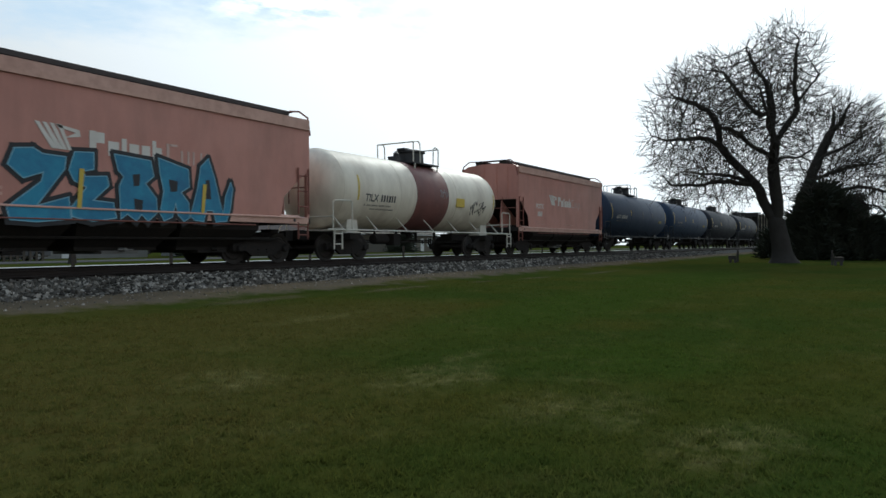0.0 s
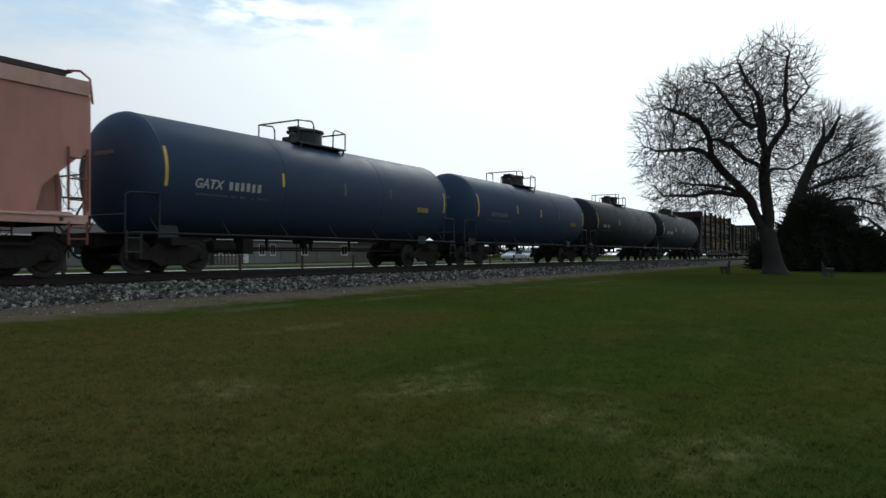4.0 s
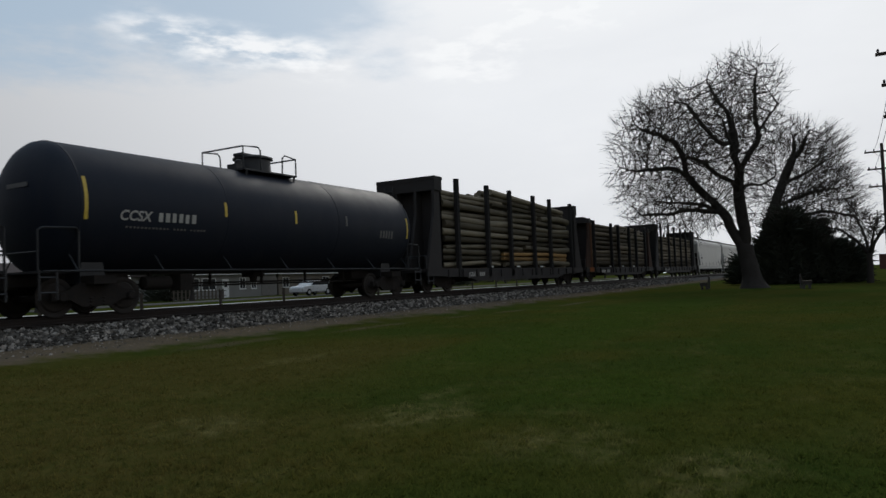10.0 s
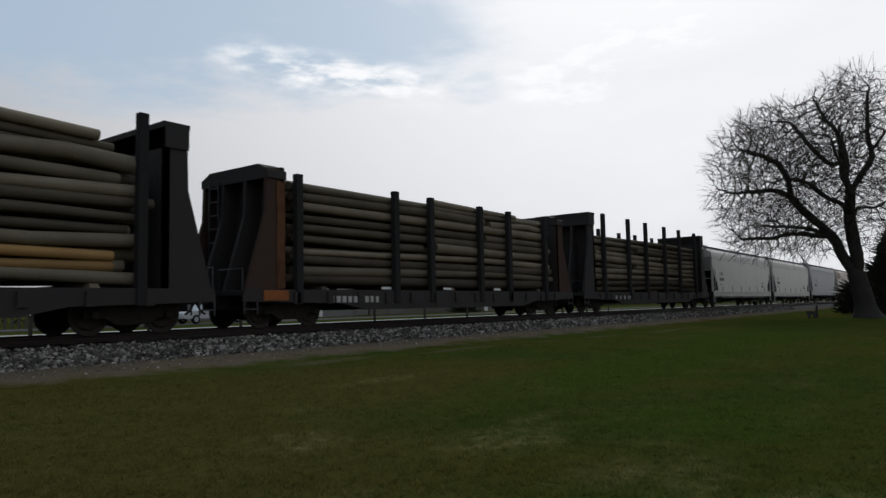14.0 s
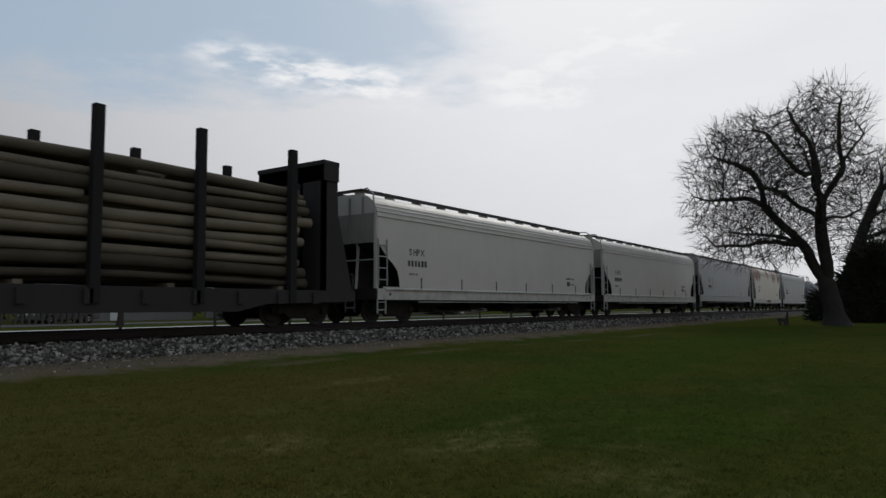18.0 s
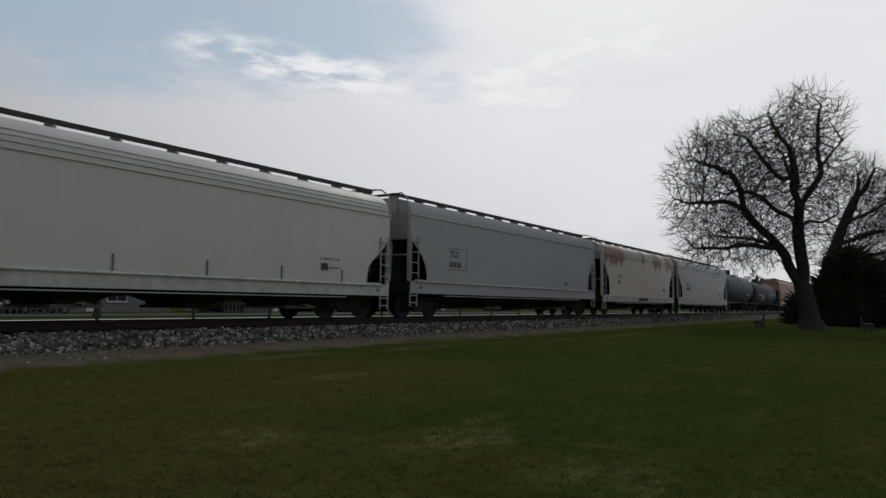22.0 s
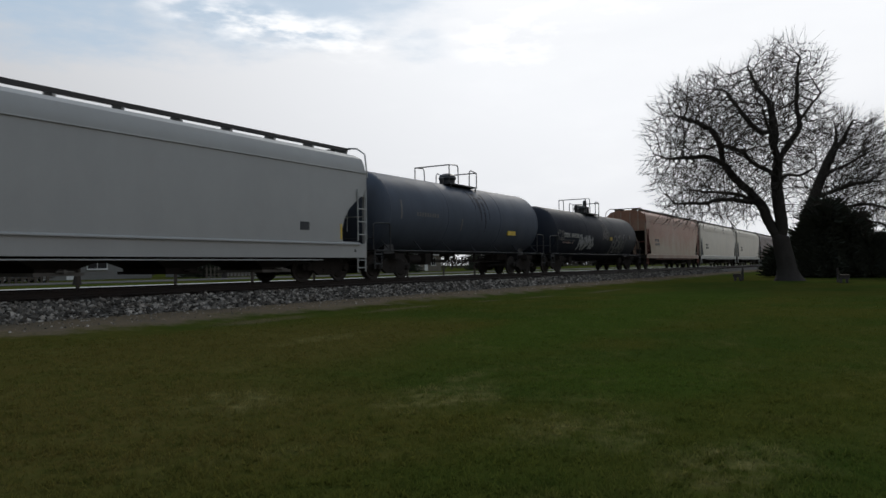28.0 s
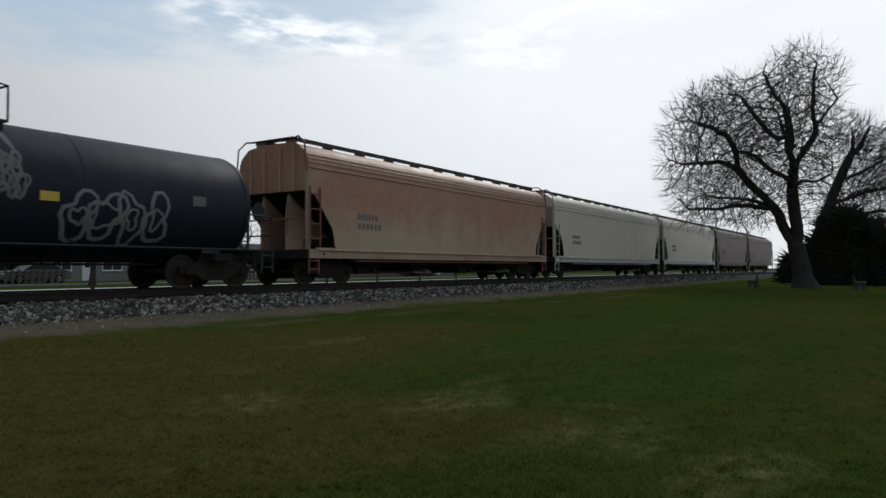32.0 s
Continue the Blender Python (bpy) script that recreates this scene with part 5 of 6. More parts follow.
def bubble_tag(car, x, z, w, h, mat, seed, cz, radius, count=4):
    """Round sprayed letter shapes, each an outline with a counter, that cannot be read."""
    rng = random.Random(seed)
    step = w / count
    for k in range(count):
        cx, mz = x + step * (k + .5), z + h * (.5 + rng.uniform(-.08, .08))
        s = Shape()
        for f, r in ((1.0, .028 + .03 * h), (.42, .02 + .02 * h)) if k % 3 != 1 else ((1.05, .028 + .03 * h), (.7, .018 + .02 * h)):
            pts = []
            p2, p3 = rng.uniform(0, 6.28), rng.uniform(0, 6.28)
            for i in range(19):
                a = 2 * math.pi * i / 18
                q = f * (1 + .26 * math.sin(2 * a + p2) + .22 * math.sin(3 * a + p3) + .1 * math.sin(5 * a + p2))
                pz = mz + math.sin(a) * h * .5 * q
                pts.append((cx + math.cos(a) * step * .56 * q, -math.sqrt(max(radius ** 2 - (pz - cz) ** 2, .01)) - .003, pz))
            s.tube(pts, r, 4)
        s.v = [(a, b * .15 + .85 * (-math.sqrt(max(radius ** 2 - (c - cz) ** 2, .01)) - .003), c) for a, b, c in s.v]
        part("graffiti_letter", s, mat, car, "rounded sprayed graffiti letter")


c3 = red_hopper(31.37, 43.41, "faded red covered hopper car with white lettering")

DARK = [("navy_paint", 44.7, 59.6), ("navy_paint", 61.1, 75.95), ("black_paint", 77.3, 93.0), ("black_paint", 94.3, 109.4)]
for k, (paint, a, b) in enumerate(DARK):
    L = (b - a) / 2
    car = tank_car("tank_car", "dark navy tank car with yellow strips" if k < 2 else "black tank car with yellow strips", a, b, 1.61, 2.58, paint, "pipe_black",
                   stripes=((-L + .75, 2.2, 3.2, "yellow"), (L - .75, 2.2, 3.0, "yellow"), (-2.6, 2.5, 2.9, "yellow"), (.3, 2.45, 2.85, "yellow" if k % 2 else "dull_mark"), (2.9, 2.5, 2.85, "dull_mark")))
    if k in (0, 3):
        w_ = lettering(car, "CCSX" if k else "GATX", -L + 1.6, 2.24, .24, "white_mark", cz=2.58, radius=1.61, label="white slanted letters", shear=.2)
        bars(car, -L + 1.6 + w_ + .18, 2.24, 1.25, .24, 6, "white_mark", seed=30, cz=2.58, radius=1.61)
    else:
        bars(car, -L + 1.6, 2.26, 2.2 if k < 2 else 1.8, .20, 10 if k < 2 else 8, "white_mark" if k > 1 else "dull_mark", seed=30 + k, cz=2.58, radius=1.61)
    bars(car, -L + 1.7, 2.05, 2.6, .05, 24, "dull_mark", seed=40 + k, cz=2.58, radius=1.61)
    if k < 2:
        part("placard", Shape().box(L - 2.75, L - 1.95, -1.585, -1.50, 2.12, 2.40), "olive_mark", car, "worn yellow warning placard")
    else:
        bars(car, L - 2.6, 2.15, .9, .30, 5, "dull_mark", seed=50 + k, cz=2.58, radius=1.61)
    part("head_lettering", Shape().box(-L + .02, -L + .05, -.5, .3, 3.0, 3.1).box(-L + .06, -L + .08, -.5, .4, 2.8, 2.86), "dull_mark", car)
    if k == 2:
        part("paint_run", Shape().loft([[(x - w, -math.sqrt(1.61 ** 2 - (z - 2.58) ** 2) - .005, z), (x + w, -math.sqrt(1.61 ** 2 - (z - 2.58) ** 2) - .005, z), (x + w, -math.sqrt(1.61 ** 2 - (z - 2.58) ** 2) + .01, z), (x - w, -math.sqrt(1.61 ** 2 - (z - 2.58) ** 2) + .01, z)]
                                          for x, z, w in ((.9, 3.75, .10), (1.0, 3.5, .12), (1.1, 3.2, .09), (1.15, 2.9, .05))]), "dull_mark", car, "pale spill streak down the side")

l1 = log_car("bulkhead_flat_car", "dark bulkhead flat car stacked high with weathered poles", 111.3, 129.2, (5.0, 5.0), 4.02,
             [(113.1, -.5), (116.2, -.45), (118.9, -.5), (122.1, -.4), (124.6, -.5), (128.2, -.4)], 5.06, "flat_dark", "flat_dark", 1, top_poles=30)
l2 = log_car("bulkhead_flat_car", "rusty bulkhead flat car stacked with weathered poles", 132.0, 148.8, (4.48, 4.5), 4.25,
             [(132.9, -.1), (137.1, 0), (139.0, 0), (142.1, 0), (144.2, 0), (147.2, 0)], 4.28, "flat_dark", "flat_dark", 2, post_mat="flat_rust", top_poles=4)
l3 = log_car("bulkhead_flat_car", "dark bulkhead flat car with tall stakes and weathered poles", 152.0, 170.0, (5.0, 5.0), 3.85,
             [(153.5, -.10), (156.8, -.14), (159.4, -.10), (162.5, -.14), (165.2, -.10), (168.3, -.10)], 5.06, "flat_dark", "flat_dark", 3)
lettering(l1, "JOBX", -6.3, .64, .20, "white_mark", y=-1.512, label="white stencilled letters")
bars(l1, -5.35, .64, .75, .20, 4, "white_mark", -1.51, 69)
for car, n_ in ((l2, 9), (l3, 8)):
    bars(car, -6.3, .64, 2.2, .20, n_, "white_mark", -1.51, 60 + n_)
part("corner_plate", Shape().box(-8.75, -7.9, -1.53, -1.505, .72, 1.0), "rust", l2, "rusty orange corner plate")
part("rusty_edge_strip", Shape().box(-8.26, -7.98, -1.475, -1.452, 1.05, 4.0), "rust_dark", l2, "orange rust down the bulkhead edge")
for car, s_ in ((l1, 1), (l2, 2)):
    for k in range(3):
        part("paper_tag", Shape().box(-4.0 + 3.3 * k, -3.55 + 3.3 * k, -1.46, -1.44, 1.05, 1.13), "trim_white", car)
part("blue_panel", Shape().box(-8.65, -8.60, -1.2, 1.2, 1.6, 3.6), "spray_blue", l3)

GREYS = [(171.97, 189.74, "grey_paint", "long light grey covered hopper car with dark lettering"), (191.07, 208.76, "grey_paint", "long light grey covered hopper car with dark lettering"),
         (210.04, 227.85, "blue_grey", "long blue-grey covered hopper car"), (229.13, 243.93, "rust_washed", "off-white covered hopper car with orange rust along the roof edge"),
         (245.14, 262.35, "blue_grey", "pale blue-grey covered hopper car")]
for k, (a, b, paint, lab) in enumerate(GREYS):
    L = (b - a) / 2
    sz, wz, ct = ((.76, 1.13), 3.54, SHORT_CUT) if k < 2 else ((.88, 1.33), 3.76, DIAG_CUT) if k == 2 else ((.78, 1.13), 3.62, ((0, 3.30), (.30, 3.0), (1.0, 2.25), (1.15, 1.9), (1.15, 1.13))) if k == 3 else ((.75, 1.22), 3.65, ((0, 2.95), (.45, 2.70), (.88, 2.37), (1.12, 2.05), (1.26, 1.62), (1.28, 1.22)))
    car = covered_hopper("covered_hopper", lab, a, b, paint, "rusty_white" if k == 3 else paint, "sill_grey" if k in (0, 1, 3) else paint, "pipe_grey", sz, wz, roof_z=(4.33, 4.33, 4.41, 4.38, 4.38)[k], cut=ct, bays=4, ribs=6 if k < 2 else 0)
    if k < 2:
        for row, z in ((4, 2.30), (6, 1.90)):
            if row == 4:
                for q, ch in enumerate("SHPX"):
                    lettering(car, ch, -L + 1.70 + .22 * q, z + .02, .22, "dark_mark", label="dark stencilled letter")
            else:
                bars(car, -L + 1.64, z + .02, 1.15, .22, row, "dark_mark", -1.565, 70 + k + row)
        bars(car, -L + 1.70, 1.62, .5, .07, 8, "dull_mark", -1.565, 75)
        part("service_plate", Shape().box(L - 3.35, L - 3.05, -1.572, -1.555, 1.50, 1.72), "dark_mark", car)
        bars(car, L - 3.0, 1.56, .5, .06, 8, "dull_mark", -1.565, 77 + k)
        bars(car, L - 3.4, 1.82, .9, .08, 12, "dull_mark", -1.565, 76 + k)
    elif k == 2:
        lettering(car, "TILX", -L + 2.6, 2.35, .24, "dark_mark", label="dark stencilled letters")
        bars(car, -L + 2.6, 1.95, .9, .22, 5, "dark_mark", -1.565, 81)
        s = Shape()
        for z in (1.85, 2.68):
            s.box(-L + 2.45, -L + 3.9, -1.572, -1.555, z, z + .03)
        s.box(-L + 3.87, -L + 3.9, -1.572, -1.555, 1.85, 2.68)
        part("stencil_frame", s, "dull_mark", car)
        part("service_plate", Shape().box(L - 4.1, L - 3.9, -1.572, -1.555, 1.55, 1.7), "dark_mark", car)
    elif k == 3:
        lettering(car, "ACFX", -L + 2.5, 2.25, .22, "dark_mark", label="dark stencilled letters")
        bars(car, -L + 2.6, 1.90, .5, .24, 3, "dull_mark", -1.565, 83)
        part("service_plate", Shape().box(L - 2.7, L - 2.35, -1.572, -1.555, 1.55, 1.8), "dark_mark", car)
        part("sill_stain", Shape().box(-.9, 1.0, -1.596, -1.58, .86, 1.06), "dirt", car)
    else:
        bars(car, -L + 2.5, 2.20, .9, .2, 4, "dark_mark", -1.565, 84)
        bars(car, -L + 2.5, 1.86, 1.2, .2, 6, "dark_mark", -1.565, 85)
        part("service_plate", Shape().box(L - 3.2, L - 2.8, -1.572, -1.555, 1.6, 1.85), "dark_mark", car)
        part("reflector_strip", Shape().box(L - 1.34, L - 1.26, -1.572, -1.555, 1.35, 1.85), "yellow", car)

c16 = tank_car("tank_car", "slate blue tank car stained dark below the hatch", 263.2, 277.05, 1.53, 2.50, "slate_paint", "pipe_black", fat_dome=False, rail_h=.72,
               stripes=((-5.6, 2.2, 2.9, "dull_mark"), (-1.2, 1.9, 2.4, "dull_mark")))
bars(c16, -4.6, 2.35, 1.6, .16, 9, "dull_mark", seed=90, cz=2.50, radius=1.53)
part("placard", Shape().box(3.1, 3.9, -1.48, -1.40, 1.85, 2.05), "yellow", c16, "yellow warning placard")
for i, (x, w_, zz) in enumerate(((.35, .22, 2.4), (.75, .15, 1.9), (-.05, .10, 2.9), (1.1, .09, 2.5))):
    seg = []
    for j in range(9):
        z = 3.98 + (zz - 3.98) * j / 8
        y = -math.sqrt(max(1.53 ** 2 - (z - 2.5) ** 2, 0)) - .005
        ww = w_ * (1 - j / 9)
        seg.append([(x - ww + .12 * j / 8, y, z), (x + ww + .12 * j / 8, y, z), (x + ww + .12 * j / 8, y + .01, z), (x - ww + .12 * j / 8, y + .01, z)])
    part("spill_stain", Shape().loft(seg), "black_paint", c16, "dark spill stain below the hatch")

c17 = tank_car("tank_car", "black tank car covered in white and grey graffiti", 278.5, 294.0, 1.48, 2.20, "black_paint", "pipe_black", valves=True, fat_dome=False, rail_h=.80)
w_ = lettering(c17, "CPDX", -6.15, 1.96, .24, "white_mark", cz=2.2, radius=1.48, label="white stencilled letters")
bars(c17, -6.15 + w_ + .22, 1.96, 1.15, .24, 6, "white_mark", seed=91, cz=2.20, radius=1.48)
bars(c17, -6.1, 1.62, 1.5, .10, 12, "dull_red", seed=93, cz=2.20, radius=1.48)
bars(c17, -6.15, 1.76, 1.7, .07, 20, "dull_mark", seed=92, cz=2.20, radius=1.48)
scribble(c17, -3.75, 1.28, 2.4, .9, "spray_white", 23, r=.10, strokes=12, cz=2.2, radius=1.485)
bubble_tag(c17, .2, 2.05, 1.1, .42, "dull_mark", 24, 2.2, 1.485, 5)
bubble_tag(c17, .3, 2.5, .9, .4, "dull_mark", 27, 2.2, 1.485, 4)
bubble_tag(c17, 2.1, 1.22, 2.6, .95, "spray_grey", 25, 2.2, 1.485)
part("stencil_panel", Shape().box(5.35, 5.75, -1.50, -1.45, 2.1, 2.35), "dull_mark", c17)
seg = []
for j in range(6):
    z = 3.55 - .16 * j
    y = -math.sqrt(1.48 ** 2 - (z - 2.2) ** 2) - .005
    seg.append([(.75 + .09 * j, y, z), (.98 + .05 * j, y, z), (.98 + .05 * j, y + .01, z), (.75 + .09 * j, y + .01, z)])
part("spill_stain", Shape().loft(seg), "dull_mark", c17, "pale spill streak below the hatch")
scribble(c17, -7.0, 1.75, 1.0, .6, "dull_mark", 26, r=.03, strokes=4, cz=2.2, radius=1.485)
part("placard", Shape().box(1.55, 1.95, -1.50, -1.44, 1.95, 2.15), "yellow", c17, "yellow warning placard")

TAIL = [(295.72, 312.59, "tan_washed", "rust-washed tan covered hopper car"), (313.72, 332.24, "white_paint", "pale greenish-white covered hopper car"), (333.4, 350.35, "white_paint", "pale greenish-white covered hopper car"),
        (351.5, 366.95, "brown_paint", "dark brown covered hopper car"), (368.1, 385.54, "brown_paint", "dark brown covered hopper car")]
for k, (a, b, paint, lab) in enumerate(TAIL):
    L = (b - a) / 2
    car = covered_hopper("covered_hopper", lab, a, b, paint, "tan_paint" if k == 0 else paint, "tan_paint" if k == 0 else paint if k > 2 else "sill_grey", "pipe_grey" if k else "pipe_red", cut=STD_CUT if k else ((0, 2.9), (.30, 2.70), (1.05, 1.75), (1.20, 1.09)), bays=4, end_mat=("tan_paint", None, None, "brown_paint", "brown_paint")[k])
    bars(car, -L + 2.3, 2.1, 1.1, .2, 6, "dull_mark", -1.565, 95 + k)
    bars(car, -L + 2.3, 1.8, 1.3, .2, 6, "dull_mark", -1.565, 96 + k)


# ---------------------------------------------------------------- bare trees
def branch_tree(name, label, base, limbs, right, seed, twig_len=(.9, 1.9), step=.42, levels=3, lift=.25, trunk_r=.6, spread=1.0, twig_r=.016, category="bare tree"):
    """A leafless tree: guiding limbs as (radius, [(sideways, depth, height), ...]); twigs grow from them by chance."""
    rng = random.Random(seed)
    root = thing(name, label, category, base)
    rx = Vector((right[0], right[1], 0)).normalized()
    dx = Vector((-rx.y, rx.x, 0))
    trunk, crown = Shape(), Shape()
    count = [0]

    def rnd():
        return Vector((rng.gauss(0, 1), rng.gauss(0, 1), rng.gauss(0, 1)))

    def grow(p, d, r, length, level):
        n = 3 if level < 2 else 4
        pts = [p.copy()]
        q, e = p.copy(), d.normalized()
        for i in range(n):
            e = (e + rnd() * .17 + Vector((0, 0, lift * .30))).normalized()
            q = q + e * length / n
            pts.append(q.copy())
        (crown if r < .05 else trunk).tube(pts, r, 3 if r < .03 else 4, max(r * .45, .009))
        count[0] += 1
        if level <= 0:
            return
        kids = 2 + (rng.random() < .5) + (level > 1)
        for k in range(kids):
            t = rng.uniform(.25, 1.0)
            i = min(int(t * n), n - 1)
            w = pts[i].lerp(pts[i + 1], t * n - i)
            g = (pts[i + 1] - pts[i]).normalized()
            side = rnd()
            side = (side - g * side.dot(g)).normalized()
            grow(w, g * rng.uniform(.5, .9) + side * rng.uniform(.5, .95) * spread + Vector((0, 0, lift * .5)), max(r * rng.uniform(.45, .62), twig_r), length * rng.uniform(.55, .85), level - 1)

    for k, (r0, r1, pts3) in enumerate(limbs):
        pts = [rx * a + dx * b + Vector((0, 0, h)) for a, b, h in pts3]
        # smooth the guide and add small kinks
        fine = []
        for i in range(len(pts) - 1):
            for j in range(3):
                t = j / 3
                p0, p1, p2, p3 = pts[max(i - 1, 0)], pts[i], pts[i + 1], pts[min(i + 2, len(pts) - 1)]
                c = .5 * ((2 * p1) + (p2 - p0) * t + (2 * p0 - 5 * p1 + 4 * p2 - p3) * t * t + (3 * p1 - p0 - 3 * p2 + p3) * t ** 3)
                fine.append(c + rnd() * .035)
        fine.append(pts[-1])
        trunk.tube(fine, r0, 9 if r0 > .15 else 6, r1)
        if k == 0:
            continue
        total = sum((b - a).length for a, b in zip(fine, fine[1:]))
        run, nxt = 0, rng.uniform(.3, .9)
        for a, b in zip(fine, fine[1:]):
            seg = (b - a).length
            while nxt < run + seg:
                f = nxt / total
                p = a.lerp(b, (nxt - run) / seg)
                g = (b - a).normalized()
                side = rnd()
                side = (side - g * side.dot(g)).normalized()
                r = r0 + (r1 - r0) * f
                d = g * rng.uniform(.3, .9) + side * spread
                grow(p, d, min(r * .42, .026), rng.uniform(*twig_len) * (1.0 - .25 * f), levels if f > .3 else levels - 1)
                nxt += step * rng.uniform(.6, 1.4) * (2.5 - 1.9 * f)
            run += seg
        for _ in range(3):
            grow(fine[-1], (fine[-1] - fine[-2]).normalized() + rnd() * .35, r1 * .7, rng.uniform(*twig_len) * .6, levels)
    part("trunk", trunk, "bark", root, smooth=60)
    part("crown", crown, "twig", root)
    return root


def lobe_points(rng, lobes, count):
    """Chance points in a union of ellipsoids (side, depth, height, three radii), a little denser towards the skin."""
    vol = [l[3] * l[4] * l[5] for l in lobes]
    out = []
    while len(out) < count:
        l = rng.choices(lobes, vol)[0]
        v = Vector((rng.gauss(0, 1), rng.gauss(0, 1), rng.gauss(0, 1))).normalized() * rng.random() ** .30
        out.append((l[0] + v.x * l[3], l[1] + v.y * l[4], l[2] + v.z * l[5]))
    return np.array(out)


def grown_tree(name, label, base, right, limbs, lobes, count, seed, step=.22, reach=1.5, kill=.36, tip=.0085, sweep=(0, 0, .12), spikes=2, spike_len=(.35, .8), heart=(0, 0, 6.0), low=2.75):
    """A leafless tree whose boughs grow from guiding limbs into the free room of the crown.
    limbs: (radius at the root, radius at the end, [(side, depth, height), ...]); the first is the trunk."""
    rng = random.Random(seed)
    nrng = np.random.RandomState(seed)
    root = thing(name, label, "bare tree", base)
    P, parent, guide = [], [], []
    for k, (r0, r1, pts3) in enumerate(limbs):
        pts = [Vector(p) for p in pts3]
        fine = []
        for i in range(len(pts) - 1):
            p0, p1, p2, p3 = pts[max(i - 1, 0)], pts[i], pts[i + 1], pts[min(i + 2, len(pts) - 1)]
            n = max(2, int((p2 - p1).length / step))
            for j in range(n):
                t = j / n
                fine.append(.5 * ((2 * p1) + (p2 - p0) * t + (2 * p0 - 5 * p1 + 4 * p2 - p3) * t * t + (3 * p1 - p0 - 3 * p2 + p3) * t ** 3))
        fine.append(pts[-1])
        last = -1
        if k:
            last = min(range(len(P)), key=lambda i: (Vector(P[i]) - fine[0]).length)
            fine = fine[1:]
        wob = Vector((0, 0, 0))
        for i, q in enumerate(fine):
            wob = wob * .8 + Vector((rng.gauss(0, .022), rng.gauss(0, .03), rng.gauss(0, .022))) * (k > 0)
            P.append(tuple(q + wob))
            parent.append(last)
            guide.append(r0 + (r1 - r0) * i / len(fine))
            last = len(P) - 1
    A = lobe_points(rng, lobes, count)
    A = A[A[:, 2] > 2.2]
    N = np.array(P)
    best = np.full(len(A), 1e9)
    near = np.zeros(len(A), int)

    def update(first):
        nonlocal best, near
        for i in range(first, len(N)):
            if N[i, 2] < low:
                continue
            d = ((A - N[i]) ** 2).sum(1)
            m = d < best
            best[m], near[m] = d[m], i

    update(0)
    heading, grown = {}, {}
    for turn in range(170):
        alive = best < reach ** 2 if turn < 150 else best < (reach * 2) ** 2
        if not alive.any():
            break
        sums = {}
        for i, v in zip(near[alive], A[alive] - N[near[alive]]):
            sums.setdefault(int(i), []).append(v / (np.linalg.norm(v) + 1e-6))
        first = len(N)
        fresh = []
        for i, vs in sums.items():
            grown[i] = grown.get(i, 0) + 1
            v = np.sum(vs, 0)
            v = v / (np.linalg.norm(v) + 1e-6) + np.array(sweep) * .45 + nrng.normal(0, .10, 3)
            if i in heading:
                v = v + heading[i] * 1.0
            v = v / (np.linalg.norm(v) + 1e-6)
            fresh.append(N[i] + v * step)
            heading[first + len(fresh) - 1] = v
            parent.append(i)
            guide.append(0)
        N = np.vstack([N, np.array(fresh)])
        update(first)
        spent = [i for i, g in grown.items() if g > 3]
        keep = (best > kill ** 2) & ~np.isin(near, spent)
        A, best, near = A[keep], best[keep], near[keep]
        if not len(A) or len(N) > 40000:
            break
    n = len(N)
    kids = [[] for _ in range(n)]
    for i, p in enumerate(parent):
        if p >= 0:
            kids[p].append(i)
    area = np.zeros(n)
    for i in range(n - 1, -1, -1):
        own = sum(area[k] for k in kids[i]) if kids[i] else tip ** 2.28
        area[i] = own
    rad = np.maximum(area ** (1 / 2.28), np.array(guide))
    rx = Vector((right[0], right[1], 0)).normalized()
    dx = Vector((-rx.y, rx.x, 0))
    world = [rx * float(q[0]) + dx * float(q[1]) + Vector((0, 0, float(q[2]))) for q in N]
    mid = rx * heart[0] + dx * heart[1] + Vector((0, 0, heart[2]))
    crown = Shape()

    def limb_tube(s, pts, rs, sides):
        ref, base_i = None, len(s.v)
        for i, p in enumerate(pts):
            d = (pts[min(i + 1, len(pts) - 1)] - pts[max(i - 1, 0)]).normalized()
            a = d.orthogonal().normalized() if ref is None else (ref - d * ref.dot(d)).normalized()
            ref, b = a, d.cross(a)
            s.v += [tuple(p + (a * math.cos(6.28319 * k / sides) + b * math.sin(6.28319 * k / sides)) * rs[i]) for k in range(sides)]
        s.f += [(base_i + i * sides + k, base_i + i * sides + (k + 1) % sides, base_i + (i + 1) * sides + (k + 1) % sides, base_i + (i + 1) * sides + k) for i in range(len(pts) - 1) for k in range(sides)]
        s.f += [tuple(base_i + k for k in range(sides - 1, -1, -1)), tuple(base_i + (len(pts) - 1) * sides + k for k in range(sides))]

    starts = [0]
    trunk_done = False
    while starts:
        i = starts.pop()
        chain = [i] if parent[i] < 0 else [parent[i], i]
        while kids[i]:
            order = sorted(kids[i], key=lambda k: -rad[k])
            starts += order[1:]
            i = order[0]
            chain.append(i)
        pts, rs = [world[c] for c in chain], [float(rad[c]) for c in chain]
        if len(chain) > 1 and parent[chain[0]] >= 0 or chain[0] in parent:
            rs[0] = min(rs[0], rs[min(1, len(rs) - 1)] * 1.15)
        if not trunk_done:
            rs = [r * (1 + .55 * max(0, 1 - p.z / .9) ** 2) for r, p in zip(rs, pts)]
            s = Shape()
            limb_tube(s, pts, rs, 12)
            part("trunk", s, "bark", root, smooth=70)
            trunk_done = True
        elif max(rs) > .075 and len(chain) > 5:
            s = Shape()
            limb_tube(s, pts, rs, 7)
            part("limb", s, "bark", root, smooth=70)
        elif len(pts) > 1:
            limb_tube(crown, pts, rs, 4 if max(rs) > .03 else 3)
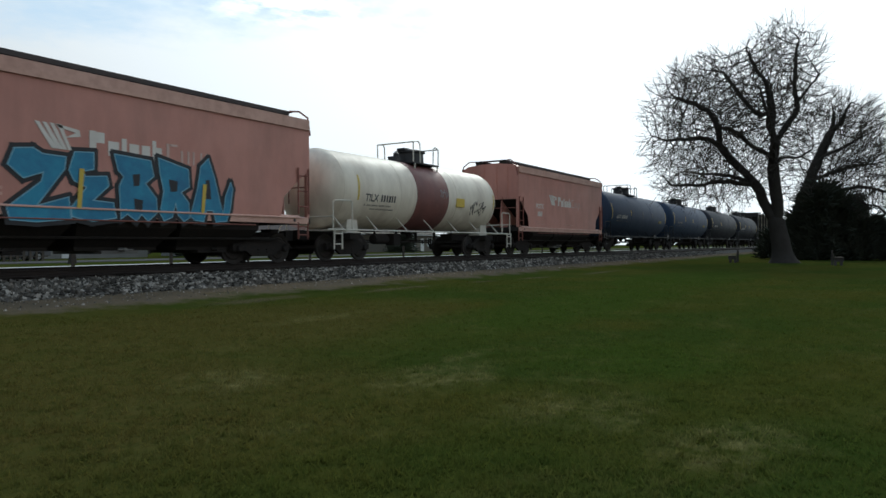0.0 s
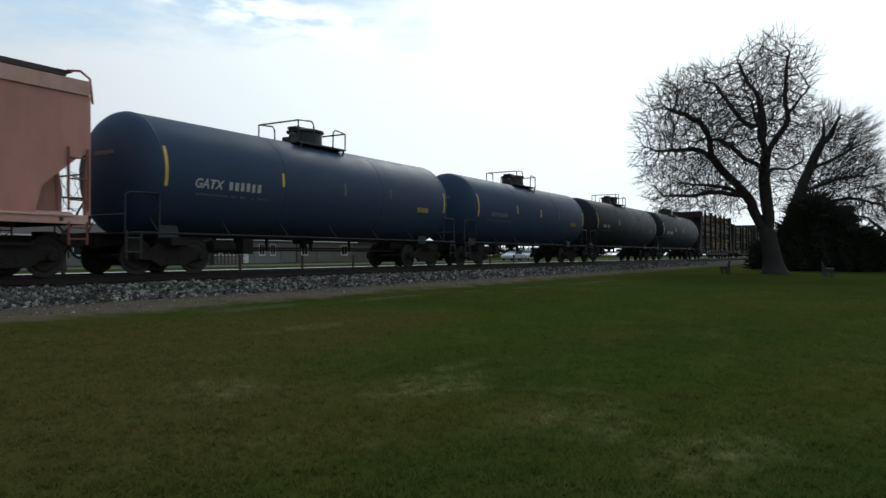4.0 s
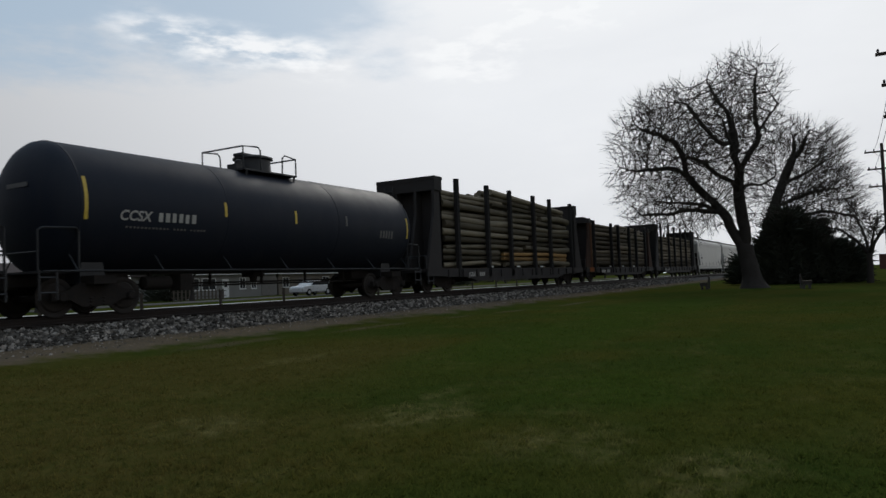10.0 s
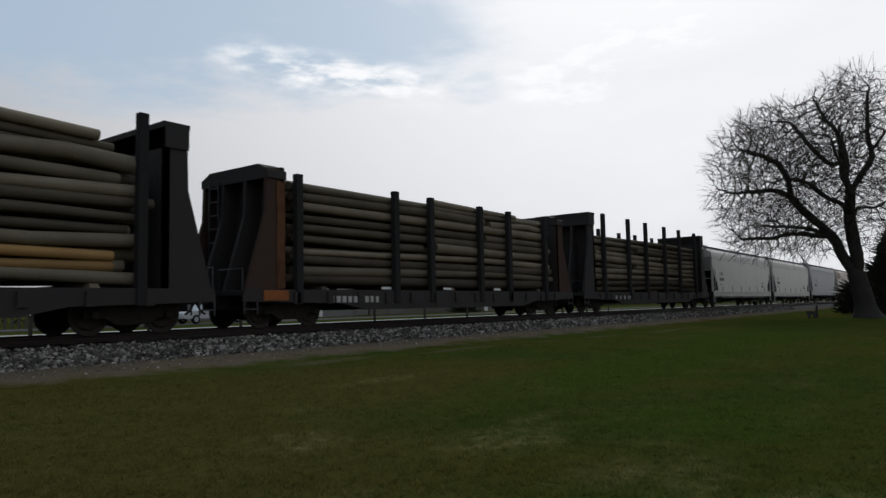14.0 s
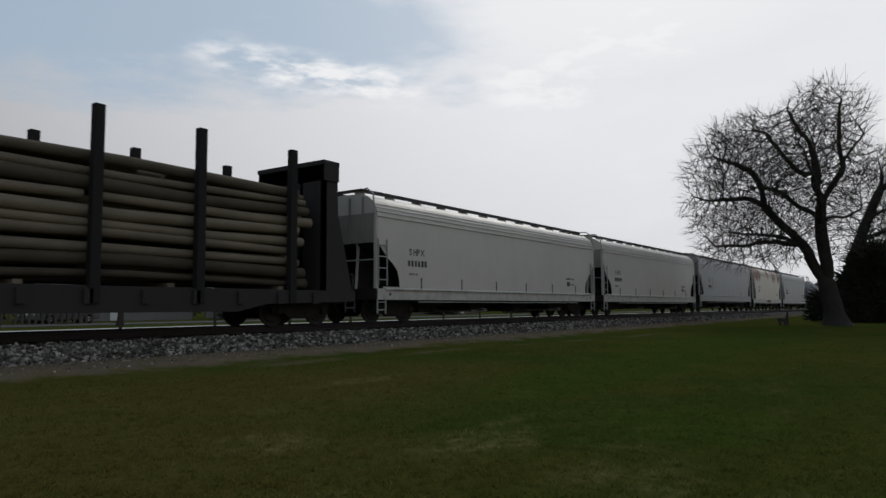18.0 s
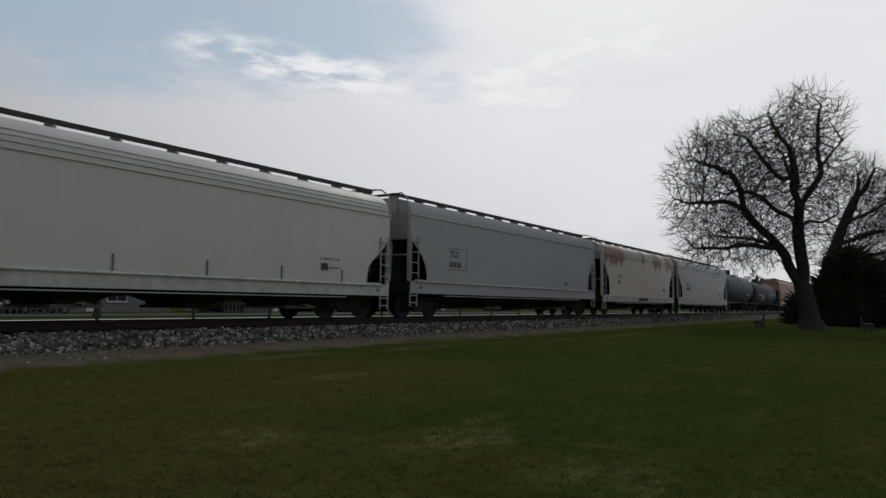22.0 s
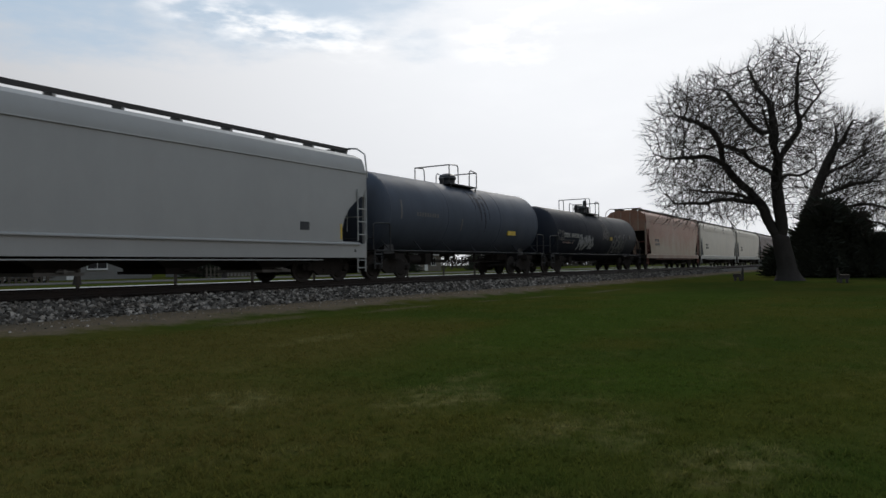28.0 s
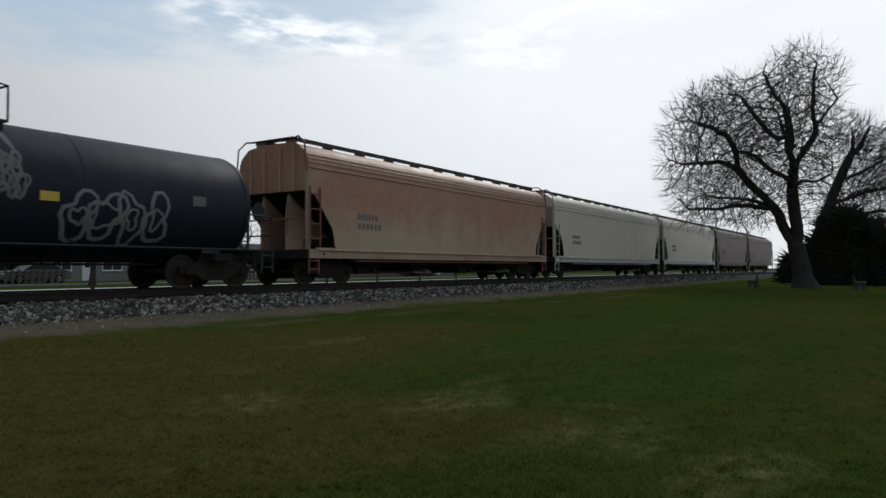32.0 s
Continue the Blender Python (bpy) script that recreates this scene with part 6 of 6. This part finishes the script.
        # thin straight shoots at the tip
        g = (pts[-1] - pts[-2]).normalized()
        out = (pts[-1] - mid).normalized()
        lean_ = rx * sweep[0] + dx * sweep[1] + Vector((0, 0, sweep[2]))
        for _ in range(spikes):
            e = (g * 1.1 + out * .6 + lean_ * 1.5 + Vector((rng.gauss(0, .26), rng.gauss(0, .26), rng.gauss(0, .26)))).normalized()
            q = pts[-1] + e * rng.uniform(*spike_len)
            limb_tube(crown, [pts[-1], pts[-1].lerp(q, .5) + Vector((rng.gauss(0, .02), rng.gauss(0, .02), rng.gauss(0, .02))), q], [tip, tip * .85, tip * .5], 3)
    me = bpy.data.meshes.new("crown")
    me.from_pydata(crown.v, [], crown.f)
    me.materials.append(M["twig"])
    part("crown", me, None, root)
    return root


def big_tree():
    trunk = [(.60, .47, [(0, 0, -.1), (-.12, 0, 1.0), (-.30, 0, 2.0), (-.42, 0, 2.75)])]
    left = [(.30, .045, [(-.50, 0, 2.55), (-1.08, .1, 3.6), (-1.42, .1, 4.65), (-2.25, .2, 5.7), (-3.1, .2, 6.7), (-3.55, .3, 7.5), (-3.7, .2, 8.3), (-4.1, .3, 9.4), (-4.9, .4, 10.1), (-6.2, .4, 10.7)]),
            (.15, .035, [(-1.5, .1, 4.8), (-2.55, -.5, 4.95), (-3.65, -.9, 5.05), (-4.9, -1.2, 4.85), (-6.3, -1.5, 4.9)]),
            (.11, .03, [(-3.45, .3, 7.2), (-4.4, -.5, 7.85), (-5.5, -.9, 7.8), (-6.8, -1.1, 7.9)]),
            (.09, .03, [(-1.6, .1, 4.9), (-2.6, 1.4, 5.4), (-3.8, 2.4, 5.8), (-5.2, 3.0, 6.0)])]
    mid = [(.33, .05, [(-.42, 0, 2.7), (-.34, 0, 3.6), (-.52, .1, 5.0), (-.56, .1, 6.4), (-.42, 0, 7.4), (-.66, -.2, 8.5), (-.70, -.3, 9.7), (-.80, -.4, 10.9), (-1.45, -.5, 11.9), (-2.0, -.6, 13.0)]),
           (.16, .04, [(-.60, .1, 6.4), (-1.05, .3, 6.8), (-1.78, .6, 7.25), (-2.4, .9, 7.9), (-3.0, 1.2, 8.5), (-4.1, 1.6, 8.8)]),
           (.12, .035, [(-.69, -.3, 9.2), (-1.4, -.8, 9.0), (-2.05, -1.2, 9.7), (-2.7, -1.6, 10.6), (-3.3, -1.9, 11.5)]),
           (.12, .035, [(-.45, 0, 7.3), (-.6, 1.5, 8.4), (-.5, 2.5, 9.8), (-.7, 3.1, 11.4)])]
    side = [(.19, .04, [(-.42, 0, 7.4), (.2, .1, 8.35), (.68, .2, 9.3), (.62, .2, 10.5), (.68, .3, 11.9), (.82, .3, 13.3)]),
            (.10, .03, [(.70, .2, 9.6), (1.25, -.4, 10.3), (1.9, -.9, 11.0)]),
            (.10, .03, [(-.52, .1, 5.2), (-.1, -.6, 6.3), (.75, -1.1, 6.25), (1.5, -1.4, 6.7)]),
            (.10, .03, [(-.55, .1, 6.0), (-.5, -1.4, 7.2), (-.8, -2.5, 8.6), (-1.2, -3.1, 10.2)])]
    lobes = [(-5.2, 0, 8.5, 3.1, 3.4, 4.4), (-3.6, 0, 9.9, 3.3, 3.8, 3.4), (-.6, 0, 10.4, 2.9, 3.4, 3.6), (-.1, 0, 12.4, 2.4, 2.4, 2.2), (-1.2, 0, 8.2, 3.2, 3.8, 3.0),
             (-4.6, 0, 5.2, 3.2, 3.2, 1.4), (-2.6, 0, 4.6, 2.0, 3.0, .9), (1.1, 0, 8.0, 1.2, 2.2, 3.4), (.4, 0, 5.2, 1.6, 2.0, 1.4), (-2.2, 0, 6.2, 2.8, 3.4, 1.6)]
    return grown_tree("large_tree", "large bare spreading tree with a short thick trunk on the lawn", (47.5, 5.05, 0), (.109, -.994), trunk + left + mid + side, lobes, 17000, 7, step=.20, kill=.23, tip=.0115, sweep=(0, 0, .10), spike_len=(.5, 1.15), heart=(-1.8, 0, 6.5))


big_tree()

lean = [(.50, .30, [(0, 0, -.1), (.1, 0, 1.6), (.35, 0, 3.4), (1.1, 0, 5.8), (2.0, 0, 8.2), (2.55, 0, 9.4)]),
        (.20, .05, [(2.5, 0, 9.3), (2.75, .1, 10.2), (2.7, .1, 11.2)]),
        (.22, .05, [(2.5, 0, 9.3), (3.3, .1, 10.2), (3.55, .1, 11.0), (3.9, .2, 11.6)]),
        (.12, .04, [(1.1, 0, 5.8), (2.4, .4, 6.4), (3.9, .6, 6.9), (5.4, .7, 7.0)]),
        (.11, .04, [(1.8, 0, 7.6), (3.2, -.4, 8.2), (4.6, -.8, 9.0)]),
        (.10, .04, [(.5, 0, 4.0), (2.2, -.5, 4.8), (4.2, -.8, 5.2), (6.2, -1.0, 4.8)])]
lean_lobes = [(4.0, 0, 8.6, 2.0, 2.0, 3.0), (3.0, 0, 6.6, 2.0, 2.0, 2.0), (5.2, 0, 6.2, 1.5, 1.8, 2.4), (6.0, 0, 4.4, 1.3, 1.6, 1.0), (2.6, 0, 10.6, 1.0, 1.2, 1.4)]
grown_tree("leaning_tree", "leaning bare tree with feathery branches sweeping to one side", (59.7, 5.7, 0), (.095, -.995), lean, lean_lobes, 7000, 11, kill=.22, tip=.010, sweep=(.34, 0, .36), spikes=2, spike_len=(.8, 1.7), heart=(2.0, 0, 5.0), low=3.0)

small = [(.22, .16, [(0, 0, -.1), (0, 0, 1.2), (.05, 0, 2.0)]),
         (.13, .05, [(.05, 0, 1.9), (-.8, .3, 2.9), (-1.6, .4, 3.6), (-2.4, .5, 3.9)]), (.13, .05, [(.05, 0, 1.9), (.5, -.3, 3.0), (1.2, -.4, 3.8), (1.9, -.5, 4.2)]),
         (.12, .05, [(.05, 0, 1.9), (-.2, .5, 3.0), (-.5, .8, 4.1), (-.7, .9, 4.9)]), (.11, .05, [(.05, 0, 1.9), (.2, -.7, 2.8), (.4, -1.4, 3.7)])]
branch_tree("small_tree", "small bare tree with a rounded crown", (55.0, -1.35, 0), small, (-.02, -1), 13, twig_len=(.7, 1.2), step=.3, levels=3, lift=.2)

far_limbs = [(.25, .16, [(0, 0, -.1), (0, 0, 2), (.1, 0, 4)]), (.14, .05, [(.1, 0, 3.5), (-1.2, .3, 5.5), (-1.8, .4, 7.6)]), (.14, .05, [(.1, 0, 3.6), (.9, -.3, 5.6), (1.5, -.4, 7.9)]), (.14, .05, [(.1, 0, 4), (.2, .6, 6.2), (-.1, .8, 8.8)])]
far = branch_tree("far_tree", "distant bare tree behind the railway line", (150, 38, .3), far_limbs, (.2, -.98), 17, twig_len=(1.0, 1.7), step=.6, levels=2, lift=.3, twig_r=.03)
tagged(far, group="distant trees")
rng_far = random.Random(4)
for x, y in ((135, 62), (172, 52), (190, 33), (215, 60), (240, 40), (265, 55), (120, 85), (95, 95), (300, 45)):
    copy_thing(far, pose(x, y, .3, 0, 0, rng_far.uniform(0, 360)))


# ---------------------------------------------------------------- evergreen thicket
def evergreen(name, label, base, radius, height, count, seed, squash=1.0):
    rng = random.Random(seed)
    root = thing(name, label, "bush", base)
    s = Shape()
    for _ in range(count):
        a, h = rng.uniform(0, 2 * math.pi), rng.random() ** 1.25
        lim = radius * (1 - h * h) ** .6 * (.86 + .18 * math.sin(3 * a + seed) + .12 * math.sin(7 * a + 5 * h))
        r = lim * rng.random() ** .45 * rng.uniform(.8, 1.12)
        p = Vector((math.cos(a) * r * squash, math.sin(a) * r, .1 + h * height))
        d = Vector((math.cos(a) + rng.gauss(0, .5), math.sin(a) + rng.gauss(0, .5), rng.uniform(-.2, .9))).normalized()
        w = d.orthogonal().normalized() * rng.uniform(.03, .07)
        l_ = rng.uniform(.35, 1.25) * (.8 + .6 * (h > .7))
        up = d.cross(w).normalized() * .05
        s.add([p - w, p + w, p + d * l_ + up, p + d * l_ * .5 - up * 2], [(0, 1, 2), (0, 3, 1), (1, 3, 2), (0, 2, 3)])
    part("foliage", s, "needles", root)
    for k in range(5):
        a = rng.uniform(0, 6.28)
        t = Shape().tube([(math.cos(a) * .3, math.sin(a) * .3, -.1), (math.cos(a) * .6, math.sin(a) * .6, height * .35), (math.cos(a) * .4, math.sin(a) * .4, height * .75)], .09, 6, .03)
        part("stem", t, "bark", root, smooth=60)
    return root


for k, (x, y, r_, h_, c_) in enumerate(((58.0, 3.7, 1.5, 5.0, 6500), (58.3, 2.4, 1.5, 4.2, 5500), (58.2, 1.0, 1.3, 2.6, 4000), (58.6, 4.9, 1.2, 3.0, 4000), (60.5, 6.8, 1.4, 1.7, 2000), (58.6, -.2, 1.0, 2.0, 2500))):
    evergreen("evergreen_bush", "dark evergreen thicket behind the large tree", (x, y, 0), r_, h_, c_, 3 + k)


# ---------------------------------------------------------------- lawn furniture
def park_bench(at, turn, label):
    b = thing("park_bench", label, "bench", at, "benches on the lawn", turn)
    for i in range(3):
        part("seat_slat", Shape().box(-.75, .75, -.22 + .15 * i, -.09 + .15 * i, .42, .46), "bench_wood", b)
    for i in range(3):
        part("back_slat", Shape().box(-.75, .75, .22 + .03 * i, .27 + .03 * i, .46 + .11 * i, .55 + .11 * i), "bench_wood", b)
    for x in (-.6, .6):
        part("leg_frame", Shape().box(x - .06, x + .06, -.24, .22, .24, .42).box(x - .06, x + .06, -.18, -.06, 0, .24).box(x - .06, x + .06, .10, .24, 0, .24).box(x - .06, x + .06, .27, .36, .05, .80), "dark_grate", b)
    return b


park_bench((48.3, 8.1, 0), 188, "weathered dark wooden park bench on the lawn beside the track")
park_bench((43.6, 1.95, 0), 3, "weathered dark wooden park bench beside the large tree")


def utility_pole(at, h, label):
    p = thing("utility_pole", label, "utility pole", at, "utility poles along the lawn")
    part("pole", Shape().tube([(0, 0, -.3), (0, 0, h * .5), (0, 0, h)], .17, 10, .11), "pole_wood", p, smooth=60)
    for k, (z, w) in enumerate(((h - .6, 1.15), (h - 1.9, 1.0), (h - 3.2, 1.0))):
        arm = part("crossarm", Shape().box(-.06, .06, -w, w, z - .06, z + .06), "pole_wood", p)
        for y in (-w + .1, -w * .45, w * .45, w - .1):
            part("insulator", Shape().spin([(0, .03), (.06, .05), (.12, .05), (.17, .02)], (0, y, z + .06), "z", 8), "dark_mark", arm)
        part("arm_brace", Shape().tube([(.08, -.5, z - .05), (.08, 0, z - .5), (.08, .5, z - .05)], .02, 4), "dark_grate", arm)
    return p


utility_pole((62.0, -2.75, 0), 10.2, "tall wooden utility pole with three crossarms")
utility_pole((34.0, -2.65, 0), 10.4, "tall wooden utility pole with three crossarms")
for k, (y, z) in enumerate(((-1.05, 9.8), (-.45, 9.8), (.45, 9.8), (-.9, 8.5), (-.9, 7.2), (.5, 8.5))):
    s = Shape()
    pts = []
    for i in range(17):
        t = i / 16
        pts.append((34 + 28 * t, -2.65 - .10 * t + y, z - .1 * t - 1.6 * t * (1 - t) + .1))
    ob = new("power_line", s.tube(pts, .016, 4).mesh("power_line", M["pipe_black"]))
    tagged(ob, "thin black overhead power line between poles", "power line", "power lines")
    s = Shape()
    pts = [(34 - 34 * i / 12, -2.65 + y - .25 * i / 12, z + .1 - 2.2 * (i / 12) * (1 - i / 12)) for i in range(13)]
    ob = new("power_line", s.tube(pts, .016, 4).mesh("power_line", M["pipe_black"]))
    tagged(ob, "thin black overhead power line between poles", "power line", "power lines")

post = thing("sign_post", "brown wooden post with a small board at the lawn's edge", "post", (25.0, -1.15, 0))
part("post", Shape().box(-.06, .06, -.06, .06, -.1, 1.45), "pole_wood", post, bevel=.01)
part("board", Shape().box(-.09, -.06, -.3, .3, 1.05, 1.5), "roof_brown", post)

# ---------------------------------------------------------------- behind the line
s = Shape()
xs = [-80, -20] + [2 * i for i in range(70)] + [200, 400, 900]
for x in xs:
    for y in (33.2, 34.6):
        s.v.append((x, y, ground_height(x, y) + .03))
s.f = [(2 * i, 2 * i + 2, 2 * i + 3, 2 * i + 1) for i in range(len(xs) - 1)]
setting("path", s, "concrete", "pale concrete path behind the track")
s = Shape().box(-200, 900, 43.0, 50.0, .1, .33)
setting("road", s, "asphalt", "grey street behind the railway line")


def window(parent, x, z, w, h, y, mat="glass"):
    win = part("window", Shape().box(x, x + w, y - .04, y, z, z + h), mat, parent)
    part("frame", Shape().box(x - .07, x, y - .07, y, z - .07, z + h + .07).box(x + w, x + w + .07, y - .07, y, z - .07, z + h + .07).box(x, x + w, y - .07, y, z + h, z + h + .07).box(x, x + w, y - .07, y, z - .07, z).box(x + w / 2 - .02, x + w / 2 + .02, y - .06, y, z, z + h), "trim_white", win)
    part("sill", Shape().box(x - .1, x + w + .1, y - .12, y, z - .12, z - .07), "trim_white", win)


def house(x0, x1, y, label, wall, roof, eaves=2.7, ridge=4.0, wins=(), doors=(), garages=(), depth=8):
    h = thing("house", label, "house", (0, y, .3), "houses behind the railway line")
    part("wall", Shape().box(x0, x1, 0, depth, 0, eaves), wall, h)
    n = int(eaves / .22)
    for i in range(n):
        part("siding_board", Shape().prism([(x0 - .01, 0), (x1 + .01, 0), (x1 + .01, .2), (x0 - .01, .2)], -.02, 0), wall, h, at=(0, 0, .04 + i * .22))
    s = Shape()
    s.v = [(x0 - .4, -.5, eaves - .05), (x1 + .4, -.5, eaves - .05), (x1 + .4, depth + .5, eaves - .05), (x0 - .4, depth + .5, eaves - .05), (x0 - .4, depth / 2, ridge), (x1 + .4, depth / 2, ridge)]
    s.f = [(0, 1, 5, 4), (2, 3, 4, 5), (0, 4, 3), (1, 2, 5), (0, 3, 2, 1)]
    rf = part("roof", s, roof, h)
    part("gutter", Shape().box(x0 - .4, x1 + .4, -.58, -.48, eaves - .12, eaves), "trim_white", rf)
    for x, w in wins:
        window(h, x, 1.0, w, 1.15, -.02)
    for x in doors:
        d = part("door", Shape().box(x, x + .95, -.06, 0, .05, 2.1), "trim_white", h)
        part("door_pane", Shape().box(x + .25, x + .7, -.08, -.05, 1.2, 1.85), "glass", d)
        part("knob", Shape().spin([(-.05, .03), (0, .04)], (x + .85, -.07, 1.0), "y", 8), "dark_grate", d)
    for x in garages:
        g = part("garage_door", Shape().box(x, x + 2.6, -.05, 0, .05, 2.15), "dull_mark", h)
        for k in range(4):
            part("door_panel", Shape().box(x + .06, x + 2.54, -.08, -.05, .1 + .52 * k, .55 + .52 * k), "dull_mark", g)
    return h


house(30.5, 43.0, 60, "pale one-storey house with a low dark roof", "siding", "roofing", wins=((32.0, 1.6), (36.5, 1.8), (40.2, 1.0)), doors=(34.6,))
house(50.5, 64.5, 60, "pale one-storey house with wide windows", "siding", "roofing", wins=((51.0, 1.7), (53.2, 1.8), (58.6, .8), (60.4, .7)), doors=(56.0,), garages=(62.0,))
house(66.0, 77.0, 61, "tan one-storey house with a garage", "siding_tan", "roof_brown", wins=((66.8, 1.0), (74.5, 1.2)), garages=(69.6,))
house(86.0, 100.0, 63, "tan one-storey house behind the street", "siding_tan", "roofing", wins=((88.0, 1.4), (92.0, 1.4), (97.0, 1.2)), doors=(95.0,))
house(-2.0, 12.0, 60, "pale one-storey house with a low dark roof", "siding", "roofing", wins=((0.0, 1.6), (7.0, 1.6)), doors=(4.0,))
h_ = house(80.0, 89.0, -3.8, "small house with a brown roof beyond the lawn", "siding_tan", "roof_brown", wins=((82.0, 1.2),))
h_.location.y = -12.5

for k, (x, y, r, h) in enumerate(((46.5, 57, 2.4, 3.0), (27.5, 57, 1.6, 2.2), (79.5, 56, 2.0, 2.8), (15.5, 56, 1.8, 2.4), (105, 58, 3.0, 3.0))):
    evergreen("hedge_shrub", "dark shrub in front of the houses", (x, y, .3), r, h, 1500, 20 + k)

def picket_fence(x0, x1, y, label):
    f = thing("picket_fence", label, "fence", (0, y, .3), "fences behind the railway line")
    for z in (.3, .8):
        part("rail", Shape().box(x0, x1, .02, .05, z, z + .07), "bench_wood", f)
    n = int((x1 - x0) / .45)
    picket = Shape().prism([(-.09, 0), (.09, 0), (.09, .95), (0, 1.08), (-.09, .95)], -.015, .015).mesh("picket", M["bench_wood"])
    for i in range(n):
        part("picket", picket, None, f, at=(x0 + .45 * (i + .5), 0, 0))


picket_fence(14.0, 29.0, 52.0, "weathered grey picket fence before the houses")
picket_fence(43.5, 50.0, 53.0, "weathered grey picket fence between two houses")


def street_tree(at, seed, label):
    limbs_ = [(.18, .13, [(0, 0, -.1), (.05, 0, 1.2), (.1, 0, 2.2)]), (.09, .03, [(.1, 0, 2.2), (-.6, .2, 3.2), (-1.1, .3, 4.2)]), (.09, .03, [(.1, 0, 2.2), (.7, -.2, 3.1), (1.2, -.3, 4.3)])]
    return grown_tree("street_tree", label, at, (.8, -.6), limbs_, [(0, 0, 4.3, 2.2, 2.0, 1.8)], 500, seed, step=.3, reach=2.0, kill=.5, tip=.016, spikes=1, low=2.0, heart=(0, 0, 3))


street_tree((44.5, 51.5, .3), 41, "small bare street tree before the houses")
street_tree((24.0, 40.5, .3), 42, "small bare street tree behind the path")

# low posts along the access road
for i in range(13):
    post_ = thing("marker_post", "low dark wooden post by the access road", "post", (8 + 5.2 * i, 31.0, .3), "posts by the access road")
    part("shaft", Shape().box(-.06, .06, -.06, .06, -.1, .85), "pole_wood", post_, bevel=.01)
    part("cap", Shape().box(-.075, .075, -.075, .075, .85, .9), "pole_wood", post_)


def motor_car(at, label, pickup=False, paint="car_white"):
    c = thing("pickup_truck" if pickup else "sedan", label, "pickup truck" if pickup else "car", at)
    L = 5.4 if pickup else 4.6
    hw = .9
    prof = [(-L / 2, .35), (-L / 2, .75), (-L / 2 + .2, .92), (-L / 2 + 1.3, 1.0), (L / 2 - .3, 1.02), (L / 2, .9), (L / 2, .35)]
    part("body", Shape().prism(prof, -hw, hw), paint, c, bevel=.06)
    cab = [(-L / 2 + 1.3, .98), (-L / 2 + 2.0, 1.62), (-L / 2 + 3.0, 1.66), (-L / 2 + 3.35, 1.0)] if pickup else [(-L / 2 + 1.1, .98), (-L / 2 + 1.85, 1.42), (-L / 2 + 3.3, 1.45), (-L / 2 + 4.1, 1.0)]
    part("cabin", Shape().prism(cab, -hw + .08, hw - .08), paint, c, bevel=.05)
    inner = [(x * .93 + .07 * (-L / 2 + 2.4), z * .9 + .115) for x, z in cab]
    part("side_window", Shape().prism(inner, -hw + .05, hw - .05), "glass", c)
    for x in (-L / 2 + .85, L / 2 - .95):
        for y in (-hw + .08, hw - .08):
            w = part("wheel", Shape().spin([(-.1, .12), (-.1, .30), (-.08, .33), (.08, .33), (.1, .30), (.1, .12)], (0, 0, 0), "y", 18), "tyre", c, at=(x, y, .33), smooth=40)
            part("rim", Shape().spin([(-.115, .05), (-.112, .19), (.112, .19), (.115, .05)], (0, 0, 0), "y", 12), "pipe_grey", w)
    for y in (-.65, .65):
        part("headlight", Shape().box(-L / 2 - .02, -L / 2 + .1, y - .18, y + .18, .62, .76), "trim_white", c)
        part("tail_light", Shape().box(L / 2 - .05, L / 2 + .02, y - .15, y + .15, .65, .82), "band_red", c)
    return c


sedan = motor_car((93 + 31.5, 46.0, .34), "white sedan driving along the street")
pickup = motor_car((130, 46.0, .34), "white pickup truck driving along the street", True)
parked = motor_car((27.0, 53.0, .3), "dark grey sedan parked by the houses", paint="car_grey")
parked2 = motor_car((88.0, -8.0, 0), "white pickup truck parked beyond the lawn", True)


# low wood line beyond the street
def far_woods():
    rng = random.Random(31)
    s = Shape()
    for _ in range(9000):
        x = rng.uniform(-60, 330)
        y = 84 + rng.random() * 10 + max(x - 150, 0) * .12
        top = 2.6 + 1.4 * noise.noise(Vector((x * .07, 3, 1))) + .8 * noise.noise(Vector((x * .4, 1, 1)))
        z = .2 + rng.random() ** .8 * max(top, .8)
        a = rng.uniform(0, 6.28)
        l_, w = rng.uniform(.5, 1.3), rng.uniform(.10, .30)
        d = Vector((math.cos(a) * .5, math.sin(a) * .5, rng.uniform(.3, 1))).normalized() * l_
        c = Vector((-math.sin(a), math.cos(a), 0)) * w
        p = Vector((x, y, z))
        s.add([p - c, p + c, p + d, p + d * .4 + Vector((0, 0, -w))], [(0, 1, 2), (0, 3, 1), (1, 3, 2), (0, 2, 3)])
    tagged(new("far_woods", s.mesh("far_woods", M["twig"])), "low dark scrub and bare woods in the distance", "woods", kind="stuff")


far_woods()


# ---------------------------------------------------------------- what moves
def motions():
    times = [0, 2, 4, 6, 8, 10, 12, 14, 16, 18, 20, 22, 24, 26, 28, 30, 32]
    for ob, u in TRAIN:
        walk(ob, [(t, pose(u - travel(t), TRACK_Y, RAIL_Z)) for t in times])
    walk(sedan, [(t, pose(93.0 - 7.0 * (t - 4.5), 46.0, .34)) for t in (0, 16, 32)])
    walk(pickup, [(t, pose(67.3 - 7.0 * (t - 9.0), 46.0, .34)) for t in (0, 16, 32)])


motions()
